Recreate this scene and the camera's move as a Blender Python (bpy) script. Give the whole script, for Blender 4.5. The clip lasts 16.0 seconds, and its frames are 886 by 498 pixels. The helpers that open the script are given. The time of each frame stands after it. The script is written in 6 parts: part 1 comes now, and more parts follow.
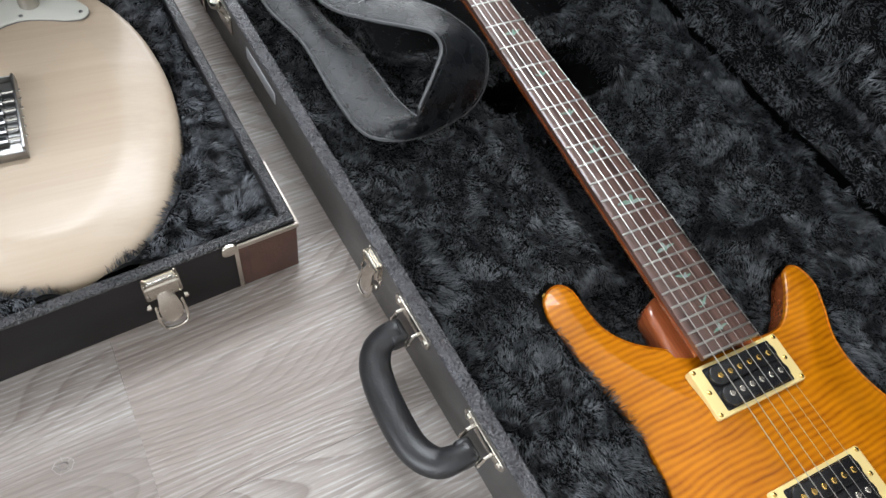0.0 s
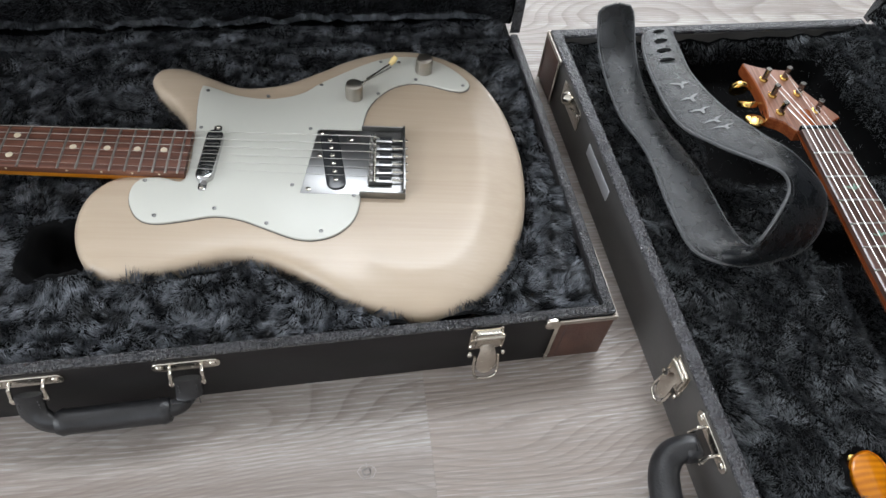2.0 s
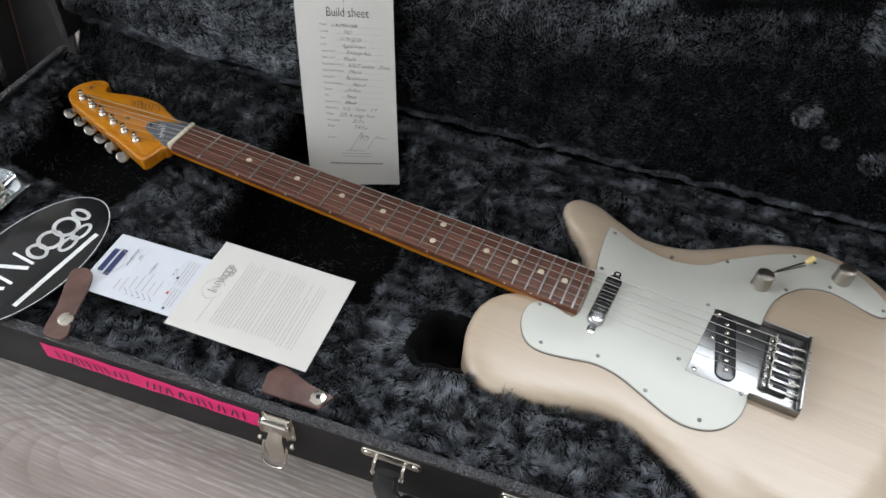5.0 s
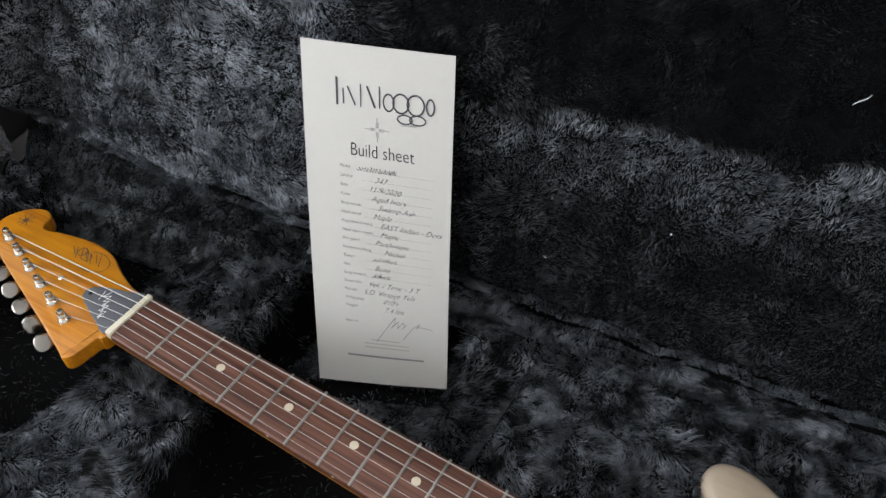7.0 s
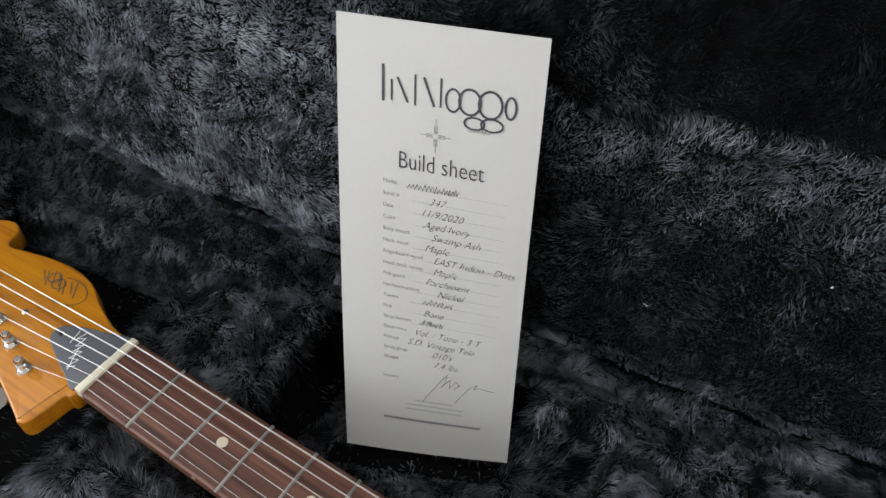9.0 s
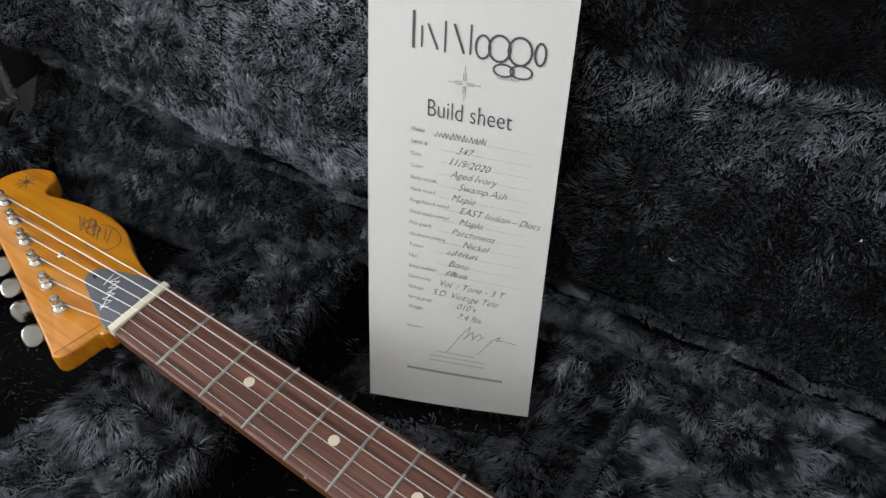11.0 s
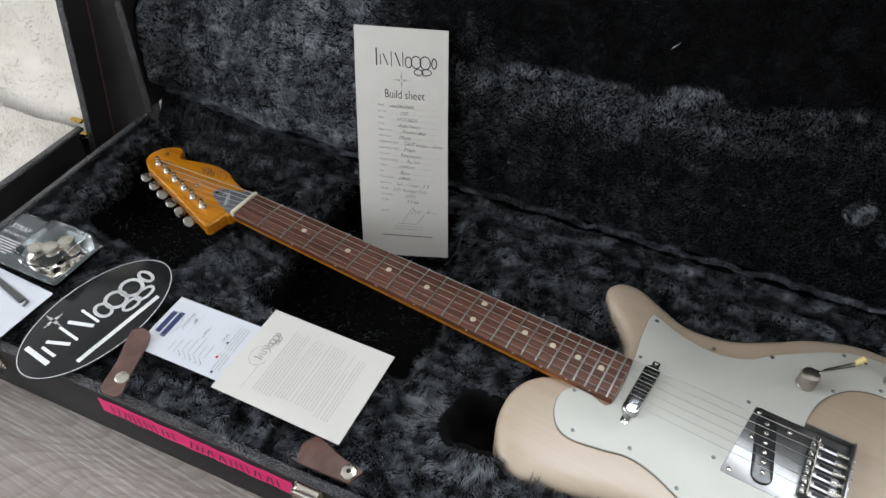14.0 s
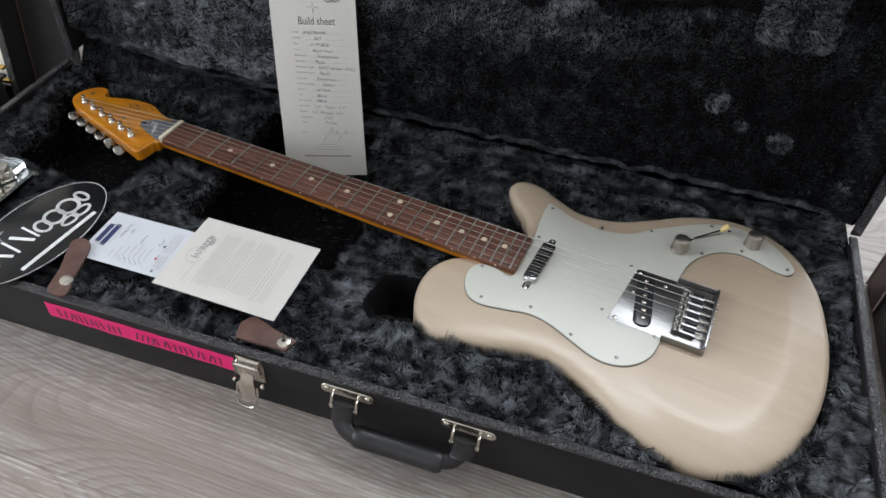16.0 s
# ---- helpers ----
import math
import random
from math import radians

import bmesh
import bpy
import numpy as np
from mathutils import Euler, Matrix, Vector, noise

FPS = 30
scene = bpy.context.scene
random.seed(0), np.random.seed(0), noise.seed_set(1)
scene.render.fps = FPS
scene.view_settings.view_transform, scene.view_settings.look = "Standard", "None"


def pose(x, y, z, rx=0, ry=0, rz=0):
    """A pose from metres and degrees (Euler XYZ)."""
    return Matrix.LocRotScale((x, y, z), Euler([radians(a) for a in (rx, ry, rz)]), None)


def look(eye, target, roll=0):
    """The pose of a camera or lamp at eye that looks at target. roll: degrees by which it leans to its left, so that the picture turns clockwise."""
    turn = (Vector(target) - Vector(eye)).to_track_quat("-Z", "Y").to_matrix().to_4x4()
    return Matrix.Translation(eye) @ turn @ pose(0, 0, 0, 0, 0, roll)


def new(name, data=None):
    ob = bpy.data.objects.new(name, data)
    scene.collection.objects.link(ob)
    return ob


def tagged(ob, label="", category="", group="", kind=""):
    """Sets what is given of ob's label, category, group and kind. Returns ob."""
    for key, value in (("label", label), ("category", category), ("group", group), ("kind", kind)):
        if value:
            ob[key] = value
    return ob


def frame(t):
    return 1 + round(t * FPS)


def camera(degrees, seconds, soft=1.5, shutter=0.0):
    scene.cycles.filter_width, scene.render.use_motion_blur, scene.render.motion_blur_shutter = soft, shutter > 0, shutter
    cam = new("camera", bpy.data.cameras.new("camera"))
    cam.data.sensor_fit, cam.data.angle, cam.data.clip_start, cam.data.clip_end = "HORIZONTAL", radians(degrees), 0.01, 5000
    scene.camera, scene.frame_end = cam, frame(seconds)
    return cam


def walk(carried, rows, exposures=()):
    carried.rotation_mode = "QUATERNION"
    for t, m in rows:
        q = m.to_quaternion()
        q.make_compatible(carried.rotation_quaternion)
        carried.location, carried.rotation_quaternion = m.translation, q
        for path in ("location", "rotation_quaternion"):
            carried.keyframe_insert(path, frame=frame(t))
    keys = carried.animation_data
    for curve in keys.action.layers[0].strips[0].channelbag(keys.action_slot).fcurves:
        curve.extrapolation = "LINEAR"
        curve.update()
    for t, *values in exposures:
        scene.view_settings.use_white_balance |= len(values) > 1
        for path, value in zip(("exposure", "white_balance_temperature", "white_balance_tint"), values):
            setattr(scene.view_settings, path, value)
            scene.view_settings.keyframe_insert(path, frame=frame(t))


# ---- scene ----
cam = camera(62.3, 16.0)
PATH = [
    (0, (0.783, -0.503, 0.592), (1.397, 0.393, -1.087), 14.0),
    (0.5, (0.75, -0.496, 0.594), (1.269, 0.498, -1.062), 12.6),
    (1, (0.719, -0.489, 0.599), (1.141, 0.572, -1.043), 11.5),
    (1.5, (0.687, -0.49, 0.606), (0.998, 0.638, -1.015), 10.0),
    (2, (0.647, -0.496, 0.613), (0.84, 0.691, -0.985), 8.7),
    (2.5, (0.608, -0.504, 0.62), (0.661, 0.735, -0.949), 6.8),
    (3, (0.578, -0.506, 0.629), (0.505, 0.762, -0.915), 6.1),
    (3.5, (0.554, -0.517, 0.637), (0.36, 0.773, -0.879), 6.0),
    (6, (0.444, -0.348, 0.603), (-0.143, 0.873, -0.869), 4.5),
    (6.5, (0.397, -0.253, 0.577), (-0.211, 0.963, -0.889), 4.3),
    (7, (0.354, -0.189, 0.541), (-0.268, 1.033, -0.915), 4.4),
    (7.5, (0.315, -0.16, 0.517), (-0.322, 1.057, -0.937), 4.5),
    (8, (0.289, -0.131, 0.495), (-0.358, 1.067, -0.969), 4.5),
    (8.5, (0.273, -0.112, 0.477), (-0.361, 1.086, -0.995), 5.0),
    (11, (0.283, -0.127, 0.455), (-0.396, 1.006, -1.046), 4.2),
    (11.5, (0.32, -0.162, 0.485), (-0.369, 0.947, -1.03), 3.5),
    (12, (0.371, -0.236, 0.53), (-0.367, 0.863, -0.97), 1.1),
    (12.5, (0.424, -0.286, 0.594), (-0.332, 0.815, -0.895), -0.6),
    (13, (0.461, -0.334, 0.623), (-0.287, 0.791, -0.85), -0.7),
    (13.5, (0.495, -0.395, 0.649), (-0.228, 0.793, -0.788), 0.9),
    (14, (0.522, -0.453, 0.666), (-0.175, 0.795, -0.733), 2.3),
    (14.5, (0.544, -0.499, 0.672), (-0.123, 0.788, -0.706), 3.2),
    (15, (0.564, -0.522, 0.67), (-0.058, 0.788, -0.707), 3.6),
    (15.5, (0.585, -0.548, 0.665), (0.015, 0.77, -0.727), 3.8),
    (16, (0.602, -0.559, 0.655), (0.073, 0.755, -0.757), 3.9),
]
walk(cam, [(t, look(eye, target, roll)) for t, eye, target, roll in PATH], [(0, -0.42), (1, -0.60), (2, -0.64), (3.5, -0.76), (6, -0.74), (7, -0.40), (8, -0.54), (11, -0.44), (12.5, -0.57), (14, -0.80), (16, -0.90)])

# ---- world, daylight, exposure ----
world = bpy.data.worlds.new("sky")
scene.world = world
world.use_nodes = True
_sky = world.node_tree.nodes.new("ShaderNodeTexSky")
_sky.sky_type = 'NISHITA'
_sky.sun_disc = False
_sky.sun_elevation = radians(38)
_sky.sun_rotation = radians(20)
_bg = world.node_tree.nodes["Background"]
_bg.inputs["Strength"].default_value = 0.1
world.node_tree.links.new(_sky.outputs["Color"], _bg.inputs["Color"])

ROOF = 2.40                                   # ceiling height
SKY_X, SKY_Y = (0.00, 2.00), (0.75, 1.75)    # roof window opening
WIN_X, WIN_Z = (0.90, 2.70), (0.25, 2.20)     # window in the far wall
WALL_Y = 2.75
SOUTH_X, SOUTH_Z = (-1.5, 0.3), (0.7, 2.0)      # window behind the walk
WEST_X, WEST_Y, WEST_Z = -1.62, (-2.20, -0.45), (0.45, 2.05)   # window beside the head end


def daylight(name, m, sx, sy, watts, colour):
    la = bpy.data.lights.new(name, 'AREA')
    la.shape, la.size, la.size_y, la.energy, la.color = 'RECTANGLE', sx, sy, watts, colour
    ob = new(name, la)
    ob.matrix_world = m
    return ob


daylight("skylight_daylight", pose((SKY_X[0] + SKY_X[1]) / 2, (SKY_Y[0] + SKY_Y[1]) / 2, ROOF + 0.10),
         SKY_X[1] - SKY_X[0] - 0.06, SKY_Y[1] - SKY_Y[0] - 0.06, 112, (0.91, 0.965, 1.03))
daylight("window_daylight", pose((WIN_X[0] + WIN_X[1]) / 2, WALL_Y + 0.04, (WIN_Z[0] + WIN_Z[1]) / 2, -90, 0, 0),
         WIN_X[1] - WIN_X[0] - 0.06, WIN_Z[1] - WIN_Z[0] - 0.06, 105, (0.92, 0.965, 1.02))

daylight("south_daylight", pose((SOUTH_X[0] + SOUTH_X[1]) / 2, -2.64, (SOUTH_Z[0] + SOUTH_Z[1]) / 2, 90, 0, 0),
         SOUTH_X[1] - SOUTH_X[0] - 0.06, SOUTH_Z[1] - SOUTH_Z[0] - 0.06, 12, (0.91, 0.965, 1.03))

daylight("west_daylight", pose(WEST_X - 0.04, (WEST_Y[0] + WEST_Y[1]) / 2, (WEST_Z[0] + WEST_Z[1]) / 2, 0, -90, 0),
         WEST_Z[1] - WEST_Z[0] - 0.06, WEST_Y[1] - WEST_Y[0] - 0.06, 98, (0.92, 0.965, 1.02))

# ---- mesh helpers ----
EYE3 = Matrix.Identity(4)


def part(name, bm, material, parent=None, label="", kind="", angle=38):
    """Links a bmesh (or a mesh) as one object under its thing."""
    if isinstance(bm, bmesh.types.BMesh):
        bmesh.ops.recalc_face_normals(bm, faces=bm.faces)
        me = bpy.data.meshes.new(name)
        bm.to_mesh(me)
        bm.free()
    else:
        me = bm
    if len(me.polygons):
        me.polygons.foreach_set("use_smooth", [True] * len(me.polygons))
        if angle:
            me.set_sharp_from_angle(angle=radians(angle))
    me.materials.clear()
    me.materials.append(material)
    ob = new(name, me)
    ob.parent = parent
    if label or kind:
        tagged(ob, label, kind=kind)
    return ob


def thing(name, label, category, m=EYE3, group="", kind=""):
    ob = new(name)
    ob.empty_display_size = 0.05
    ob.matrix_basis = m
    return tagged(ob, label, category, group, kind)


def box(bm, lo, hi, m=EYE3, bevel=0.0, seg=2):
    lo, hi = Vector(lo), Vector(hi)
    r = bmesh.ops.create_cube(bm, size=1.0)
    vs = r["verts"]
    for v in vs:
        v.co = m @ Vector([(lo[i] + hi[i]) / 2 + v.co[i] * (hi[i] - lo[i]) for i in range(3)])
    if bevel:
        es = list({e for v in vs for e in v.link_edges})
        bmesh.ops.bevel(bm, geom=es, offset=bevel, segments=seg, profile=0.5, affect='EDGES')
    return bm


def new_box(lo, hi, m=EYE3, bevel=0.0, seg=2):
    return box(bmesh.new(), lo, hi, m, bevel, seg)


def lathe(bm, profile, m=EYE3, seg=24):
    """Turns (radius, height) rows round z."""
    rings = []
    for r, z in profile:
        rings.append([bm.verts.new(m @ Vector((r * math.cos(a), r * math.sin(a), z))) for a in
                      (2 * math.pi * k / seg for k in range(seg))])
    for a, b in zip(rings, rings[1:]):
        for k in range(seg):
            bm.faces.new((a[k], a[(k + 1) % seg], b[(k + 1) % seg], b[k]))
    bm.faces.new(rings[0][::-1])
    bm.faces.new(rings[-1])
    return bm


def new_lathe(profile, m=EYE3, seg=24):
    return lathe(bmesh.new(), profile, m, seg)


def tube(bm, pts, r, seg=8, closed=False, flat=1.0, up=(0, 0, 1)):
    """A round bar along points; r a number or one per point."""
    pts = [Vector(p) for p in pts]
    n = len(pts)
    rs = r if isinstance(r, (list, tuple)) else [r] * n
    rings = []
    for i, p in enumerate(pts):
        a = pts[(i - 1) % n] if (closed or i) else p
        b = pts[(i + 1) % n] if (closed or i < n - 1) else p
        d = (b - a).normalized()
        s = d.cross(Vector(up))
        s = s.normalized() if s.length > 1e-6 else d.orthogonal().normalized()
        t = s.cross(d).normalized()
        rings.append([bm.verts.new(p + rs[i] * (math.cos(q) * s + flat * math.sin(q) * t)) for q in
                      (2 * math.pi * k / seg for k in range(seg))])
    for i in range(n if closed else n - 1):
        a, b = rings[i], rings[(i + 1) % n]
        for k in range(seg):
            bm.faces.new((a[k], a[(k + 1) % seg], b[(k + 1) % seg], b[k]))
    if not closed:
        bm.faces.new(rings[0][::-1])
        bm.faces.new(rings[-1])
    return bm


def spline(ctrl, per=8, closed=True):
    """Catmull-Rom points through control points of any dimension."""
    c = [np.array(p, float) for p in ctrl]
    n = len(c)
    out = []
    for i in range(n if closed else n - 1):
        if closed:
            p0, p1, p2, p3 = c[i - 1], c[i], c[(i + 1) % n], c[(i + 2) % n]
        else:
            p0, p1, p2, p3 = c[max(i - 1, 0)], c[i], c[i + 1], c[min(i + 2, n - 1)]
        for k in range(per):
            t = k / per
            out.append(0.5 * (2 * p1 + (p2 - p0) * t + (2 * p0 - 5 * p1 + 4 * p2 - p3) * t * t + (3 * p1 - p0 - 3 * p2 + p3) * t ** 3))
    if not closed:
        out.append(c[-1])
    return np.array(out)


def inset(pts, d):
    """Closed outline moved inwards by d (outline runs anticlockwise)."""
    p = np.asarray(pts)
    t = np.roll(p, -1, 0) - np.roll(p, 1, 0)
    t /= np.linalg.norm(t, axis=1, keepdims=True) + 1e-12
    return p + d * np.stack([-t[:, 1], t[:, 0]], 1)


def ccw(pts):
    p = np.asarray(pts)
    a = np.sum(p[:, 0] * np.roll(p[:, 1], -1) - p[:, 1] * np.roll(p[:, 0], -1))
    return p if a > 0 else p[::-1]


def slab(bm, pts, z0, z1, bevel=0.0, m=EYE3, steps=3, low=False):
    """A plate with the outline pts between two heights, its top edge (and its low edge too) rounded."""
    p = ccw(pts)
    rows = []
    if low and bevel:
        rows += [(bevel * (1 - math.sin(a)), z0 + bevel * (1 - math.cos(a))) for a in np.linspace(0, math.pi / 2, steps + 1)]
    else:
        rows.append((0.0, z0))
    if bevel:
        rows += [(bevel * (1 - math.cos(a)), z1 - bevel * (1 - math.sin(a))) for a in np.linspace(0, math.pi / 2, steps + 1)]
    else:
        rows.append((0.0, z1))
    rings = []
    for d, z in rows:
        q = inset(p, d) if d else p
        rings.append([bm.verts.new(m @ Vector((x, y, z))) for x, y in q])
    n = len(p)
    for a, b in zip(rings, rings[1:]):
        for k in range(n):
            bm.faces.new((a[k], a[(k + 1) % n], b[(k + 1) % n], b[k]))
    bm.faces.new(rings[-1])
    bm.faces.new(rings[0][::-1])
    return bm


def new_slab(*a, **k):
    return slab(bmesh.new(), *a, **k)


def oblong(w, h, r, n=6):
    """Outline of a rounded rectangle round the origin."""
    out = []
    for cx, cy, a0 in ((w / 2 - r, h / 2 - r, 0), (-w / 2 + r, h / 2 - r, 90), (-w / 2 + r, -h / 2 + r, 180), (w / 2 - r, -h / 2 + r, 270)):
        for k in range(n + 1):
            a = radians(a0 + 90 * k / n)
            out.append((cx + r * math.cos(a), cy + r * math.sin(a)))
    return np.array(out)


def moved(pts, x, y, deg=0):
    c, s = math.cos(radians(deg)), math.sin(radians(deg))
    p = np.asarray(pts)
    return np.stack([p[:, 0] * c - p[:, 1] * s + x, p[:, 0] * s + p[:, 1] * c + y], 1)


def raw_mesh(name, verts, faces, n):
    """A mesh of n-gons from number arrays."""
    me = bpy.data.meshes.new(name)
    verts = np.ascontiguousarray(verts, dtype=np.float32)
    faces = np.ascontiguousarray(faces, dtype=np.int32)
    me.vertices.add(len(verts))
    me.vertices.foreach_set("co", verts.ravel())
    me.loops.add(faces.size)
    me.loops.foreach_set("vertex_index", faces.ravel())
    me.polygons.add(len(faces))
    me.polygons.foreach_set("loop_start", np.arange(0, faces.size, n, dtype=np.int32))
    me.update(calc_edges=True)
    me.validate()
    return me


def outline_distance(pts, x, y):
    """Signed distance of places to a closed outline, minus inside."""
    p = np.asarray(pts)
    q = np.roll(p, -1, 0)
    d = np.full(x.shape, 1e9)
    inside = np.zeros(x.shape, bool)
    for (ax, ay), (bx, by) in zip(p, q):
        ex, ey = bx - ax, by - ay
        t = np.clip(((x - ax) * ex + (y - ay) * ey) / (ex * ex + ey * ey + 1e-18), 0, 1)
        d = np.minimum(d, np.hypot(x - ax - t * ex, y - ay - t * ey))
        cross = (ay > y) != (by > y)
        with np.errstate(divide='ignore', invalid='ignore'):
            inside ^= cross & (x < (bx - ax) * (y - ay) / (by - ay + 1e-18) + ax)
    return np.where(inside, -d, d)


def rect_distance(x, y, x0, x1, y0, y1, r=0.02):
    dx = np.abs(x - (x0 + x1) / 2) - (x1 - x0) / 2 + r
    dy = np.abs(y - (y0 + y1) / 2) - (y1 - y0) / 2 + r
    return np.hypot(np.maximum(dx, 0), np.maximum(dy, 0)) + np.minimum(np.maximum(dx, dy), 0) - r


def ramp(a, b, v):
    t = np.clip((v - a) / (b - a), 0, 1)
    return t * t * (3 - 2 * t)


def waves(x, y, scale, seed, octaves=3):
    """Smooth repeatable noise from sums of turned sines."""
    r = np.random.RandomState(seed)
    out = np.zeros(np.shape(x))
    amp, total = 1.0, 0.0
    for o in range(octaves):
        for k in range(5):
            a = r.uniform(0, 2 * math.pi)
            f = scale * (1.9 ** o) * r.uniform(0.7, 1.3)
            out += amp * np.sin(f * (x * math.cos(a) + y * math.sin(a)) + r.uniform(0, 6.28) +
                                1.5 * np.sin(0.6 * f * (y * math.cos(a) - x * math.sin(a)) + r.uniform(0, 6.28)))
        total += amp * 1.6
        amp *= 0.6
    return out / total


def hairs(name, roots, normals, flow, length, width, seed, material, parent, lift=0.6, label="", cell=0.012, pull=0.22, wild=1.0):
    """Pile of a plush: one bent, tapering blade at each root, leaning along the flow, drawn together in tufts."""
    r = np.random.RandomState(seed)
    n = len(roots)

    def unit(a):
        return a / (np.linalg.norm(a, axis=1, keepdims=True) + 1e-9)
    nrm = unit(normals)
    # tufts: a scattered cell each, with a lean and a length of its own
    q = roots[:, :2] + cell * 0.6 * np.stack([waves(roots[:, 0], roots[:, 1], 160, seed + 7, 2), waves(roots[:, 0], roots[:, 1], 160, seed + 8, 2)], 1)
    cid = np.floor(q / cell).astype(int)
    cid -= cid.min(0)
    key = cid[:, 0] * (cid[:, 1].max() + 1) + cid[:, 1]
    m = key.max() + 1
    turn, tall, drift = wild * (r.normal(0, 0.18, m)[key] + 0.4 * waves(roots[:, 0], roots[:, 1], 210, seed + 9, 2)), 1 + wild * r.uniform(-0.2, 0.2, m)[key][:, None], wild * r.normal(0, 0.12, (m, 3))[key]
    count = np.bincount(key, minlength=m).astype(float)[:, None] + 1e-9
    mid = np.stack([np.bincount(key, roots[:, i], m) for i in range(3)], 1) / count
    c, sn = np.cos(turn)[:, None], np.sin(turn)[:, None]
    flow = np.concatenate([flow[:, :1] * c - flow[:, 1:2] * sn, flow[:, :1] * sn + flow[:, 1:2] * c, flow[:, 2:]], 1)
    fl = flow - nrm * np.sum(flow * nrm, 1, keepdims=True)
    jitter = r.normal(0, 0.15, (n, 3)) + drift
    up = nrm * lift
    d1 = unit(up * 1.5 + fl * 0.8 + jitter)
    d2 = unit(up * 1.15 + fl * 1.2 + jitter * 1.3)
    ln = length * tall * r.uniform(0.6, 1.2, (n, 1))
    w = width * r.uniform(0.6, 1.3, (n, 1))
    in_ = (mid[key] - roots)
    far = np.linalg.norm(in_, axis=1, keepdims=True)
    in_ = in_ * np.where(far < cell * 1.2, 1.0, 0.0)
    a = roots - nrm * 0.001
    b = a + d1 * ln * 0.5 + in_ * pull * 0.35
    c = b + d2 * ln * 0.55 + in_ * pull * 0.55
    e1, e2 = unit(b - a), unit(c - b)
    side = unit(np.cross(e2, nrm)) + r.normal(0, 0.4, (n, 3))
    side = unit(side)
    # a fibre is round: its lit side is the one turned out of the cloth
    n1 = unit(nrm - e1 * np.sum(e1 * nrm, 1, keepdims=True) + r.normal(0, 0.16, (n, 3)))
    n2 = unit(nrm - e2 * np.sum(e2 * nrm, 1, keepdims=True) + r.normal(0, 0.16, (n, 3)))
    flip = np.sum(np.cross(2 * side, c - (b - side)) * n2, 1, keepdims=True) < 0
    side = np.where(flip, -side, side)
    v = np.stack([a, b - side * w * 0.5, b + side * w * 0.5, c], 1).reshape(-1, 3)
    i = np.arange(n)[:, None] * 4
    f = np.concatenate([i + [0, 2, 1], i + [1, 2, 3]], 0)
    ob = part(name, raw_mesh(name, v, f, 3), material, parent, label, "stuff", angle=0)
    nn = unit(np.stack([n1, n1 + n2, n1 + n2, n2], 1).reshape(-1, 3))
    ob.data.normals_split_custom_set_from_vertices(nn.astype(np.float32))
    return ob


def field(name, u0, u1, v0, v1, step, height, material, parent, label=""):
    """A soft lining over a rectangle, its height given by a function of arrays."""
    nu, nv = int((u1 - u0) / step) + 1, int((v1 - v0) / step) + 1
    u, v = np.meshgrid(np.linspace(u0, u1, nu), np.linspace(v0, v1, nv), indexing='ij')
    z = height(u, v)
    verts = np.stack([u, v, z], -1).reshape(-1, 3)
    k = (np.arange(nu - 1)[:, None] * nv + np.arange(nv - 1)[None, :]).reshape(-1)
    faces = np.stack([k, k + nv, k + nv + 1, k + 1], 1)
    return part(name, raw_mesh(name, verts, faces, 4), material, parent, label, angle=0)


def words(items, lift=0.0004, offset=0.0):
    """One mesh of letters: rows of text, x, y, size, slant, turn in degrees."""
    verts, faces, base = [], [], 0
    bm = bmesh.new()
    for text, x, y, size, slant, turn in items:
        cu = bpy.data.curves.new("letters", 'FONT')
        cu.body, cu.size, cu.shear, cu.resolution_u = text, size, slant, 3
        cu.offset = -0.00010 if slant > 0 else offset
        ob = bpy.data.objects.new("letters", cu)
        me = bpy.data.meshes.new_from_object(ob)
        me.transform(pose(x, y, lift, 0, 0, turn))
        bm.from_mesh(me)
        bpy.data.objects.remove(ob)
        bpy.data.meshes.remove(me)
        bpy.data.curves.remove(cu)
    return bm


def narrow(bm, x, y, sx):
    """Sets letters narrower and moves them to their place."""
    for v in bm.verts:
        v.co.x, v.co.y = x + v.co.x * sx, y + v.co.y
    return bm


def strokes(bm, rows, w, lift=0.0004):
    """Flat pen strokes: each row a polyline of (x, y)."""
    for row in rows:
        p = np.array(row, float)
        for a, b in zip(p, p[1:]):
            d = b - a
            L = math.hypot(*d)
            if L < 1e-7:
                continue
            d = d / L
            n = np.array([-d[1], d[0]]) * w / 2
            e = d * w * 0.3
            q = [a - e - n, b + e - n, b + e + n, a - e + n]
            bm.faces.new([bm.verts.new((x, y, lift)) for x, y in q])
    return bm


# ---- materials ----
def material(name, colour=(0.5, 0.5, 0.5), rough=0.5, metal=0.0, **more):
    m = bpy.data.materials.new(name)
    m.use_nodes = True
    b = m.node_tree.nodes["Principled BSDF"]
    b.inputs["Base Color"].default_value = (*colour, 1)
    b.inputs["Roughness"].default_value = rough
    b.inputs["Metallic"].default_value = metal
    for k, v in more.items():
        b.inputs[k.replace("_", " ")].default_value = v
    return m


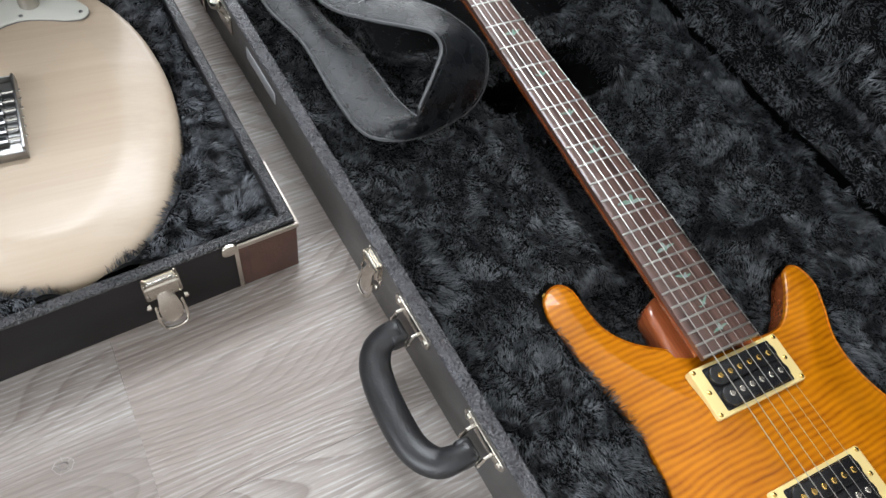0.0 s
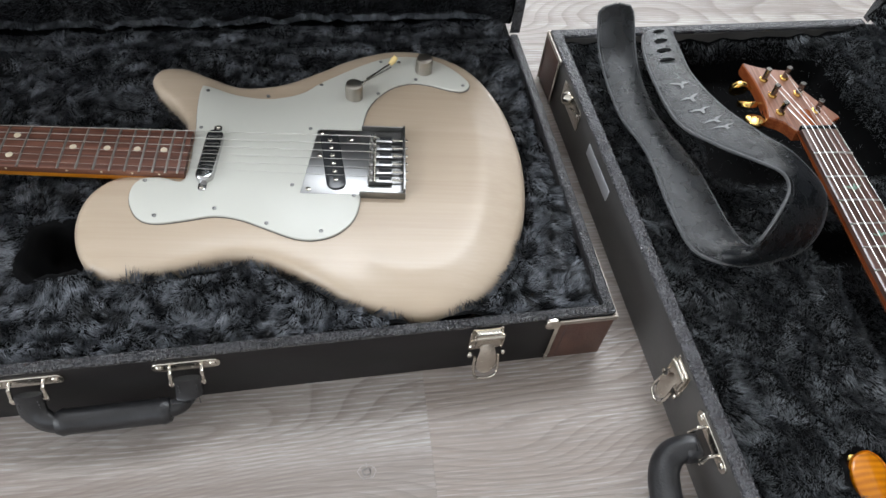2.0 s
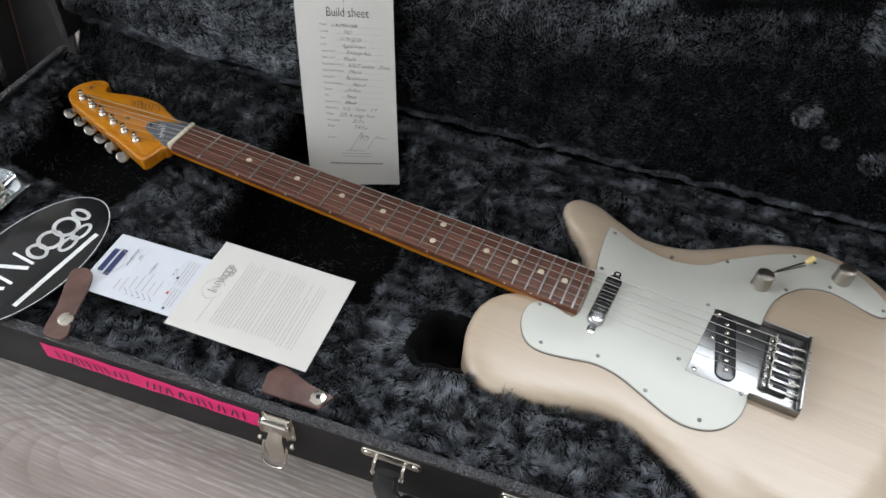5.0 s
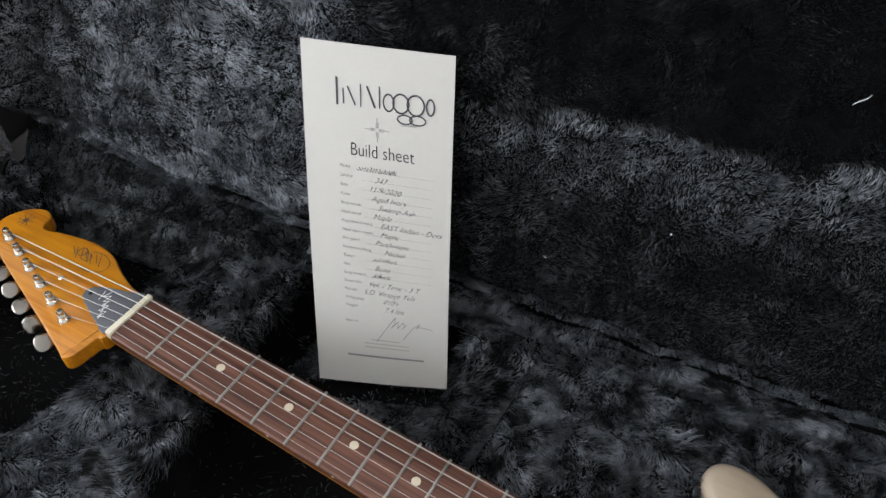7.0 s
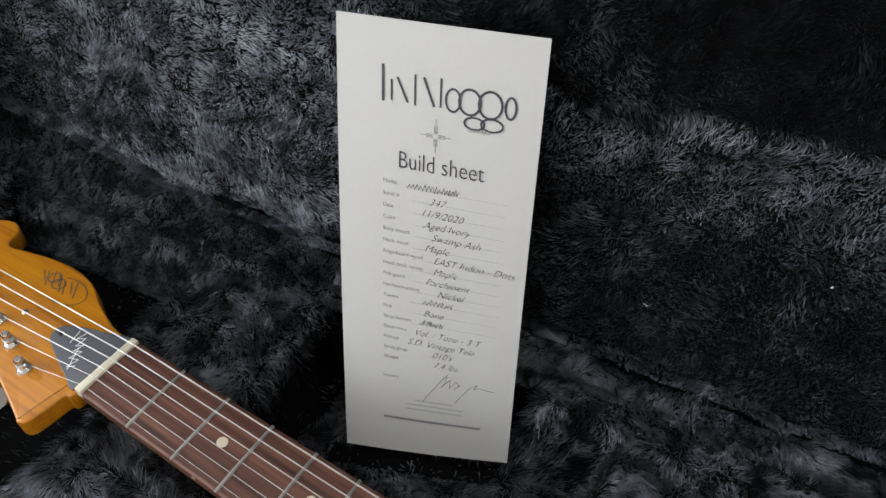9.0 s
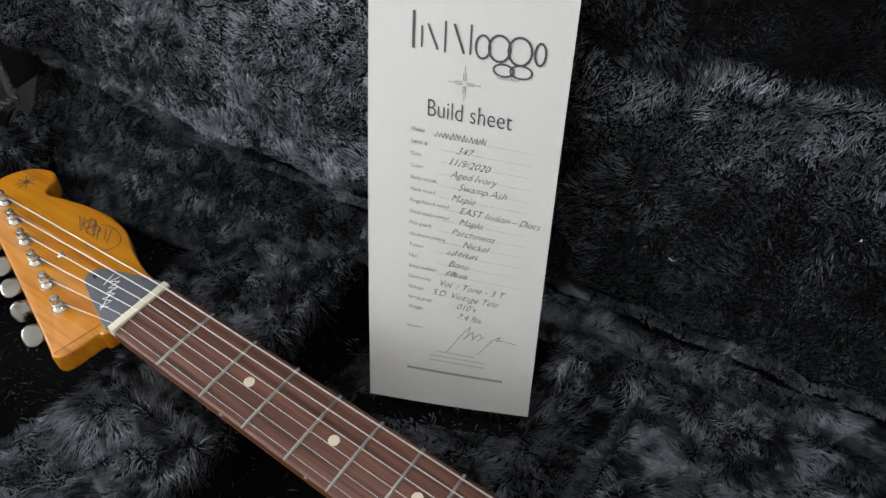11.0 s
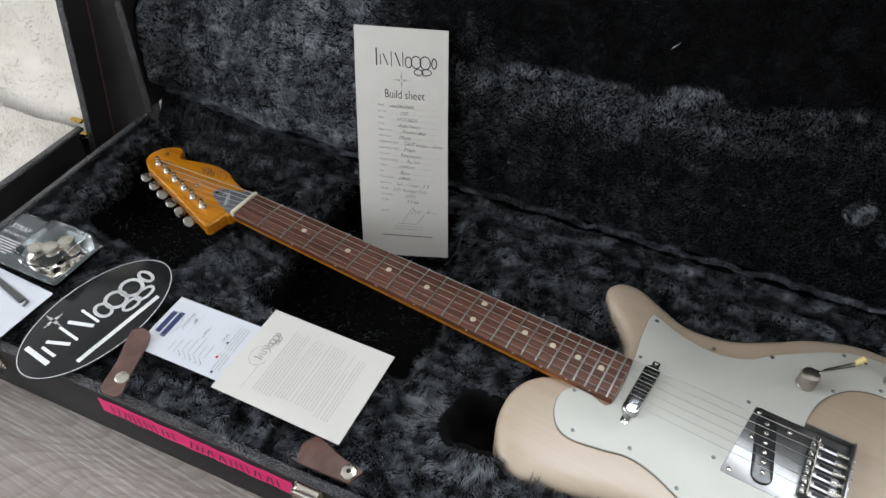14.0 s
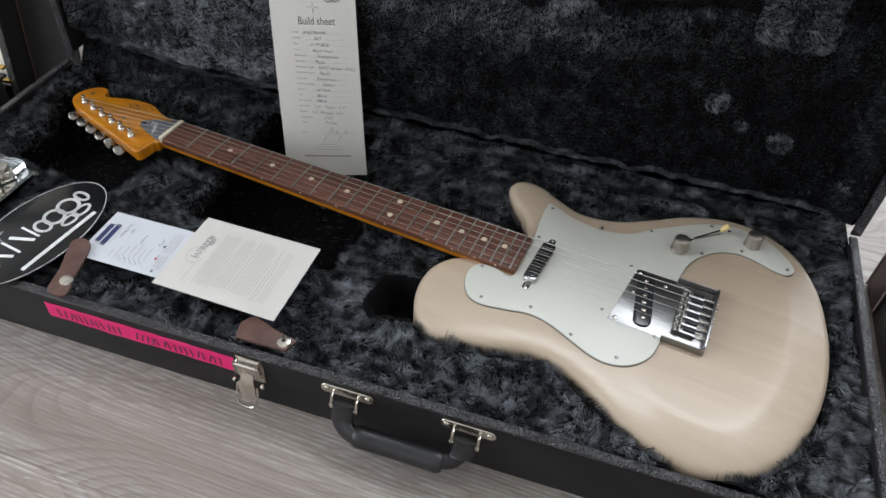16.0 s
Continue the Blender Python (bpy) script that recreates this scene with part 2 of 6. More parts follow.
class Nodes:
    """Short hand for wiring one material."""

    def __init__(self, m):
        self.t = m.node_tree
        self.b = self.t.nodes["Principled BSDF"]

    def add(self, kind, ins=None, **props):
        n = self.t.nodes.new("ShaderNode" + kind)
        for k, v in props.items():
            setattr(n, k, v)
        for k, v in (ins or {}).items():
            if isinstance(v, bpy.types.NodeSocket):
                self.t.links.new(v, n.inputs[k])
            else:
                n.inputs[k].default_value = v
        return n

    def coords(self, scale=(1, 1, 1), random_offset=False, which="Object"):
        c = self.add("TexCoord").outputs[which]
        if random_offset:
            r = self.add("ObjectInfo").outputs["Random"]
            s = self.add("CombineXYZ", {"X": r, "Y": r, "Z": r}).outputs[0]
            s = self.add("VectorMath", {0: s, 1: (37.0, 11.3, 5.7)}, operation='MULTIPLY').outputs[0]
            c = self.add("VectorMath", {0: c, 1: s}, operation='ADD').outputs[0]
        return self.add("Mapping", {"Vector": c, "Scale": scale}).outputs[0]

    def noise(self, vec, scale, detail=4, rough=0.55, dist=0.0):
        return self.add("TexNoise", {"Vector": vec, "Scale": scale, "Detail": detail, "Roughness": rough, "Distortion": dist}).outputs["Fac"]

    def mix(self, fac, a, b, blend='MIX'):
        n = self.add("Mix", None, data_type='RGBA', blend_type=blend)
        for k, v in ((0, fac), (6, a), (7, b)):
            if isinstance(v, bpy.types.NodeSocket):
                self.t.links.new(v, n.inputs[k])
            else:
                n.inputs[k].default_value = (*v, 1) if isinstance(v, tuple) and len(v) == 3 else v
        return n.outputs[2]

    def stops(self, fac, *rows):
        n = self.add("ValToRGB", {"Fac": fac})
        e = n.color_ramp.elements
        while len(e) < len(rows):
            e.new(0.5)
        for k, (p, c) in enumerate(rows):
            e[k].position = p
            e[k].color = (*c, 1) if len(c) == 3 else c
        return n.outputs["Color"]

    def range(self, fac, a, b, lo=0.0, hi=1.0):
        return self.add("MapRange", {"Value": fac, "From Min": a, "From Max": b, "To Min": lo, "To Max": hi}).outputs[0]

    def bump(self, h, strength, dist):
        n = self.add("Bump", {"Height": h, "Strength": strength, "Distance": dist}).outputs[0]
        self.t.links.new(n, self.b.inputs["Normal"])

    def set(self, key, sock):
        self.t.links.new(sock, self.b.inputs[key])


def wood_floor():
    m = material("grey_oak_laminate", (0.4, 0.36, 0.33), 0.42)
    n = Nodes(m)
    c = n.coords((1, 1, 1), True)

    def at(sx, sy, scale=1.0, detail=3, rough=0.55, dist=0.0):
        return n.noise(n.add("Mapping", {"Vector": c, "Scale": (sx, sy, 1)}).outputs[0], scale, detail, rough, dist)

    def calc(op, a, b):
        return n.add("Math", {0: a, 1: b}, operation=op).outputs[0]
    warp = at(2.0, 6.5, 1.0, 1, 0.4)
    sep = n.add("SeparateXYZ", {"Vector": c})
    rings = calc('ADD', calc('MULTIPLY', warp, 44.0), calc('MULTIPLY', sep.outputs["Y"], 10.0))
    rings = calc('ADD', rings, calc('MULTIPLY', at(9, 150, 1.0, 3, 0.6), 0.14))
    wave = n.add("Math", {0: rings}, operation='FRACT').outputs[0]
    line = n.stops(wave, (0.0, (0.75, 0.75, 0.75)), (0.07, (0.0, 0.0, 0.0)), (0.55, (0.12, 0.12, 0.12)), (1.0, (1.0, 1.0, 1.0)))
    show = n.range(at(1.1, 4.0, 1.0, 1, 0.4), 0.36, 0.60, 0.14, 0.62)
    fine = at(26, 900, 1.0, 2, 0.6)
    comb = calc('ADD', calc('MULTIPLY', sep.outputs["Y"], 1320.0), calc('ADD', calc('MULTIPLY', warp, 70.0), calc('MULTIPLY', at(7, 46, 1.0, 2, 0.5), 11.0)))
    comb = n.add("Math", {0: comb}, operation='SINE').outputs[0]
    tick = calc('MULTIPLY', n.range(comb, 0.15, 0.95), n.range(at(46, 150, 1.0, 2, 0.6), 0.40, 0.60))
    mid = at(6, 110, 1.0, 4, 0.65, 0.3)
    wide = at(1.2, 14, 1.0, 3, 0.5)
    g = calc('ADD', calc('MULTIPLY', mid, 0.45), calc('MULTIPLY', wide, 0.55))
    col = n.stops(g, (0.36, (0.240, 0.193, 0.165)), (0.50, (0.345, 0.297, 0.264)), (0.64, (0.430, 0.385, 0.350)))
    col = n.mix(n.range(at(0.9, 3.2, 1.0, 2, 0.5), 0.42, 0.66, 0.0, 0.65), col, (0.285, 0.218, 0.178))
    col = n.mix(calc('MULTIPLY', line, show), col, (0.120, 0.088, 0.072))
    col = n.mix(n.range(fine, 0.44, 0.57, 0.0, 0.36), col, (0.205, 0.172, 0.152))
    col = n.mix(calc('MULTIPLY', tick, n.range(wide, 0.40, 0.62, 0.10, 0.46)), col, (0.62, 0.60, 0.585))
    col = n.mix(n.range(comb, -0.55, -1.0, 0.0, 0.16), col, (0.16, 0.135, 0.12))
    r = n.add("ObjectInfo").outputs["Random"]
    col = n.mix(1.0, col, n.stops(r, (0.0, (0.86, 0.865, 0.87)), (1.0, (1.10, 1.14, 1.17))), 'MULTIPLY')
    n.set("Base Color", col)
    n.set("Roughness", n.range(fine, 0.2, 0.8, 0.40, 0.56))
    n.bump(calc('ADD', calc('ADD', fine, mid), calc('MULTIPLY', tick, 0.6)), 0.35, 0.0006)
    return m


def tolex(name="black_leatherette", k0=1.0):
    m = material(name, (0.014, 0.014, 0.015), 0.3)
    n = Nodes(m)
    c = n.coords()
    v = n.add("TexVoronoi", {"Vector": c, "Scale": 420.0, "Randomness": 1.0}, feature='SMOOTH_F1').outputs["Distance"]
    k = n.noise(c, 420.0, 3, 0.6)
    h = n.add("Math", {0: v, 1: k}, operation='ADD').outputs[0]
    n.bump(h, 1.0, 0.0040)
    wear = n.noise(c, 38.0, 4)
    n.set("Base Color", n.stops(wear, (0.35, tuple(k0 * c for c in (0.010, 0.010, 0.011))), (0.75, tuple(k0 * c for c in (0.020, 0.020, 0.022)))))
    n.set("Roughness", n.range(k, 0.3, 0.7, 0.14, 0.26))
    n.b.inputs["Specular IOR Level"].default_value = 0.8
    return m


def plain_side():
    m = material("black_case_side", (0.02, 0.019, 0.02), 0.5)
    n = Nodes(m)
    c = n.coords()
    k = n.noise(c, 900.0, 2)
    s = n.noise(n.coords((1, 1, 3)), 9.0, 4)
    n.set("Base Color", n.stops(s, (0.3, (0.0150, 0.0140, 0.0142)), (0.8, (0.027, 0.0255, 0.0258))))
    n.bump(k, 0.3, 0.0004)
    n.b.inputs["Specular IOR Level"].default_value = 0.25
    return m


def grey_side():
    m = material("grey_black_vinyl", (0.022, 0.022, 0.022), 0.4)
    n = Nodes(m)
    c = n.coords()
    k = n.noise(c, 700.0, 3)
    s = n.noise(c, 14.0, 4)
    n.set("Base Color", n.stops(s, (0.3, (0.052, 0.050, 0.048)), (0.8, (0.086, 0.083, 0.080))))
    n.set("Roughness", n.range(s, 0.3, 0.7, 0.30, 0.44))
    n.bump(k, 0.4, 0.0006)
    return m


def plush(name, dark, light, rough=0.38, sheen=0.05, tint=(0.75, 0.85, 1.0)):
    m = material(name, dark, rough)
    n = Nodes(m)
    c = n.coords()
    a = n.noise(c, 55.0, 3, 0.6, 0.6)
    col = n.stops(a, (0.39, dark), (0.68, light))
    isle = n.add("NewGeometry").outputs["Random Per Island"]
    col = n.mix(1.0, col, n.stops(isle, (0.0, (0.6, 0.6, 0.6)), (1.0, (1.4, 1.4, 1.4))), 'MULTIPLY')
    n.set("Base Color", col)
    n.b.inputs["Sheen Weight"].default_value = sheen
    n.b.inputs["Sheen Roughness"].default_value = 0.45
    n.b.inputs["Sheen Tint"].default_value = (*tint, 1)
    n.b.inputs["Specular IOR Level"].default_value = 0.25
    return m


def ash_body():
    m = material("aged_ivory_ash", (0.72, 0.62, 0.50), 0.36, Coat_Weight=0.40, Coat_Roughness=0.22, Specular_IOR_Level=0.35)
    n = Nodes(m)
    c = n.coords((2.2, 46, 46))
    g = n.noise(c, 1.0, 4, 0.6, 0.4)
    f = n.noise(n.coords((14, 420, 420)), 1.0, 2, 0.5)
    k = n.add("Math", {0: g, 1: n.add("Math", {0: f, 1: 0.35}, operation='MULTIPLY').outputs[0]}, operation='ADD').outputs[0]
    n.set("Base Color", n.stops(k, (0.40, (0.440, 0.344, 0.252)), (0.70, (0.476, 0.383, 0.286)), (1.0, (0.508, 0.416, 0.321))))
    n.set("Roughness", n.range(g, 0.3, 0.7, 0.33, 0.42))
    return m


def grain(name, dark, mid, light, along=(3, 90, 90), rough=0.45, coat=0.0, fine=(12, 500, 500)):
    m = material(name, mid, rough, Coat_Weight=coat, Coat_Roughness=0.06)
    n = Nodes(m)
    g = n.noise(n.coords(along), 1.0, 4, 0.6, 0.3)
    f = n.noise(n.coords(fine), 1.0, 2, 0.5)
    k = n.add("Math", {0: g, 1: n.add("Math", {0: f, 1: 0.5}, operation='MULTIPLY').outputs[0]}, operation='ADD').outputs[0]
    n.set("Base Color", n.stops(k, (0.50, dark), (0.74, mid), (0.98, light)))
    n.bump(f, 0.08, 0.0003)
    return m


def flame_top():
    """Amber figured maple: bands across the body under a clear gloss."""
    m = material("amber_flame_maple", (0.6, 0.24, 0.02), 0.35, Coat_Weight=0.55, Coat_Roughness=0.04, Specular_IOR_Level=0.2)
    n = Nodes(m)
    c = n.coords()
    w = n.noise(n.add("Mapping", {"Vector": c, "Scale": (11, 13, 1)}).outputs[0], 1.0, 2, 0.5)
    sep = n.add("SeparateXYZ", {"Vector": c})
    x = n.add("Math", {0: sep.outputs["X"], 1: 1180.0}, operation='MULTIPLY').outputs[0]
    ph = n.add("Math", {0: x, 1: n.add("Math", {0: w, 1: 20.0}, operation='MULTIPLY').outputs[0]}, operation='ADD').outputs[0]
    ph = n.add("Math", {0: ph, 1: n.add("Math", {0: sep.outputs["Y"], 1: 60.0}, operation='MULTIPLY').outputs[0]}, operation='ADD').outputs[0]
    s = n.add("Math", {0: ph}, operation='SINE').outputs[0]
    br = n.noise(n.add("Mapping", {"Vector": c, "Scale": (120, 16, 1)}).outputs[0], 1.0, 3, 0.6)
    k = n.add("Math", {0: n.range(s, -1, 1, 0.02, 0.36), 1: n.add("Math", {0: br, 1: 0.75}, operation='MULTIPLY').outputs[0]}, operation='ADD').outputs[0]
    f = n.noise(n.add("Mapping", {"Vector": c, "Scale": (10, 300, 1)}).outputs[0], 1.0, 2)
    k = n.add("Math", {0: k, 1: n.add("Math", {0: f, 1: 0.12}, operation='MULTIPLY').outputs[0]}, operation='ADD').outputs[0]
    n.set("Base Color", n.stops(k, (0.24, (0.20, 0.046, 0.0008)), (0.50, (0.42, 0.128, 0.0010)), (0.85, (0.57, 0.196, 0.0015))))
    return m


def paper(name, colour):
    m = material(name, colour, 0.7)
    n = Nodes(m)
    k = n.noise(n.coords(), 420.0, 3)
    n.set("Base Color", n.mix(n.range(k, 0.35, 0.65, 0, 0.10), colour, tuple(x * 0.82 for x in colour)))
    n.bump(k, 0.05, 0.0002)
    return m


def leather(name, dark, light, rough=0.4, scale=420.0, relief=0.7):
    m = material(name, dark, rough)
    n = Nodes(m)
    c = n.coords()
    v = n.add("TexVoronoi", {"Vector": c, "Scale": scale}, feature='SMOOTH_F1').outputs["Distance"]
    k = n.noise(c, 60.0, 4)
    n.set("Base Color", n.stops(k, (0.35, dark), (0.7, light)))
    n.set("Roughness", n.range(k, 0.3, 0.7, rough - 0.02, rough + 0.03))
    n.bump(n.add("Math", {0: v, 1: n.noise(c, scale * 2.2, 2)}, operation='ADD').outputs[0], relief, 0.0007)
    return m


def metal(name, colour, rough):
    m = material(name, colour, rough, 1.0)
    n = Nodes(m)
    k = n.noise(n.coords(), 300.0, 4)
    n.set("Roughness", n.range(k, 0.3, 0.75, rough * 0.92, rough * 1.15 + 0.01))
    return m


def plaster():
    m = material("white_wall_paint", (0.78, 0.77, 0.75), 0.85)
    n = Nodes(m)
    k = n.noise(n.coords(), 60.0, 5)
    n.set("Base Color", n.stops(k, (0.3, (0.75, 0.74, 0.72)), (0.7, (0.80, 0.795, 0.78))))
    n.bump(k, 0.1, 0.001)
    return m


def abalone():
    m = material("abalone_shell", (0.5, 0.6, 0.6), 0.18)
    n = Nodes(m)
    k = n.noise(n.coords(random_offset=True), 120.0, 3, 0.6, 1.5)
    n.set("Base Color", n.stops(k, (0.30, (0.34, 0.30, 0.25)), (0.44, (0.13, 0.27, 0.21)), (0.56, (0.30, 0.33, 0.30)), (0.72, (0.24, 0.29, 0.34))))
    return m


WOOD_FLOOR, TOLEX, SIDE, GREY_SIDE = wood_floor(), tolex(k0=3.2), plain_side(), grey_side()
TOLEX_GREY = tolex("grey_leatherette", 5.5)
# both black plushes: lit tufts and dark gaps are put into the mottled colour
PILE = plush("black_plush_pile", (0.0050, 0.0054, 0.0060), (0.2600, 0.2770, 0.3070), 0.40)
PILE_B = plush("grey_black_plush_pile", (0.0160, 0.0172, 0.0186), (0.1500, 0.1610, 0.1720), 0.45)
# dark, pale and middle copies of the lid's plush: its sheen put into colour
PILE_LID = plush("unlit_black_plush_pile", (0.0010, 0.0011, 0.0013), (0.0330, 0.0360, 0.0410), 0.5)
PILE_LIT = plush("lit_pale_plush_pile", (0.1300, 0.1400, 0.1540), (0.3900, 0.4180, 0.4550), 0.42)
PILE_HALF_LIT = plush("half_lit_plush_pile", (0.0400, 0.0432, 0.0480), (0.1900, 0.2040, 0.2250), 0.45)
# grey copy of the black plush: the lip's lit ridge put into its colour
PILE_EDGE = plush("lit_edge_plush_pile", (0.1000, 0.1080, 0.1190), (0.4000, 0.4300, 0.4700), 0.40)
# near-black, so that the shade in the compartments is put into the backing's colour
LINING = material("shade_black_backing", (0.0012, 0.0012, 0.0014), 0.95, Specular_IOR_Level=0.15)
CREAM_PILE = plush("cream_plush_pile", (0.70, 0.655, 0.585), (0.80, 0.765, 0.70), 0.9, 0.0, (1, 1, 1))
CREAM_BACK = material("cream_plush_backing", (0.76, 0.72, 0.65), 0.9)
IVORY = ash_body()
GUARD = material("parchment_guard", (0.57, 0.572, 0.52), 0.30, Specular_IOR_Level=0.3)
GUARD_EDGE = material("guard_dark_ply", (0.16, 0.15, 0.14), 0.4)
NICKEL = metal("worn_nickel", (0.66, 0.62, 0.55), 0.24)
WORN_NICKEL = metal("dull_worn_nickel", (0.50, 0.45, 0.40), 0.50)
KNOB = metal("satin_knob_nickel", (0.46, 0.43, 0.385), 0.32)
BUTTON = metal("polished_button_nickel", (0.30, 0.28, 0.255), 0.18)
CHROME = metal("polished_chrome", (0.50, 0.50, 0.50), 0.14)
SATIN = metal("satin_nickel_plate", (0.28, 0.278, 0.275), 0.30)
FRET = metal("fret_wire", (0.50, 0.49, 0.46), 0.34)
GOLD = metal("gold_plating", (0.78, 0.52, 0.16), 0.16)
STEEL = metal("string_steel", (0.52, 0.51, 0.48), 0.30)
ROSEWOOD = grain("rosewood_board", (0.036, 0.012, 0.007), (0.102, 0.037, 0.022), (0.200, 0.084, 0.053), (7, 230, 230), 0.50, 0.05)
DARK_ROSEWOOD = grain("dark_rosewood_board", (0.035, 0.018, 0.014), (0.085, 0.045, 0.036), (0.16, 0.09, 0.072), (5, 170, 170), 0.30, 0.7)
AMBER_MAPLE = grain("tinted_maple_gloss", (0.36, 0.110, 0.004), (0.54, 0.195, 0.006), (0.66, 0.265, 0.010), (6, 60, 60), 0.30, 0.6)
MAHOGANY = grain("red_brown_mahogany", (0.16, 0.035, 0.012), (0.27, 0.070, 0.022), (0.36, 0.11, 0.038), (6, 120, 120), 0.25, 1.0)
FLAME = flame_top()
BONE = material("bone", (0.72, 0.66, 0.50), 0.4)
CREAM_PLASTIC = material("cream_plastic", (0.80, 0.62, 0.27), 0.3)
BLACK_PLASTIC = material("black_plastic", (0.012, 0.012, 0.013), 0.25)
GREY_PLATE = material("grey_logo_veneer", (0.13, 0.135, 0.15), 0.25)
SMOKE = material("smoky_black_plastic", (0.030, 0.031, 0.033), 0.18)
DOT = material("clay_dot_inlay", (0.66, 0.58, 0.44), 0.35)
SHELL = abalone()
SHEET = paper("cream_sheet_paper", (0.60, 0.58, 0.54))
CARD = paper("white_card", (0.58, 0.60, 0.64))
INK = material("dark_print_ink", (0.055, 0.05, 0.06), 0.6)
GREY_INK = material("grey_print_ink", (0.24, 0.23, 0.23), 0.6)
PALE_INK = material("pale_grey_print_ink", (0.40, 0.39, 0.37), 0.6)
PEN = material("black_pen_ink", (0.03, 0.03, 0.04), 0.5)
BLUE_INK = material("navy_print_ink", (0.02, 0.03, 0.10), 0.5)
PINK = material("neon_pink_tape", (0.93, 0.02, 0.20), 0.45)
WHITE_VINYL = material("white_vinyl_print", (0.75, 0.75, 0.75), 0.3)
BLACK_VINYL = material("black_gloss_vinyl", (0.010, 0.010, 0.011), 0.16)
BROWN_LEATHER = leather("dark_brown_leather", (0.075, 0.036, 0.029), (0.130, 0.070, 0.057), 0.40, 520, 0.3)
CORNER_LEATHER = leather("brown_corner_leatherette", (0.075, 0.034, 0.025), (0.115, 0.056, 0.040), 0.42, 600)
STRAP_LEATHER = leather("black_strap_leather", (0.006, 0.0068, 0.0078), (0.013, 0.0145, 0.0165), 0.27, 520, 0.5)
STRAP_LEATHER.node_tree.nodes["Principled BSDF"].inputs["Specular IOR Level"].default_value = 0.36
GREY_EDGE = material("grey_leather_edge", (0.06, 0.062, 0.065), 0.6)
BIRD_GREY = material("silver_grey_print", (0.18, 0.184, 0.188), 0.5)
HANDLE_BLACK = leather("black_grip_vinyl", (0.012, 0.012, 0.013), (0.022, 0.022, 0.024), 0.32, 420, 0.22)
PAINT = plaster()
GREEN_METAL = material("green_painted_steel", (0.17, 0.26, 0.21), 0.35)
CLEAR = material("clear_plastic", (0.95, 0.98, 0.98), 0.06, Transmission_Weight=1.0, IOR=1.25)
WINDOW_FRAME = material("white_window_frame", (0.8, 0.8, 0.79), 0.4)
LABEL_WHITE = material("white_maker_label", (0.55, 0.56, 0.58), 0.4)

# ---- room ----
X0, X1, Y0 = WEST_X, 3.2, -2.6
T = 0.12


def room_wall(name, lo, hi, hole=None):
    """A wall of boxes round an opening in it; hole: lo and hi of the opening."""
    bm = bmesh.new()
    if hole is None:
        box(bm, lo, hi)
    else:
        a, b = hole
        ax = 0 if abs(hi[0] - lo[0]) > abs(hi[1] - lo[1]) or name == "ceiling" else 1
        up = 1 if name == "ceiling" else 2

        def piece(l0, l1, m0, m1):
            p, q = list(lo), list(hi)
            p[ax], q[ax], p[up], q[up] = l0, l1, m0, m1
            box(bm, p, q)
        piece(lo[ax], a[0], lo[up], hi[up])
        piece(b[0], hi[ax], lo[up], hi[up])
        piece(a[0], b[0], lo[up], a[1])
        piece(a[0], b[0], b[1], hi[up])
    return tagged(part(name, bm, PAINT), "white painted plaster surface", "ceiling" if name == "ceiling" else "wall", kind="structure")


room_wall("wall_north", (X0 - T, WALL_Y, 0), (X1 + T, WALL_Y + T, ROOF), ((WIN_X[0], WIN_Z[0]), (WIN_X[1], WIN_Z[1])))
room_wall("wall_south", (X0 - T, Y0 - T, 0), (X1 + T, Y0, ROOF), ((SOUTH_X[0], SOUTH_Z[0]), (SOUTH_X[1], SOUTH_Z[1])))
room_wall("wall_west", (X0 - T, Y0, 0), (X0, WALL_Y, ROOF), ((WEST_Y[0], WEST_Z[0]), (WEST_Y[1], WEST_Z[1])))
room_wall("wall_east", (X1, Y0, 0), (X1 + T, WALL_Y, ROOF))
room_wall("ceiling", (X0 - T, Y0 - T, ROOF), (X1 + T, WALL_Y + T, ROOF + 0.14), ((SKY_X[0], SKY_Y[0]), (SKY_X[1], SKY_Y[1])))


def window(name, label, x0, x1, y0, y1, m):
    """Frame with one cross bar, lying in its own xy plane."""
    w = thing(name, label, "window", m, kind="structure")
    f = 0.05
    for lo, hi in (((x0, y0), (x1, y0 + f)), ((x0, y1 - f), (x1, y1)), ((x0, y0 + f), (x0 + f, y1 - f)), ((x1 - f, y0 + f), (x1, y1 - f)),
                   (((x0 + x1) / 2 - 0.025, y0 + f), ((x0 + x1) / 2 + 0.025, y1 - f))):
        part("window_frame", new_box((*lo, -0.03), (*hi, 0.03), bevel=0.004), WINDOW_FRAME, w)


window("window_1", "white framed roof window with daylight behind", SKY_X[0], SKY_X[1], SKY_Y[0], SKY_Y[1], pose(0, 0, ROOF + 0.05))
window("window_2", "white framed window with daylight behind", WIN_X[0], WIN_X[1], WIN_Z[0], WIN_Z[1], pose(0, WALL_Y + 0.0, 0, 90, 0, 0) @ pose(0, 0, 0.0))
window("window_3", "white framed window with daylight behind", SOUTH_X[0], SOUTH_X[1], SOUTH_Z[0], SOUTH_Z[1], pose(0, Y0 - 0.06, 0, 90, 0, 0))
window("window_4", "white framed window with daylight behind", WEST_Y[0], WEST_Y[1], WEST_Z[0], WEST_Z[1], pose(X0 - 0.05, 0, 0, 90, 0, 90))

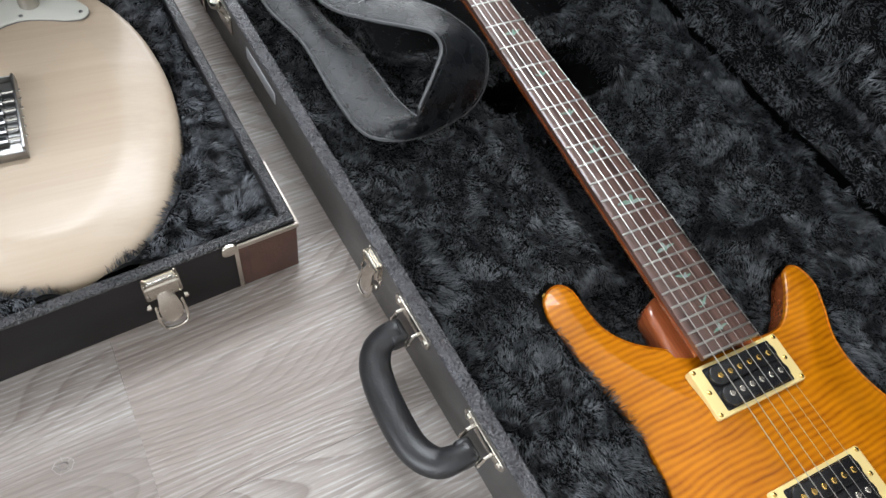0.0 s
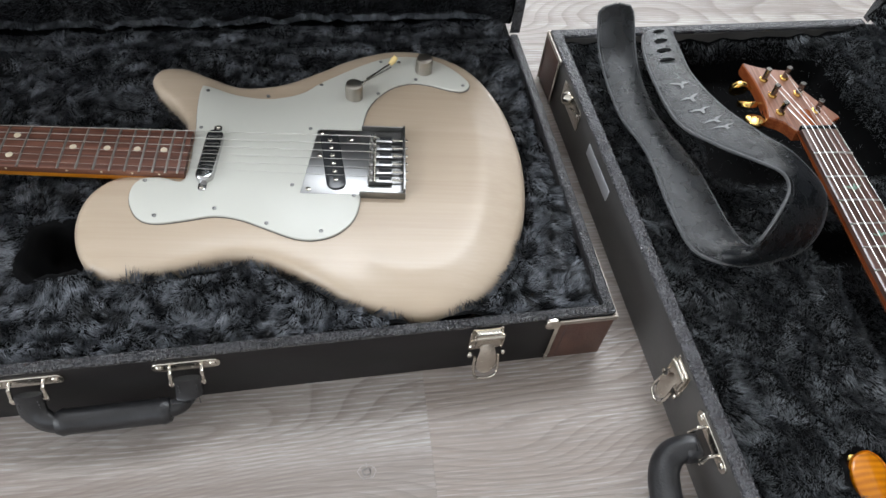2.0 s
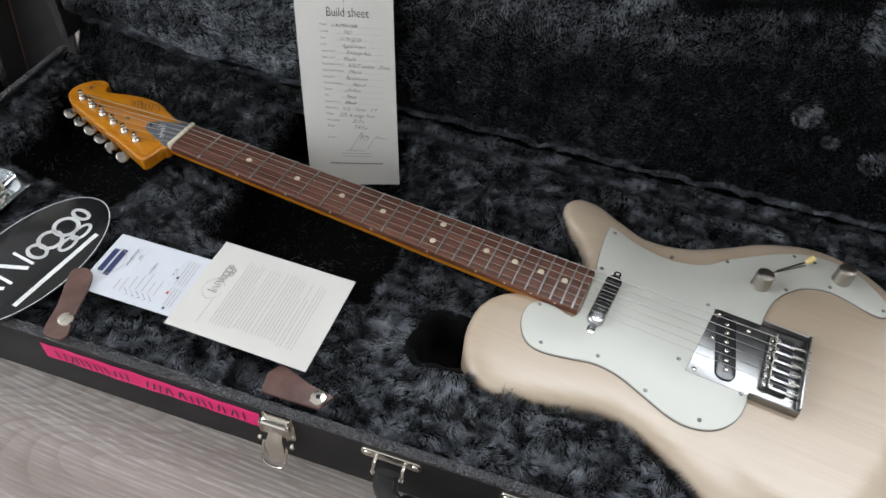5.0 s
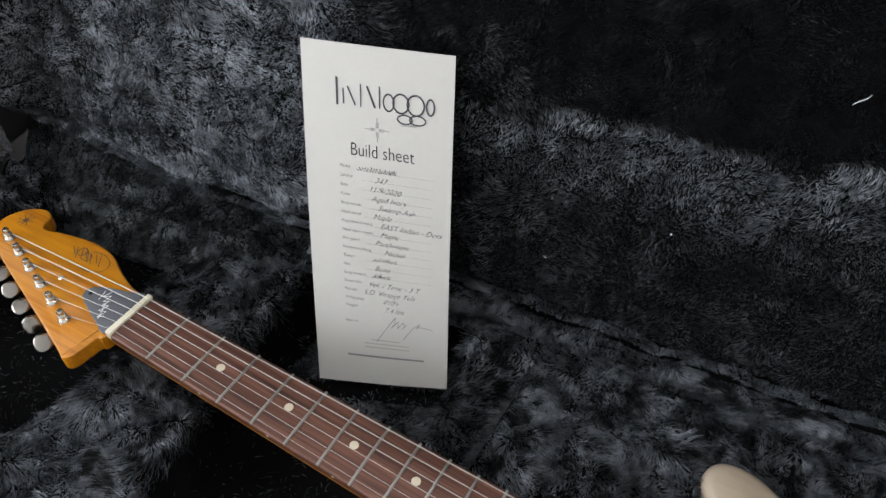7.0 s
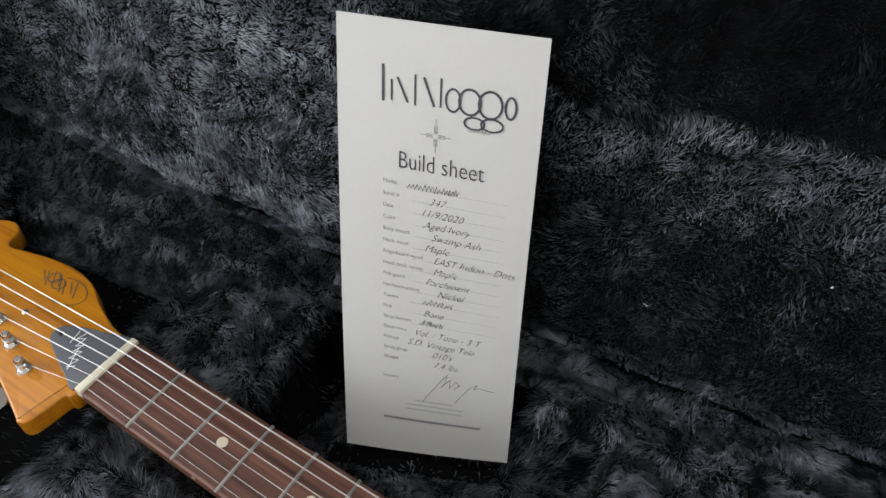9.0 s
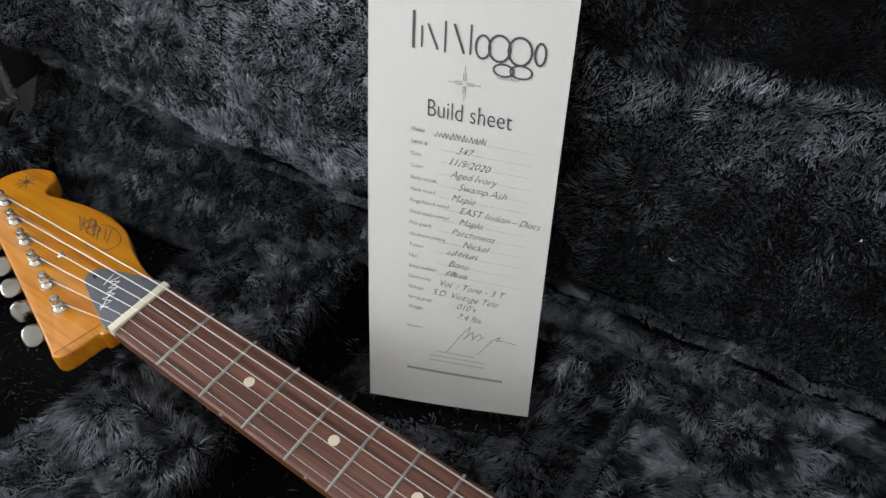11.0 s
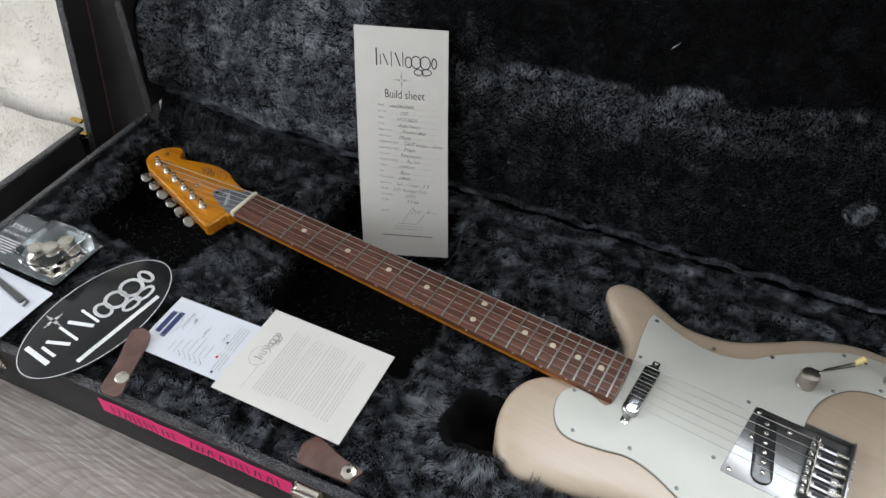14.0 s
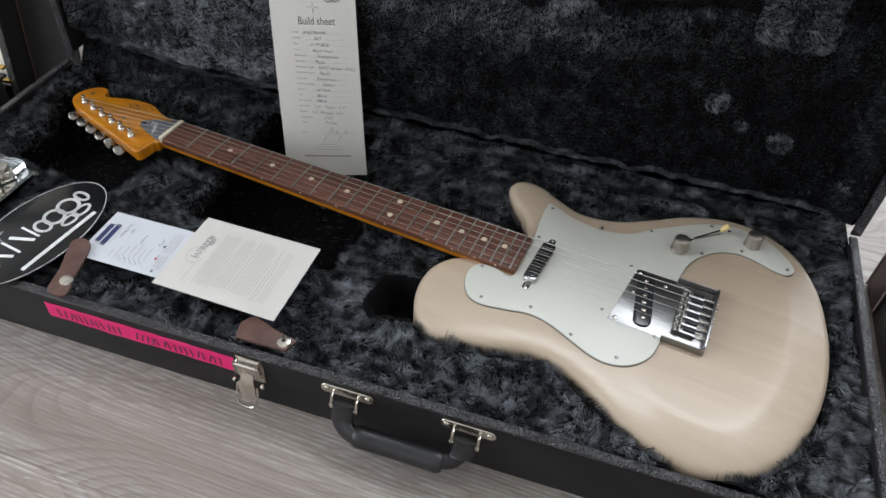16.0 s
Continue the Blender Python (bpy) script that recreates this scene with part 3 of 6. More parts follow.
floor_m = pose(0.87, 0.059, 0, 0, 0, 4.9)
floor = thing("floor", "grey-brown oak laminate floor of long planks", "floor", floor_m, kind="structure")
part("underlay", new_box((-2.86, -2.95, -0.06), (2.66, 3.0, -0.0095)), LINING, floor)
PLANK_W, PLANK_L = 0.1935, 1.285
FX0, FX1, FY0, FY1 = -2.86, 2.66, -2.98, 3.04
plank_mesh = None
rr = random.Random(5)
for k in range(-15, 15):
    start = -0.194 if k == -2 else rr.uniform(0, PLANK_L)
    s = start - PLANK_L * math.ceil((start + 3.6) / PLANK_L)
    while s < FX1:
        a, b = max(s, FX0), min(s + PLANK_L, FX1)
        if b - a < 0.05 or not FY0 < (k + 0.5) * PLANK_W < FY1:
            s += PLANK_L
            continue
        if b - a < PLANK_L - 0.001:
            # cut to length at a wall
            ob = part("plank", new_box((0.00003, 0.00015, -0.009), (b - a - 0.00003, PLANK_W - 0.00015, 0), bevel=0.00012, seg=1), WOOD_FLOOR, floor)
            ob.location = (a, k * PLANK_W, 0)
            s += PLANK_L
            continue
        if plank_mesh is None:
            ob = part("plank", new_box((0.00003, 0.00015, -0.009), (PLANK_L - 0.00003, PLANK_W - 0.00015, 0), bevel=0.00012, seg=1), WOOD_FLOOR, floor)
            plank_mesh = ob.data
        else:
            ob = new("plank", plank_mesh)
            ob.parent = floor
        ob.location = (s, k * PLANK_W, 0)
        s += PLANK_L

# ---- guitar outlines, each in its own guitar's plan: nut at the origin, bridge towards +x ----
IVORY_BODY = ccw(spline([(0.400, -0.030), (0.386, -0.052), (0.384, -0.080), (0.392, -0.108), (0.408, -0.129), (0.432, -0.137), (0.474, -0.128), (0.528, -0.113),
                         (0.578, -0.126), (0.628, -0.154), (0.664, -0.166), (0.700, -0.167), (0.735, -0.155), (0.768, -0.121), (0.789, -0.072), (0.799, -0.018),
                         (0.798, 0.044), (0.783, 0.102), (0.748, 0.153), (0.706, 0.176), (0.664, 0.178), (0.620, 0.161), (0.585, 0.137), (0.548, 0.115), (0.508, 0.108),
                         (0.478, 0.119), (0.447, 0.133), (0.423, 0.131), (0.414, 0.115), (0.424, 0.095), (0.446, 0.074), (0.460, 0.050), (0.455, 0.028), (0.430, -0.010)], 6))
AMBER_BODY = ccw(spline([(0.442, -0.020), (0.430, -0.044), (0.415, -0.065), (0.397, -0.0775), (0.376, -0.0815), (0.357, -0.0835), (0.3475, -0.0930), (0.3515, -0.1075), (0.366, -0.1150), (0.395, -0.115),
                         (0.440, -0.106), (0.490, -0.099), (0.540, -0.104), (0.600, -0.126), (0.660, -0.150), (0.720, -0.156), (0.768, -0.130), (0.796, -0.078), (0.804, -0.010),
                         (0.798, 0.062), (0.772, 0.122), (0.725, 0.157), (0.670, 0.167), (0.610, 0.151), (0.560, 0.124), (0.520, 0.110), (0.485, 0.110), (0.455, 0.123), (0.432, 0.131),
                         (0.412, 0.126), (0.411, 0.112), (0.430, 0.098), (0.450, 0.078), (0.456, 0.058), (0.452, 0.030)], 6))

CASE_A = pose(0.862, -0.175, 0, 0, 0, 7.4)      # origin: front corner at the body end, x along the case
CASE_B = pose(0.862, 0.200, 0, 0, 0, -82.1)     # origin: corner at the head end, x towards the body end
STRAP_M = pose(0.862, 0.200, 0, 0, 0, -80.9)
AMBER = STRAP_M @ pose(0.175, 0.242, 0, 0, 0, -6.1)
RIM = 0.075


def plan(m, x, y):
    """x, y of places in a case's plan, given in the world (for m the case), as arrays."""
    a = np.array(m)
    return a[0, 0] * x + a[0, 1] * y + a[0, 3], a[1, 0] * x + a[1, 1] * y + a[1, 3]


def carve(z, d, floor_z, soft=0.012):
    """Lowers z to floor_z where the distance d is inside, with a soft wall."""
    t = ramp(-soft, soft * 0.4, d)
    return np.minimum(z, floor_z + (z - floor_z) * t)


def lining_a(u, v):
    x, y = plan(CASE_A, u, v)
    z = 0.064 + 0.003 * waves(u, v, 24, 11) + 0.0028 * waves(u, v, 120, 12, 2)
    z = carve(z, outline_distance(IVORY_BODY[::3], x, y) - 0.003, 0.034, 0.009)
    z = carve(z, rect_distance(x - 0.028 * ramp(0.02, -0.03, y), y, -0.215, -0.034, -0.112, 0.150, 0.03), 0.010, 0.012)
    z = carve(z, rect_distance(x - 0.018 * ramp(0.02, -0.03, y), y, 0.064, 0.270, -0.100, 0.185, 0.02), 0.006, 0.009)
    z = carve(z, rect_distance(x, y, -0.04, 0.45, -0.036, 0.036, 0.01), 0.052, 0.008)
    z = carve(z, rect_distance(x, y, 0.345, 0.405, -0.128, -0.070, 0.02), 0.016, 0.010)
    z = carve(z, rect_distance(x, y, 0.272, 0.43, -0.075, 0.05, 0.02), 0.055, 0.02)
    # bank up to the hinge
    z = np.maximum(z, 0.070 * ramp(0.368, 0.394, v + 0.004 * waves(u, v, 40, 13)) * (1 - ramp(0.01, -0.01, np.abs(u + 0.69) - 0.085)) * ramp(-0.78, -0.75, u))
    # pile pushed up against the lower side of the body
    d = outline_distance(IVORY_BODY[::3], x, y)
    z = z + 0.010 * ramp(0.045, 0.008, d) * ramp(-0.004, 0.006, d) * ramp(-0.03, -0.09, y)
    return z


INV_AMBER = AMBER.inverted() @ CASE_B


def near_ivory(u, v):
    """Where the ivory body presses the pile away; along its lower side the pile laps over it."""
    x, y = plan(CASE_A, u, v)
    return (outline_distance(IVORY_BODY[::3], x, y) < 0.0035 - 0.004 * ramp(-0.07, -0.11, y)) | (rect_distance(x, y, 0.340, 0.41, -0.135, -0.062, 0.02) < 0)


def behind_neck(u, v):
    """Pile on the floor of the compartment behind the neck, away from the foot of the sheet."""
    x, y = plan(CASE_A, u, v)
    return (y > 0.045) & (x > 0.085) & (x < 0.29) & ((np.abs(v - 0.351 - 0.30 * (u + 0.656)) > 0.008) | (np.abs(u + 0.656) > 0.062))


def near_amber(u, v):
    x, y = plan(INV_AMBER, u, v)
    return outline_distance(AMBER_BODY[::3], x, y) < 0.006 - 0.012 * ramp(-0.06, -0.09, y) * ramp(0.37, 0.41, x)


def lining_b(u, v):
    x, y = plan(INV_AMBER, u, v)
    z = 0.063 + 0.003 * waves(u, v, 24, 21) + 0.0028 * waves(u, v, 120, 22, 2)
    z = z + 0.010 * ramp(0.375, 0.405, v)
    z = carve(z, rect_distance(u, v, 0.325, 0.545, 0.185, 0.376, 0.04), 0.040, 0.020)
    d = outline_distance(AMBER_BODY[::3], x, y)
    z = carve(z, d - 0.004 + 0.006 * ramp(-0.06, -0.09, y), 0.030, 0.012)
    z = z + 0.008 * ramp(0.050, 0.012, d) * ramp(-0.004, 0.006, d) * ramp(-0.05, -0.09, y) * ramp(0.34, 0.40, x)
    z = carve(z, rect_distance(x, y, 0.345, 0.470, -0.080, 0.104, 0.02), 0.044, 0.016)
    z = carve(z, rect_distance(u, v, -0.018, 0.218, 0.122, 0.372, 0.03), 0.006, 0.010)
    z = carve(z, rect_distance(u, v, 0.262, 0.328, 0.176, 0.340, 0.015), 0.004, 0.008)
    z = carve(z, rect_distance(x, y, -0.03, 0.45, -0.036, 0.036, 0.01), 0.045, 0.008)
    return z


def pile_on(name, parent, height, u0, u1, v0, v1, count, length, width, seed, flow0, mat=PILE, label="", turn=None, well=0.034, wild=1.0, crush=None, skip=None, lift=0.6, floor=None):
    """Sows hairs over a lining; steep walls get theirs too, by trial in proportion to slope."""
    r = np.random.RandomState(seed)
    u, v = r.uniform(u0, u1, int(count * 1.5)), r.uniform(v0, v1, int(count * 1.5))
    e = 0.0015
    z = height(u, v)
    area = np.sqrt(1 + ((height(u + e, v) - z) / e) ** 2 + ((height(u, v + e) - z) / e) ** 2)
    keep = np.argsort(r.uniform(0, 1, int(count * 1.5)) / area)[:count]
    u, v, z = u[keep], v[keep], z[keep]
    # hardly any hairs below well: the near-black backing stands in for shade there
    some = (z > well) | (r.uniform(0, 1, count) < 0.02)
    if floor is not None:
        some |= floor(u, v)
    if skip is not None:
        some &= ~skip(u, v)
    u, v, z = u[some], v[some], z[some]
    count = len(u)
    zu, zv = (height(u + e, v) - z) / e, (height(u, v + e) - z) / e
    nrm = np.stack([-zu, -zv, np.ones(count)], 1)
    a = 1.7 * waves(u, v, 32, seed + 1) + 0.9 * waves(u, v, 110, seed + 2)
    amp = 0.75 + 0.5 * waves(u, v, 60, seed + 3)
    if crush is not None:
        amp = amp * crush(u, v)
    b = math.atan2(flow0[1], flow0[0]) + a * wild
    if turn is not None:
        b = b + turn(u, v)
    flow = np.stack([np.cos(b) * amp, np.sin(b) * amp, np.zeros(count)], 1)
    ln = length * (1 + 0.3 * waves(u, v, 85, seed + 4))[:, None]
    return hairs(name, np.stack([u, v, z], 1), nrm, flow, ln, width, seed, mat, parent, lift, label, wild=wild)


def case_shell(case, u0, u1, v0, v1, h, wall, skin=SIDE, bead=TOLEX):
    """Tray of a case: floor, four walls with a bead of leatherette along the rim."""
    part("bottom", new_box((u0 + wall, v0 + wall, 0.0005), (u1 - wall, v1 - wall, 0.0035)), SIDE, case)
    for lo, hi in (((u0, v0), (u1, v0 + wall)), ((u0, v1 - wall), (u1, v1)), ((u0, v0 + wall), (u0 + wall, v1 - wall)), ((u1 - wall, v0 + wall), (u1, v1 - wall))):
        part("side_wall", new_box((*lo, 0.0), (*hi, h + (-0.026 if lo[1] > (v0 + v1) / 2 else -0.004)), bevel=0.0012), LINING if lo[1] > (v0 + v1) / 2 else skin, case)
    for lo, hi in (((u0, v0), (u1, v0 + wall - 0.0015)), ((u0, v0 + wall - 0.0015), (u0 + wall - 0.0015, v1)),
                   ((u1 - wall + 0.0015, v0 + wall - 0.0015), (u1, v1))):
        part("rim", new_box((lo[0] - 0.001, lo[1] - 0.001, h - 0.0045), (hi[0] + 0.001, hi[1] + 0.001, h + 0.001), bevel=0.0022, seg=3), bead, case, "grained leatherette rim")


def case_lid(case, u0, u1, v1, depth, tall, h, lean=0.0, sunk=0.0):
    """Lid opened upright behind the hinge line v1; its inside faces the tray."""
    m = pose(0, v1, h + 0.002, 0, 0, 0) @ pose(0, 0, 0, -lean, 0, 0)
    lid = part("lid", new_box((u0, depth - 0.006, -0.0075 - sunk if sunk else 0.0), (u1, depth, tall), m, 0.001), SIDE, case)
    w = 0.009
    for lo, hi in (((u0, -0.006, -0.0075 - sunk), (u1, depth - 0.006, w - 0.004 - sunk)), ((u0, 0, tall - w), (u1, depth - 0.006, tall)), ((u0, 0, w), (u0 + w, depth - 0.006, tall - w)),
                   ((u1 - w, 0, w), (u1, depth - 0.006, tall - w))):
        part("lid_wall", new_box(lo, hi, m, 0.001), LINING if lo[2] < 0 else SIDE, lid)
    for lo, hi in (((u0, -0.001, tall - w), (u1, 0.001, tall)), ((u0 - 0.001, -0.001, 0), (u0 + w + 0.002, 0.001, tall - w)), ((u1 - w - 0.002, -0.001, 0), (u1 + 0.001, 0.001, tall - w))):
        part("lid_rim", new_box(lo, hi, m, 0.0008, 1), TOLEX, lid)
    return lid, m


# ---- case with the ivory guitar ----
AU0, AU1, AV0, AV1 = -1.082, 0.003, 0.014, 0.402
case_a = thing("guitar_case", "open black hard guitar case with black plush lining on the floor", "guitar case", CASE_A, "guitar cases")
case_shell(case_a, AU0, AU1, AV0, AV1, RIM, 0.009)
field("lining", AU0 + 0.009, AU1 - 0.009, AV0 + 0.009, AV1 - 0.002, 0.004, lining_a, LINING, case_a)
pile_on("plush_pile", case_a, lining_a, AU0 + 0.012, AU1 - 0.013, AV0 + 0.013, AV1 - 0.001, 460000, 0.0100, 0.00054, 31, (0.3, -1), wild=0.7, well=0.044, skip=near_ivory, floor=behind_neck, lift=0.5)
lid_a, LID_A = case_lid(case_a, AU0 + 0.004, AU1 + 0.002, AV1 + 0.001, 0.078, 0.392, RIM, 0.0, 0.031)
LID_A_H = 0.392


def lid_crest(u):
    """Height above the hinge of the line where the padded lower half of the lid's lining begins."""
    return 0.168 + 0.11 * (np.maximum(u, -0.80) + 0.633)


def lid_lip(u):
    """Height of the lining's lower edge; it rises at the head end."""
    return 0.002 + 0.020 * ramp(-0.88, -1.08, u)


def lining_lid_a(u, w):
    """Thickness of the lid's lining over its panel; w: height above the hinge."""
    crest, lip = lid_crest(u), lid_lip(u)
    z = 0.017 + 0.0028 * waves(u, w, 22, 41) + 0.0018 * waves(u, w, 70, 42)
    z = z + 0.007 * ramp(crest + 0.005, crest - 0.006, w) + 0.013 * np.sqrt(np.clip((crest - w) / (crest - lip), 0, 1))
    z = z - 0.014 * ramp(lip + 0.006, lip - 0.004, w)
    return z + 0.030 * ramp(-1.03, -1.066, u) * ramp(lip, lip + 0.03, w) + 0.030 * ramp(-0.045, -0.008, u)


def stood(height, m, back):
    """Turns a lining over (u, w) into one on an upright panel: mesh pose for it."""
    return m @ Matrix(((1, 0, 0, 0), (0, 0, -1, back), (0, 1, 0, 0), (0, 0, 0, 1)))


KNOB_DENTS = ((-0.198, 0.116, 0.015), (-0.115, 0.078, 0.015), (-0.165, 0.090, 0.009), (-0.030, 0.045, 0.010))


def lid_sheen(u, w):
    """How far the lid's pile catches light, put into colour and nap: under the crest, in a band at the head end and
    where knobs and bridge have lain.
    """
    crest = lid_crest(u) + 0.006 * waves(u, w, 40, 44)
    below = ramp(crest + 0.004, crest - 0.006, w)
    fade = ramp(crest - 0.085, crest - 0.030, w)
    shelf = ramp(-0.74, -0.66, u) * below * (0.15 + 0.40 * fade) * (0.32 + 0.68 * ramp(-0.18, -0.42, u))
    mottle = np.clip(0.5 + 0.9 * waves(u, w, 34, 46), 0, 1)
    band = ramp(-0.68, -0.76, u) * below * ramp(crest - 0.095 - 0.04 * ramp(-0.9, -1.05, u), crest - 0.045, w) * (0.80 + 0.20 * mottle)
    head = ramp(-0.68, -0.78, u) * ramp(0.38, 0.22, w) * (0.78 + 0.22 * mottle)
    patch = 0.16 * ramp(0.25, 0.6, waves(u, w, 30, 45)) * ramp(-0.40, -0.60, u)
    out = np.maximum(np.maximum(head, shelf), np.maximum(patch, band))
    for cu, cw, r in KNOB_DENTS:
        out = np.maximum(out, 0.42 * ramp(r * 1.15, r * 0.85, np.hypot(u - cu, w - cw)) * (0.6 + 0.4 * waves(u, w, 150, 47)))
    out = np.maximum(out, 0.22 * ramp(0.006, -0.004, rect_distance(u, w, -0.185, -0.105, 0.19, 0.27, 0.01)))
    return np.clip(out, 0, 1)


def lid_nap(u, w):
    """How the lid's pile is brushed: towards the body end where it is paler, the other way elsewhere, crushed where
    knobs and bridge have pressed.
    """
    t = math.pi * (1 - np.clip(lid_sheen(u, w), 0, 1))
    for cu, cw, r in KNOB_DENTS:
        t = t - 2.6 * ramp(r * 1.2, r * 0.8, np.hypot(u - cu, w - cw))
    t = t - 2.6 * ramp(0.006, -0.004, rect_distance(u, w, -0.185, -0.105, 0.19, 0.27, 0.01))
    return t


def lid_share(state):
    """Leaves out, of one pile of the lid, the hairs that belong to a lighter or darker copy, and those below the lip.
    """
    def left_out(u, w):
        c = lid_sheen(u, w)
        # shares of the unlit, half-lit and lit copies
        unlit, flat = np.clip(1 - c / 0.35, 0, 1), np.clip((c - 0.35) / 0.55, 0, 1)
        share = (unlit, 1 - unlit - flat, flat)[state]
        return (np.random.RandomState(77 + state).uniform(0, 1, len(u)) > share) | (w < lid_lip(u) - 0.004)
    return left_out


LM = stood(lining_lid_a, LID_A, 0.072)
lid_lining = field("lid_lining", AU0 + 0.013, AU1 - 0.007, 0.0055, LID_A_H - 0.009, 0.005, lining_lid_a, LINING, lid_a)
lid_lining.matrix_basis = LM
# one plush sown in three tones, light on the nap put into the colour
for k, (nm, mat, stand, long, wide) in enumerate((("lid_plush_pile", PILE_LID, 1.0, 0.0054, 0.00044), ("lid_flattened_pile", PILE_HALF_LIT, 0.7, 0.0060, 0.00046), ("lid_pressed_pile", PILE_LIT, 0.4, 0.0066, 0.00048))):
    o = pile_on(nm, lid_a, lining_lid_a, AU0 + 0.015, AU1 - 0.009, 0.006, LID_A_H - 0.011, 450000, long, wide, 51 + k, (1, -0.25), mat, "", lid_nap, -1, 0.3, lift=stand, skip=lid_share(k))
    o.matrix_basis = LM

# curled pile along the lid's lower edge, over a sunk strip at the hinge
def lip_height(u, v):
    return RIM + 0.001 + lid_lip(u) + 0.0025 * waves(u, v, 90, 56)


pile_on("lip_fringe", case_a, lip_height, AU0 + 0.016, AU1 - 0.012, AV1 + 0.030, AV1 + 0.040, 26000, 0.0075, 0.0006, 55, (0.25, -1), PILE_EDGE, wild=0.5, well=-1, lift=0.8)


def hinge_strip(u, v):
    """Lining between lid and tray: sunk behind the body, falling from the lip into the head compartment."""
    s = ramp(0.398, 0.438, v)
    body = RIM - 0.008 - 0.006 * ramp(0.012, 0.0, np.abs(v - 0.421)) + 0.002 * waves(u, v, 60, 57)
    t = ramp(-0.800, -0.760, u)
    fold = 0.054 + 0.026 * np.clip((u + 1.01) / 0.23, 0, 1)
    drop = fold + (RIM + lid_lip(u) - fold) * s - 0.040 * ramp(0.399, 0.376, v) + 0.003 * ramp(0.010, 0.0, np.abs(v - 0.399)) + 0.0025 * waves(u, v, 34, 58)
    return drop + (body - drop) * t


field("hinge_strip", AU0 + 0.014, -0.765, 0.372, 0.443, 0.004, hinge_strip, LINING, case_a, "soft plush strip between lid and tray")
field("hinge_strip", -0.7649, AU1 - 0.010, 0.3995, 0.443, 0.004, hinge_strip, LINING, case_a)
pile_on("strip_pile", case_a, hinge_strip, AU0 + 0.014, -0.765, 0.372, 0.438, 52000, 0.0050, 0.00046, 59, (0.4, -1), PILE_B, "", None, -1, 0.4)
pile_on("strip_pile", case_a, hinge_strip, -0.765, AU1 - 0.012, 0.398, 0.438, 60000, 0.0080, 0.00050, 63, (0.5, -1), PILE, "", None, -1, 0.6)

# ---- case with the amber guitar ----
BU0, BU1, BV0, BV1 = -0.036, 1.035, 0.000, 0.425
case_b = thing("guitar_case", "open black hard guitar case holding the amber guitar", "guitar case", CASE_B, "guitar cases")
case_shell(case_b, BU0, BU1, BV0, BV1, RIM, 0.0125, GREY_SIDE, TOLEX_GREY)
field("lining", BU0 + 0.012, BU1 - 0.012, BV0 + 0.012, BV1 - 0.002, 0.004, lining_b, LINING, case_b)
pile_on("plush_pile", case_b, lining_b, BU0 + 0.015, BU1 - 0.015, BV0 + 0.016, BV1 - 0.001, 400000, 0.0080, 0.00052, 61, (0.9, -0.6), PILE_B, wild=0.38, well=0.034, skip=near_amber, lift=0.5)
lid_b, LID_B = case_lid(case_b, BU0, BU1, BV1 + 0.002, 0.055, 0.389, RIM, 4, 0.014)


def lining_lid_b(u, w):
    """A sloping band above the hinge, a groove, then the padded panel."""
    z = 0.016 + 0.003 * waves(u, w, 22, 71) + 0.024 * np.clip((0.052 - w) / 0.052, 0, 1)
    return z + 0.020 * ramp(0.050, 0.074, w) - 0.007 * ramp(0.014, 0.0, np.abs(w - 0.048)) + 0.02 * ramp(0.02, -0.02, u)


LMB = stood(lining_lid_b, LID_B, 0.049)
o = field("lid_lining", BU0 + 0.009, BU1 - 0.009, 0.009, 0.380, 0.006, lining_lid_b, LINING, lid_b)
o.matrix_basis = LMB
o = pile_on("lid_plush_pile", lid_b, lining_lid_b, BU0 + 0.011, BU1 - 0.011, 0.009, 0.378, 120000, 0.0090, 0.0008, 81, (1, -0.5), PILE_B, "", None, -1)
o.matrix_basis = LMB
pile_on("seam_fringe", case_b, lambda u, v: RIM - 0.003 + 0.0 * u, BU0 + 0.012, BU1 - 0.012, BV1 - 0.012, BV1 + 0.018, 26000, 0.011, 0.0007, 57, (0.5, -1), PILE_B)

# a dark knot in one of the planks
kb = bmesh.new()
kr = random.Random(4)
for rad, wd in ((0.0030, 0.0010), (0.0062, 0.0005)):
    ring = [(rad * (1 + kr.uniform(-0.12, 0.12)) * 1.15 * math.cos(a), rad * (1 + kr.uniform(-0.12, 0.12)) * math.sin(a)) for a in np.linspace(0, 2 * math.pi, 19)[:-1]]
    strokes(kb, [ring + ring[:1]], wd, 0.0002)
for a in (0.4, 1.5, 2.7, 4.1, 5.3):
    strokes(kb, [[(0.002 * math.cos(a), 0.002 * math.sin(a)), (0.0075 * math.cos(a + 0.2), 0.0075 * math.sin(a + 0.2))]], 0.0005, 0.0002)
o = part("knot", kb, material("wood_knot", (0.41, 0.37, 0.34), 0.45), floor, angle=0)
o.matrix_basis = floor_m.inverted() @ pose(0.647, -0.277, 0)

# ---- guitar parts ----
SCALE_A, SCALE_B = 0.648, 0.635


def fret_x(n, scale):
    return scale * (1 - 2 ** (-n / 12))


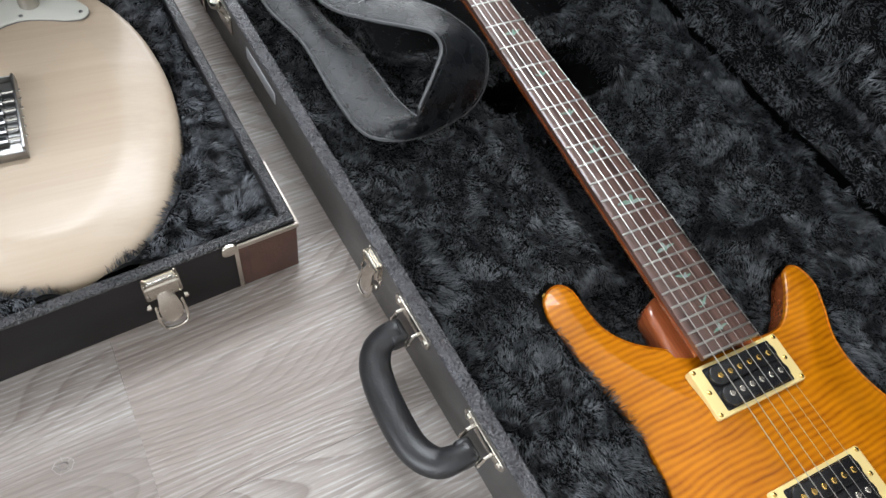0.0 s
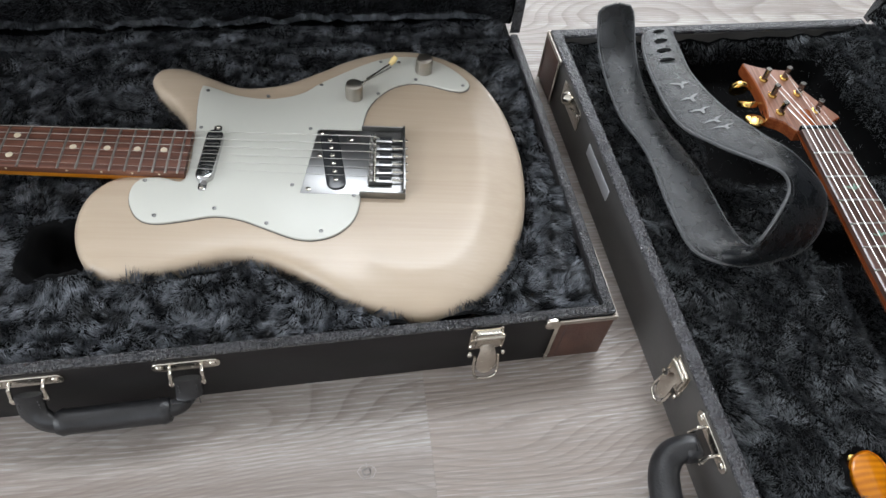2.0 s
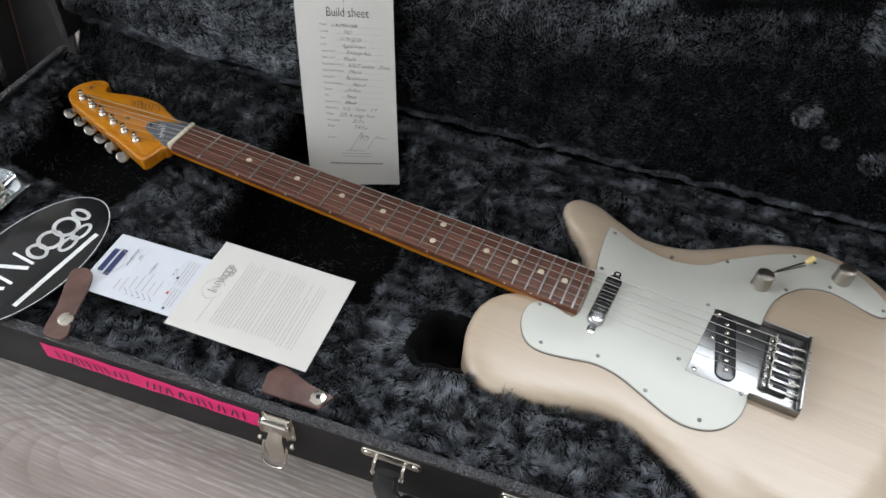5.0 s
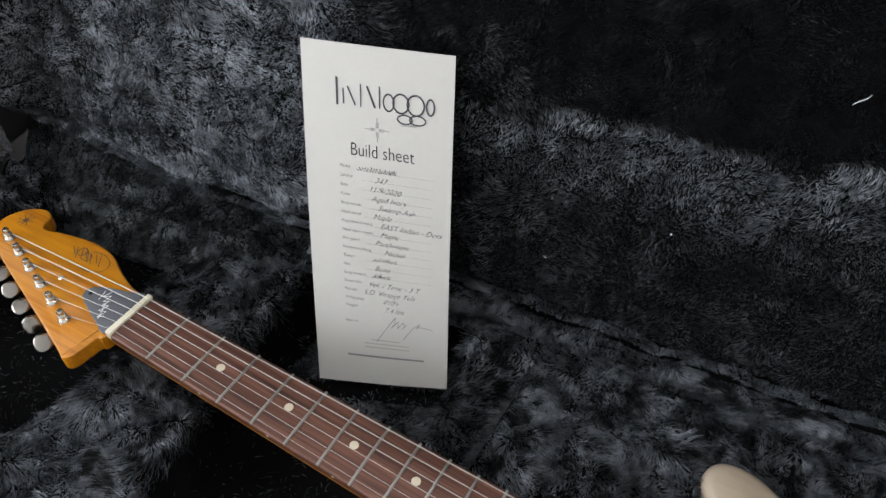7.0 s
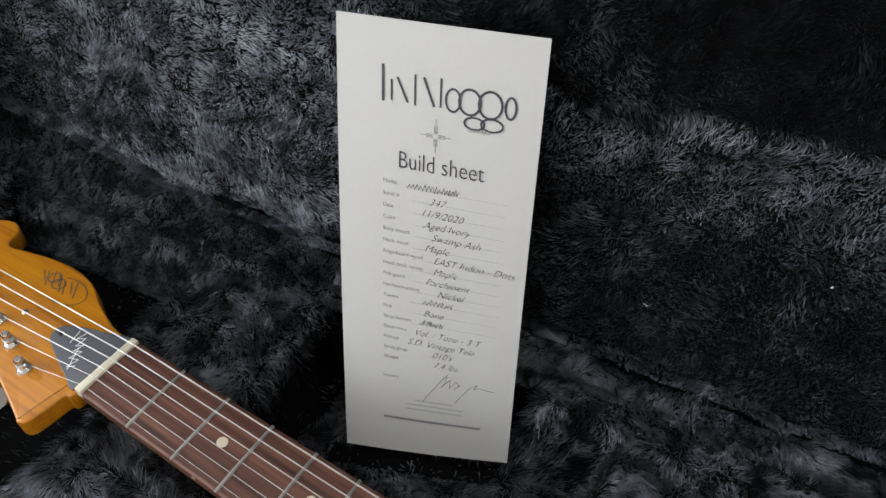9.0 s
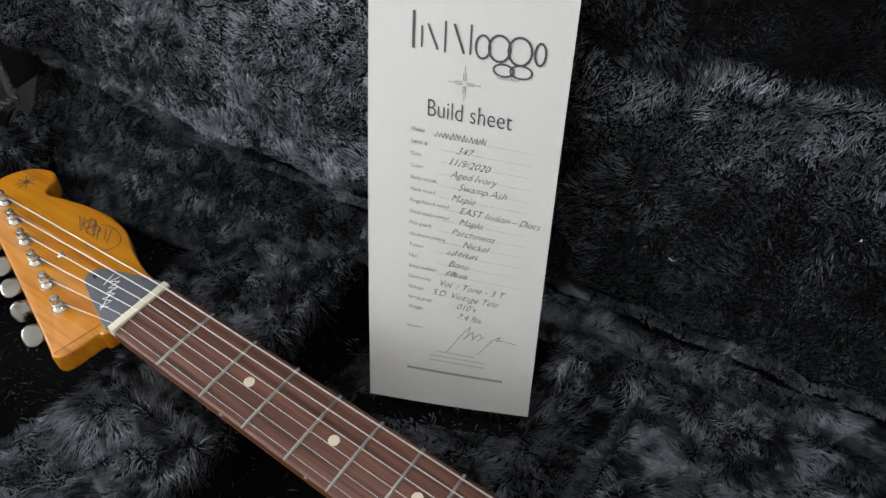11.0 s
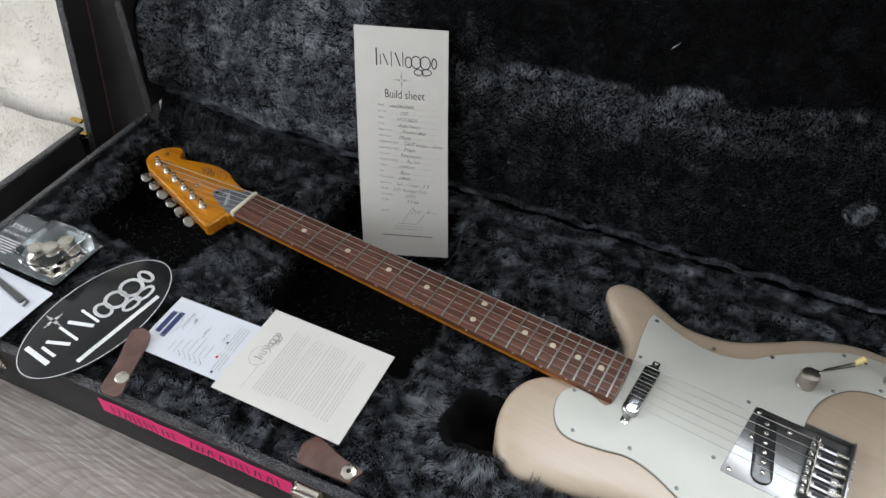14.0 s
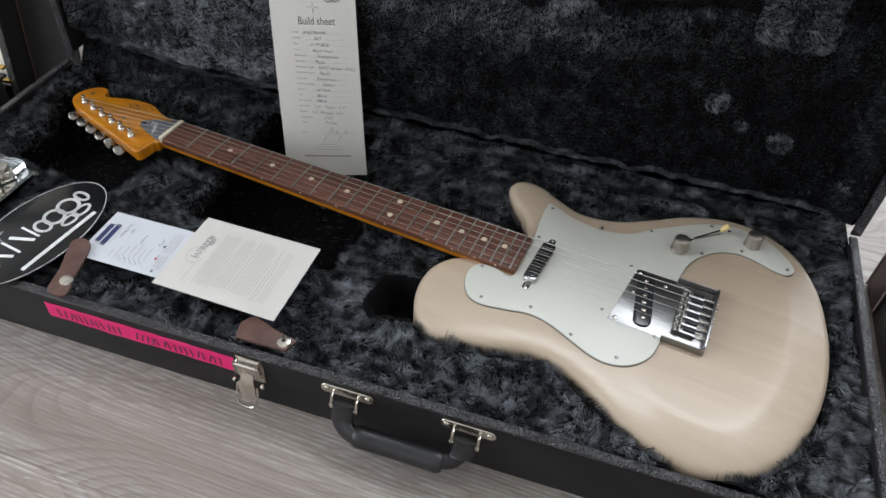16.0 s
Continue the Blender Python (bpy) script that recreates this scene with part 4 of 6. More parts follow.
def carved_body(name, outline, z0, z1, edge, crown, mat, parent, label="", step=0.006):
    """Solid body: flat back, upright side, rounded edge and a top whose height falls off towards the edge (crown: width and drop)."""
    from mathutils.geometry import delaunay_2d_cdt
    p = ccw(outline)
    bm = bmesh.new()
    rows = [(0.006, z0), (0.0015, z0 + 0.002), (0.0, z0 + 0.006)]
    drop = crown(p[:, 0], p[:, 1], np.zeros(len(p)))
    arcs = np.linspace(0, math.pi / 2, 5)
    rings = []
    for d, z in rows:
        q = inset(p, d)
        rings.append([bm.verts.new((x, y, z)) for x, y in q])
    for a in arcs:
        d = edge * (1 - math.cos(a))
        q = inset(p, d)
        dz = crown(q[:, 0], q[:, 1], np.full(len(q), d))
        rings.append([bm.verts.new((x, y, z1 - s - edge * (1 - math.sin(a)))) for (x, y), s in zip(q, dz)])
    n = len(p)
    for a, b in zip(rings, rings[1:]):
        for k in range(n):
            bm.faces.new((a[k], a[(k + 1) % n], b[(k + 1) % n], b[k]))
    bm.faces.new(rings[0][::-1])
    last = inset(p, edge)
    gx, gy = np.meshgrid(np.arange(p[:, 0].min(), p[:, 0].max(), step), np.arange(p[:, 1].min(), p[:, 1].max(), step))
    gx, gy = gx.ravel(), gy.ravel()
    d = outline_distance(last, gx, gy)
    keep = d < -step * 0.6
    pts = [Vector((x, y)) for x, y in last] + [Vector((x, y)) for x, y in zip(gx[keep], gy[keep])]
    vs, _, fs, orig, _, _ = delaunay_2d_cdt(pts, [], [list(range(n))], 1, 1e-6)
    xy = np.array([(v.x, v.y) for v in vs])
    dd = np.maximum(-outline_distance(p[::2], xy[:, 0], xy[:, 1]), 0)
    dz = crown(xy[:, 0], xy[:, 1], dd)
    made = []
    for k, v in enumerate(vs):
        o = orig[k][0] if orig[k] else -1
        made.append(rings[-1][o] if 0 <= o < n else bm.verts.new((v.x, v.y, z1 - dz[k])))
    for f in fs:
        if len({made[i] for i in f}) == len(f):
            try:
                bm.faces.new([made[i] for i in f])
            except ValueError:
                pass
    return part(name, bm, mat, parent, label, angle=55)


def neck_shaft(parent, x0, x1, w0, w1, top, deep0, deep1, mat):
    """Rounded back of a neck under its fretboard."""
    bm = bmesh.new()
    rings = []
    for k in range(13):
        t = k / 12
        x, w, dp = x0 + (x1 - x0) * t, w0 + (w1 - w0) * t, deep0 + (deep1 - deep0) * t
        rings.append([bm.verts.new((x, w * math.cos(a), top - dp * math.sin(a) ** 0.8)) for a in np.linspace(0, math.pi, 15)])
    for a, b in zip(rings, rings[1:]):
        for k in range(14):
            bm.faces.new((a[k], a[k + 1], b[k + 1], b[k]))
        bm.faces.new((a[0], b[0], b[14], a[14]))
    bm.faces.new(rings[0])
    bm.faces.new(rings[-1][::-1])
    return part("neck", bm, mat, parent)


def board(parent, x1, w0, w1, z0, z1, mat):
    """Fretboard with a slight cross-radius."""
    bm = bmesh.new()
    rings = []
    for x, w in ((0.0, w0), (x1, w1)):
        top = [(-w, z0), (-w, z1 - 0.0014), (-w + 0.0006, z1 - 0.0009)]
        top += [(y, z1 - 0.0009 * (y / w) ** 2) for y in np.linspace(-w * 0.9, w * 0.9, 9)]
        top += [(w - 0.0006, z1 - 0.0009), (w, z1 - 0.0014), (w, z0)]
        rings.append([bm.verts.new((x, y, z)) for y, z in top])
    n = len(rings[0])
    for k in range(n):
        bm.faces.new((rings[0][k], rings[0][(k + 1) % n], rings[1][(k + 1) % n], rings[1][k]))
    bm.faces.new(rings[0])
    bm.faces.new(rings[1][::-1])
    return part("fretboard", bm, mat, parent)


def frets(parent, count, scale, x1, w0, w1, z1):
    for n in range(1, count + 1):
        x = fret_x(n, scale)
        w = w0 + (w1 - w0) * x / x1 + 0.0002
        bm = tube(bmesh.new(), [(x, y, z1 + 0.0001 - 0.0009 * (y / w) ** 2) for y in np.linspace(-w, w, 7)], 0.00108, 6, flat=0.85)
        part("fret", bm, FRET, parent)


def string(parent, pts, r):
    part("string", tube(bmesh.new(), pts, r, 5), STEEL, parent)


def screw(parent, x, y, z, r=0.0021, mat=None, name="screw"):
    bm = new_lathe([(r, z - 0.0008), (r, z + 0.0003), (r * 0.6, z + 0.0008)], pose(x, y, 0), 10)
    part(name, bm, mat or NICKEL, parent)


# ---- ivory guitar: fretboard 92 mm over the floor ----
ZF = 0.092
ZT = 0.0828
ivory = thing("electric_guitar", "aged ivory electric guitar with parchment pickguard lying in its case", "guitar")


def ivory_crown(x, y, d):
    """Wide forearm bevel on the lower bout, a slim soft one elsewhere."""
    arm = ramp(0.600, 0.680, x) * ramp(0.15, 0.06, y)
    return 0.0100 * arm * np.clip((0.044 - d) / 0.044, 0, 1) + 0.0016 * ramp(0.022, 0.0, d)


carved_body("body", IVORY_BODY, 0.038, ZT, 0.0085, ivory_crown, IVORY, ivory, "aged ivory satin ash body")
neck_shaft(ivory, -0.004, 0.470, 0.0212, 0.0276, ZF - 0.0072, 0.014, 0.018, AMBER_MAPLE)
board(ivory, 0.472, 0.0214, 0.0280, ZF - 0.0075, ZF, ROSEWOOD)
frets(ivory, 22, SCALE_A, 0.472, 0.0214, 0.0280, ZF)
for n in (3, 5, 7, 9, 12, 15, 17, 19, 21):
    x = (fret_x(n - 1, SCALE_A) + fret_x(n, SCALE_A)) / 2
    for y in ((-0.0125, 0.0125) if n == 12 else (0.0,)):
        part("dot_inlay", new_lathe([(0.0032, ZF - 0.001), (0.0032, ZF + 0.00022), (0.0028, ZF + 0.0003)], pose(x, y, 0), 14), DOT, ivory)
    w = 0.0214 + 0.0066 * x / 0.472
    part("side_dot", new_lathe([(0.0011, 0), (0.0011, 0.0005)], pose(x, -w + 0.0002, ZF - 0.0035, 90, 0, 0), 8), DOT, ivory)
part("nut", new_box((-0.0052, -0.0216, ZF - 0.006), (0.0, 0.0216, ZF + 0.0016), bevel=0.0009), BONE, ivory)

# headstock and tuners
ZH = 0.0885
HEAD_M = pose(-0.005, 0, ZH, 0, -5, 0) @ pose(0.005, 0, -ZH)     # head falls back behind the nut
HEAD = ccw(spline([(-0.005, -0.0208), (-0.0095, -0.0265), (-0.0110, -0.037), (-0.0130, -0.0480), (-0.0185, -0.0515), (-0.0272, -0.0481), (-0.0859, -0.0276), (-0.1512, -0.0054), (-0.174, 0.0036),
                   (-0.1865, 0.0151), (-0.1887, 0.0302), (-0.1795, 0.0458), (-0.1642, 0.0522), (-0.1528, 0.0472), (-0.1496, 0.0385), (-0.1436, 0.0348), (-0.1294, 0.0382), (-0.1088, 0.0423),
                   (-0.0859, 0.0439), (-0.0653, 0.0400), (-0.0479, 0.0313), (-0.0272, 0.0235), (-0.0120, 0.0212), (-0.005, 0.0208)], 5))
head = part("headstock", new_slab(HEAD, ZH - 0.0145, ZH, 0.0016, low=True), AMBER_MAPLE, ivory, "gloss amber maple headstock")
head.matrix_basis = HEAD_M
plate = spline([(-0.0056, -0.0195), (-0.022, -0.0165), (-0.040, -0.0095), (-0.0520, -0.0030), (-0.0525, 0.0060), (-0.040, 0.0125), (-0.022, 0.0175), (-0.0056, 0.0195)], 5)
part("truss_rod_cover", new_slab(plate, ZH, ZH + 0.0014, 0.0005), GREY_PLATE, head, "grey truss rod cover with silver script")
screw(head, -0.0480, 0.0015, ZH + 0.0014, 0.0019, BLACK_PLASTIC)
part("script", strokes(bmesh.new(), [[(x - 0.008, y - 0.002) for x, y in ((-0.012, -0.008), (-0.016, -0.011), (-0.014, -0.004), (-0.020, -0.006), (-0.017, 0.001), (-0.022, -0.001), (-0.020, 0.005), (-0.024, 0.002), (-0.023, 0.009), (-0.028, 0.006), (-0.026, 0.012))],
                                     [(-0.022, -0.014), (-0.029, 0.000)], [(-0.037, 0.000), (-0.039, 0.009)]], 0.0006, ZH + 0.0016), WHITE_VINYL, head, "silver script line")
# maker's mark and compass star, as plain strokes
mark = [[(-0.067 - 0.0042 * k, 0.025 + 0.0020 * math.sin(k * 1.9)), (-0.075 - 0.0042 * k, 0.034 + 0.002 * math.cos(k * 1.4))] for k in range(8)]
mark += [[(-0.075 + 0.016 * math.cos(a), 0.0270 + 0.0100 * math.sin(a)) for a in np.linspace(-1.9, 2.2, 16)]]
mark += [[(-0.085 + 0.0050 * math.cos(a), 0.0285 + 0.0042 * math.sin(a)) for a in np.linspace(0, 6.28, 12)], [(-0.092 + 0.0045 * math.cos(a), 0.0310 + 0.0042 * math.sin(a)) for a in np.linspace(0, 6.28, 12)]]
part("maker_mark", strokes(bmesh.new(), mark, 0.0006, ZH + 0.0003), INK, head)
part("compass_star", strokes(bmesh.new(), [[(-0.1686 + 0.0072 * s * math.cos(a), 0.0340 + 0.0072 * s * math.sin(a)) for s in (-1, 1)] for a in (0.2, 0.98, 1.77, 2.55)], 0.0006, ZH + 0.0003), INK, head)
part("star_center", new_lathe([(0.0022, ZH), (0.0022, ZH + 0.0004)], pose(-0.1686, 0.0340, 0), 8), CORNER_LEATHER, head)
POSTS = [(-0.1610 + 0.0232 * k, 0.0125 - 0.0078 * k) for k in range(6)]
for k, (x, y) in enumerate(POSTS):
    t = part("tuner", new_lathe([(0.0048, ZH), (0.0048, ZH + 0.0010), (0.0040, ZH + 0.0022), (0.0027, ZH + 0.0032), (0.0027, ZH + 0.0062), (0.0022, ZH + 0.0072),
                                 (0.0027, ZH + 0.0082), (0.0027, ZH + 0.0100), (0.0021, ZH + 0.0108)], pose(x, y, 0), 16), NICKEL, head)
    part("string_winding", tube(bmesh.new(), [(x + 0.0030 * math.cos(a), y + 0.0030 * math.sin(a), ZH + 0.0045 + 0.0022 * a / 15) for a in np.linspace(0, 15, 40)], 0.00035, 4), STEEL, t)
    d = Vector((-0.40, -0.9, 0)).normalized()
    e = Vector((x, y, ZH - 0.013)) + d * 0.008
    part("tuner_shaft", tube(bmesh.new(), [e, e + d * 0.008], 0.0022, 8), NICKEL, t)
    turn = pose(0, 0, 0, 0, 0, math.degrees(math.atan2(d.y, d.x)))
    tilt = (-22, -18, -26, -16, -62, -30)[k]
    part("tuner_button", new_slab(spline([(0.0, -0.0030), (0.003, -0.0062), (0.008, -0.0076), (0.0125, -0.0056), (0.0143, 0.0), (0.0125, 0.0056), (0.008, 0.0076), (0.003, 0.0062), (0.0, 0.0030)], 4),
                                  -0.0030, 0.0030, 0.0022, Matrix.Translation(e + d * 0.0055) @ turn @ pose(0, 0, 0, tilt, 0, 0) @ Matrix.Diagonal((0.98, 1.04, 1, 1)), low=True), BUTTON, t)
screw(head, -0.083, 0.002, ZH + 0.0005, 0.0024)

# pickguard, screws, controls
GUARD_OUT = ccw(spline([(0.4725, 0.0300), (0.4690, 0.064), (0.4685, 0.096), (0.4760, 0.0985), (0.504, 0.0875), (0.538, 0.0835), (0.570, 0.0935), (0.592, 0.1135), (0.640, 0.1480), (0.674, 0.1605),
                        (0.705, 0.1585), (0.728, 0.1460), (0.7475, 0.1230), (0.7430, 0.1100), (0.728, 0.1095), (0.705, 0.1165), (0.685, 0.1180), (0.662, 0.1075), (0.643, 0.0830), (0.6355, 0.0550),
                        (0.6340, 0.0300), (0.6340, -0.0200), (0.6350, -0.0480), (0.630, -0.0720), (0.616, -0.0890), (0.597, -0.0965), (0.577, -0.0950), (0.552, -0.0850), (0.528, -0.0755),
                        (0.505, -0.0725), (0.481, -0.0780), (0.455, -0.0825), (0.439, -0.0770), (0.4285, -0.0600), (0.4270, -0.0420), (0.4350, -0.0300), (0.4520, -0.0284), (0.4725, -0.0290)], 4))
guard = part("pickguard", new_slab(GUARD_OUT, ZT + 0.0010, ZT + 0.0026, 0.0008), GUARD, ivory, "pale green-white parchment pickguard")
part("guard_ply", new_slab(inset(GUARD_OUT, -0.0004), ZT - 0.0002, ZT + 0.0011), GUARD_EDGE, guard)
ZG = ZT + 0.0026
for x, y in ((0.453, -0.074), (0.504, -0.064), (0.552, -0.0795), (0.601, -0.087), (0.629, -0.044), (0.437, -0.033), (0.4755, 0.0925), (0.537, 0.088), (0.590, 0.1085), (0.652, 0.1500), (0.7410, 0.1170),
             (0.583, 0.0425), (0.650, 0.0985), (0.690, 0.1235), (0.571, -0.0330), (0.477, 0.0385)):
    screw(guard, x, y, ZG, 0.0020, SATIN)


def knob(x, y):
    k = part("control_knob", new_lathe([(0.0092, ZG + 0.0003), (0.0092, ZG + 0.0020), (0.0088, ZG + 0.0024), (0.0088, ZG + 0.0150), (0.0082, ZG + 0.0168), (0.0060, ZG + 0.0180), (0.002, ZG + 0.0184)], pose(x, y, 0), 40), KNOB, ivory)
    for a in range(0, 360, 30):
        part("knurl", new_box((-0.0002, 0.0085, ZG + 0.003), (0.0002, 0.0091, ZG + 0.014), pose(x, y, 0, 0, 0, a)), KNOB, k)


knob(0.6250, 0.0925)
knob(0.6990, 0.1385)
part("switch_slot", new_slab(moved(oblong(0.040, 0.0020, 0.0009), 0.6490, 0.1290, 42), ZG, ZG + 0.0002), GUARD_EDGE, ivory)
sw = part("switch_blade", tube(bmesh.new(), [(0.6370, 0.1180, ZG + 0.0022), (0.6500, 0.1300, ZG + 0.0035), (0.6640, 0.1425, ZG + 0.0060)], 0.0010, 6), NICKEL, ivory)
part("switch_tip", tube(bmesh.new(), [(0.6620, 0.1405, ZG + 0.0050), (0.6655, 0.1440, ZG + 0.0075), (0.6685, 0.1465, ZG + 0.0110)], [0.0022, 0.0036, 0.0028], 10), CREAM_PLASTIC, sw, "cream switch tip")
screw(ivory, 0.6335, 0.1145, ZG, 0.0023)
screw(ivory, 0.6720, 0.1505, ZG, 0.0020)

# neck pickup
npm = pose(0.4915, -0.001, 0, 0, 0, -3)
npu = part("neck_pickup", new_slab(oblong(0.0165, 0.0665, 0.0080, 8), ZG - 0.001, ZG + 0.0062, 0.003, npm, 4), CHROME, ivory, "chrome covered neck pickup")
for k in (-1, 1):
    part("pickup_tab", new_slab(moved(oblong(0.0075, 0.012, 0.003), 0, k * 0.0365), ZG - 0.0004, ZG + 0.0009, 0.0003, npm), CHROME, npu)
    part("pickup_screw", new_lathe([(0.0021, ZG + 0.0005), (0.0021, ZG + 0.0016), (0.0012, ZG + 0.0023)], npm @ pose(0, k * 0.0395, 0), 10), NICKEL, npu)

# bridge
BZ = ZT + 0.0028
bridge = part("bridge_plate", new_slab([(0.5905, 0.0405), (0.5790, -0.0425), (0.5820, -0.0430), (0.6765, -0.0430), (0.6765, 0.0420), (0.5935, 0.0420)], ZT + 0.0002, BZ, 0.0004), SATIN, ivory, "nickel bridge plate with bent rim")
part("bridge_rim", new_box((0.6750, -0.0430, ZT), (0.6775, 0.0420, BZ + 0.0095), bevel=0.0008), SATIN, bridge)
part("bridge_rim", new_box((0.6340, -0.0448, ZT - 0.001), (0.6775, -0.0432, BZ + 0.0060), bevel=0.0007), SATIN, bridge)
part("bridge_rim", new_box((0.6340, 0.0422, ZT), (0.6775, 0.0438, BZ + 0.0060), bevel=0.0007), SATIN, bridge)
pkm = pose(0.6075, -0.001, 0, 0, 0, 9)
pk = part("bridge_pickup", new_slab(oblong(0.0185, 0.074, 0.0085, 8), BZ - 0.001, BZ + 0.0022, 0.0008, pkm), SMOKE, bridge, "black slanted bridge pickup")
for k in range(6):
    part("pole_piece", new_lathe([(0.0024, BZ + 0.001), (0.0024, BZ + 0.0032), (0.0019, BZ + 0.0035)], pkm @ pose(0, -0.0262 + 0.01048 * k, 0), 12), NICKEL, pk)
for x, y in ((0.5945, 0.0365), (0.5860, -0.0375), (0.6240, 0.0290), (0.6150, -0.0290), (0.5945, 0.0060)):
    screw(bridge, x, y, BZ, 0.0024, NICKEL)
for k in range(6):
    y = -0.0265 + 0.0106 * k
    s = part("saddle", new_box((0.6420, y - 0.0048, BZ + 0.0006), (0.6650, y + 0.0048, BZ + 0.0052), bevel=0.0008), SATIN, bridge)
    part("saddle_crest", tube(bmesh.new(), [(0.6475, y - 0.0046, BZ + 0.0062), (0.6475, y + 0.0046, BZ + 0.0062)], 0.0016, 8), NICKEL, s)
    part("saddle_slot", new_box((0.6520, y - 0.0018, BZ + 0.0050), (0.6640, y + 0.0018, BZ + 0.0054)), SMOKE, s)
    for q in (-0.003, 0.003):
        part("height_screw", new_lathe([(0.0011, BZ + 0.005), (0.0011, BZ + 0.0068)], pose(0.6435, y + q, 0), 8), NICKEL, s)
    part("intonation_screw", tube(bmesh.new(), [(0.6650, y, BZ + 0.0035), (0.6800, y, BZ + 0.0035)], 0.0012, 6), NICKEL, s)

for k in range(6):
    yb, yn = -0.0265 + 0.0106 * k, -0.0176 + 0.00704 * k
    x, y = POSTS[5 - k]
    r = (0.00016, 0.00020, 0.00025, 0.00032, 0.00040, 0.00047)[k]
    x, y = POSTS[5 - k]
    string(ivory, [(0.654, yb, BZ + 0.0040), (0.6475, yb, BZ + 0.0078 + r), (0.30, yb + (yn - yb) * 0.54, ZF + 0.0030), (-0.0026, yn, ZF + 0.0018), HEAD_M @ Vector((x + 0.0028, y + 0.0014, ZH + 0.0056))], r)

# ---- amber guitar ----
amber = thing("electric_guitar", "amber flame maple electric guitar with bird inlays lying in its case", "guitar", AMBER)
ZB = 0.0775
ZFB = 0.092


def amber_crown(x, y, d):
    return 0.0100 * ramp(0.055, 0.0, d) ** 1.0


carved_body("body", AMBER_BODY, 0.062, ZB, 0.0030, amber_crown, FLAME, amber, "glossy amber flame maple carved top")
part("back", new_slab(inset(AMBER_BODY, 0.0006), 0.034, 0.0640, 0.0), MAHOGANY, amber, "red-brown mahogany back")
neck_shaft(amber, -0.004, 0.452, 0.0214, 0.0280, ZFB - 0.006, 0.015, 0.020, MAHOGANY)
heel = spline([(0.395, -0.031), (0.42, -0.036), (0.46, -0.040), (0.475, 0.0), (0.46, 0.040), (0.43, 0.036), (0.395, 0.031), (0.385, 0.0)], 5)
part("heel", new_slab(heel, 0.036, ZB - 0.0095, 0.006, low=True), MAHOGANY, amber, "red-brown mahogany neck heel")
board(amber, 0.458, 0.0214, 0.0282, ZFB - 0.006, ZFB, DARK_ROSEWOOD)
frets(amber, 22, SCALE_B, 0.458, 0.0214, 0.0282, ZFB)
part("nut", new_box((-0.0045, -0.0216, ZFB - 0.005), (0.0, 0.0216, ZFB + 0.0012), bevel=0.0008), BLACK_PLASTIC, amber)


def bird(x, wide, lean, kind):
    """Small bird in flight, its wings across the board: two wings, a body with a tail, a raised wing tip."""
    wings = [[(-0.05, 0.05), (-0.12, 0.45), (0.02, 1.0), (0.10, 0.92), (0.12, 0.40), (0.16, 0.0)],
             [(-0.05, -0.02), (-0.16, -0.40), (-0.04, -0.92), (0.08, -1.0), (0.14, -0.42), (0.16, 0.0)],
             [(-0.52, 0.10), (-0.40, 0.20), (-0.05, 0.14), (0.24, 0.08), (0.26, -0.06), (-0.04, -0.10), (-0.30, -0.04)]]
    if kind == 1:
        wings[0] = [(0.0, 0.0), (-0.30, 0.34), (-0.42, 0.70), (-0.28, 0.66), (0.06, 0.30), (0.14, 0.0)]
    if kind == 2:
        wings[1] = [(0.0, 0.0), (-0.10, -0.42), (-0.36, -0.62), (-0.10, -0.64), (0.12, -0.30), (0.14, 0.0)]
    bm = bmesh.new()
    for k, p in enumerate(wings):
        slab(bm, moved(np.array(p) * wide, x, 0.001, lean), ZFB - 0.0005, ZFB + 0.0003 + 0.0001 * k)
    part("bird_inlay", bm, SHELL, amber)


for n, wide, lean, kind in ((3, 0.0120, -8, 1), (5, 0.0105, 14, 2), (7, 0.0105, -12, 1), (9, 0.0110, 6, 0), (12, 0.0150, -6, 0), (15, 0.0110, 8, 0), (17, 0.0085, -25, 1), (19, 0.0085, 40, 2), (21, 0.0085, 10, 0)):
    bird((fret_x(n - 1, SCALE_B) + fret_x(n, SCALE_B)) / 2, wide, lean, kind)


def side_of(*pts):
    return spline(list(pts), 5, False)[:-1]


# three-a-side head: pointed ends joined by hollow edges
AH = ccw(np.concatenate([side_of((-0.004, -0.0210), (-0.012, -0.0245), (-0.020, -0.0320), (-0.026, -0.0440)), side_of((-0.0275, -0.0455), (-0.049, -0.0410), (-0.074, -0.0400), (-0.096, -0.0415), (-0.1165, -0.0450)),
                         side_of((-0.1185, -0.0440), (-0.111, -0.0260), (-0.1075, -0.0080), (-0.106, 0.0050)), side_of((-0.104, 0.0070), (-0.081, 0.0110), (-0.066, 0.0170), (-0.048, 0.0280), (-0.029, 0.0400)),
                         side_of((-0.0268, 0.0402), (-0.021, 0.0300), (-0.013, 0.0245), (-0.004, 0.0212))]))
ZHB = 0.0830
ahead = part("headstock", new_slab(AH, ZHB - 0.0145, ZHB, 0.0012, low=True), MAHOGANY, amber, "red-brown mahogany headstock")
part("head_veneer", new_slab(inset(AH, 0.0012), ZHB - 0.0004, ZHB + 0.0008), grain("brown_rosewood_veneer", (0.16, 0.06, 0.035), (0.28, 0.13, 0.085), (0.38, 0.20, 0.14), (6, 120, 120), 0.3, 0.6), ahead)
ZHB += 0.0008
APOSTS = [(-0.033, -0.0300), (-0.061, -0.0290), (-0.088, -0.0295), (-0.091, -0.0030), (-0.064, 0.0030), (-0.036, 0.0140)]
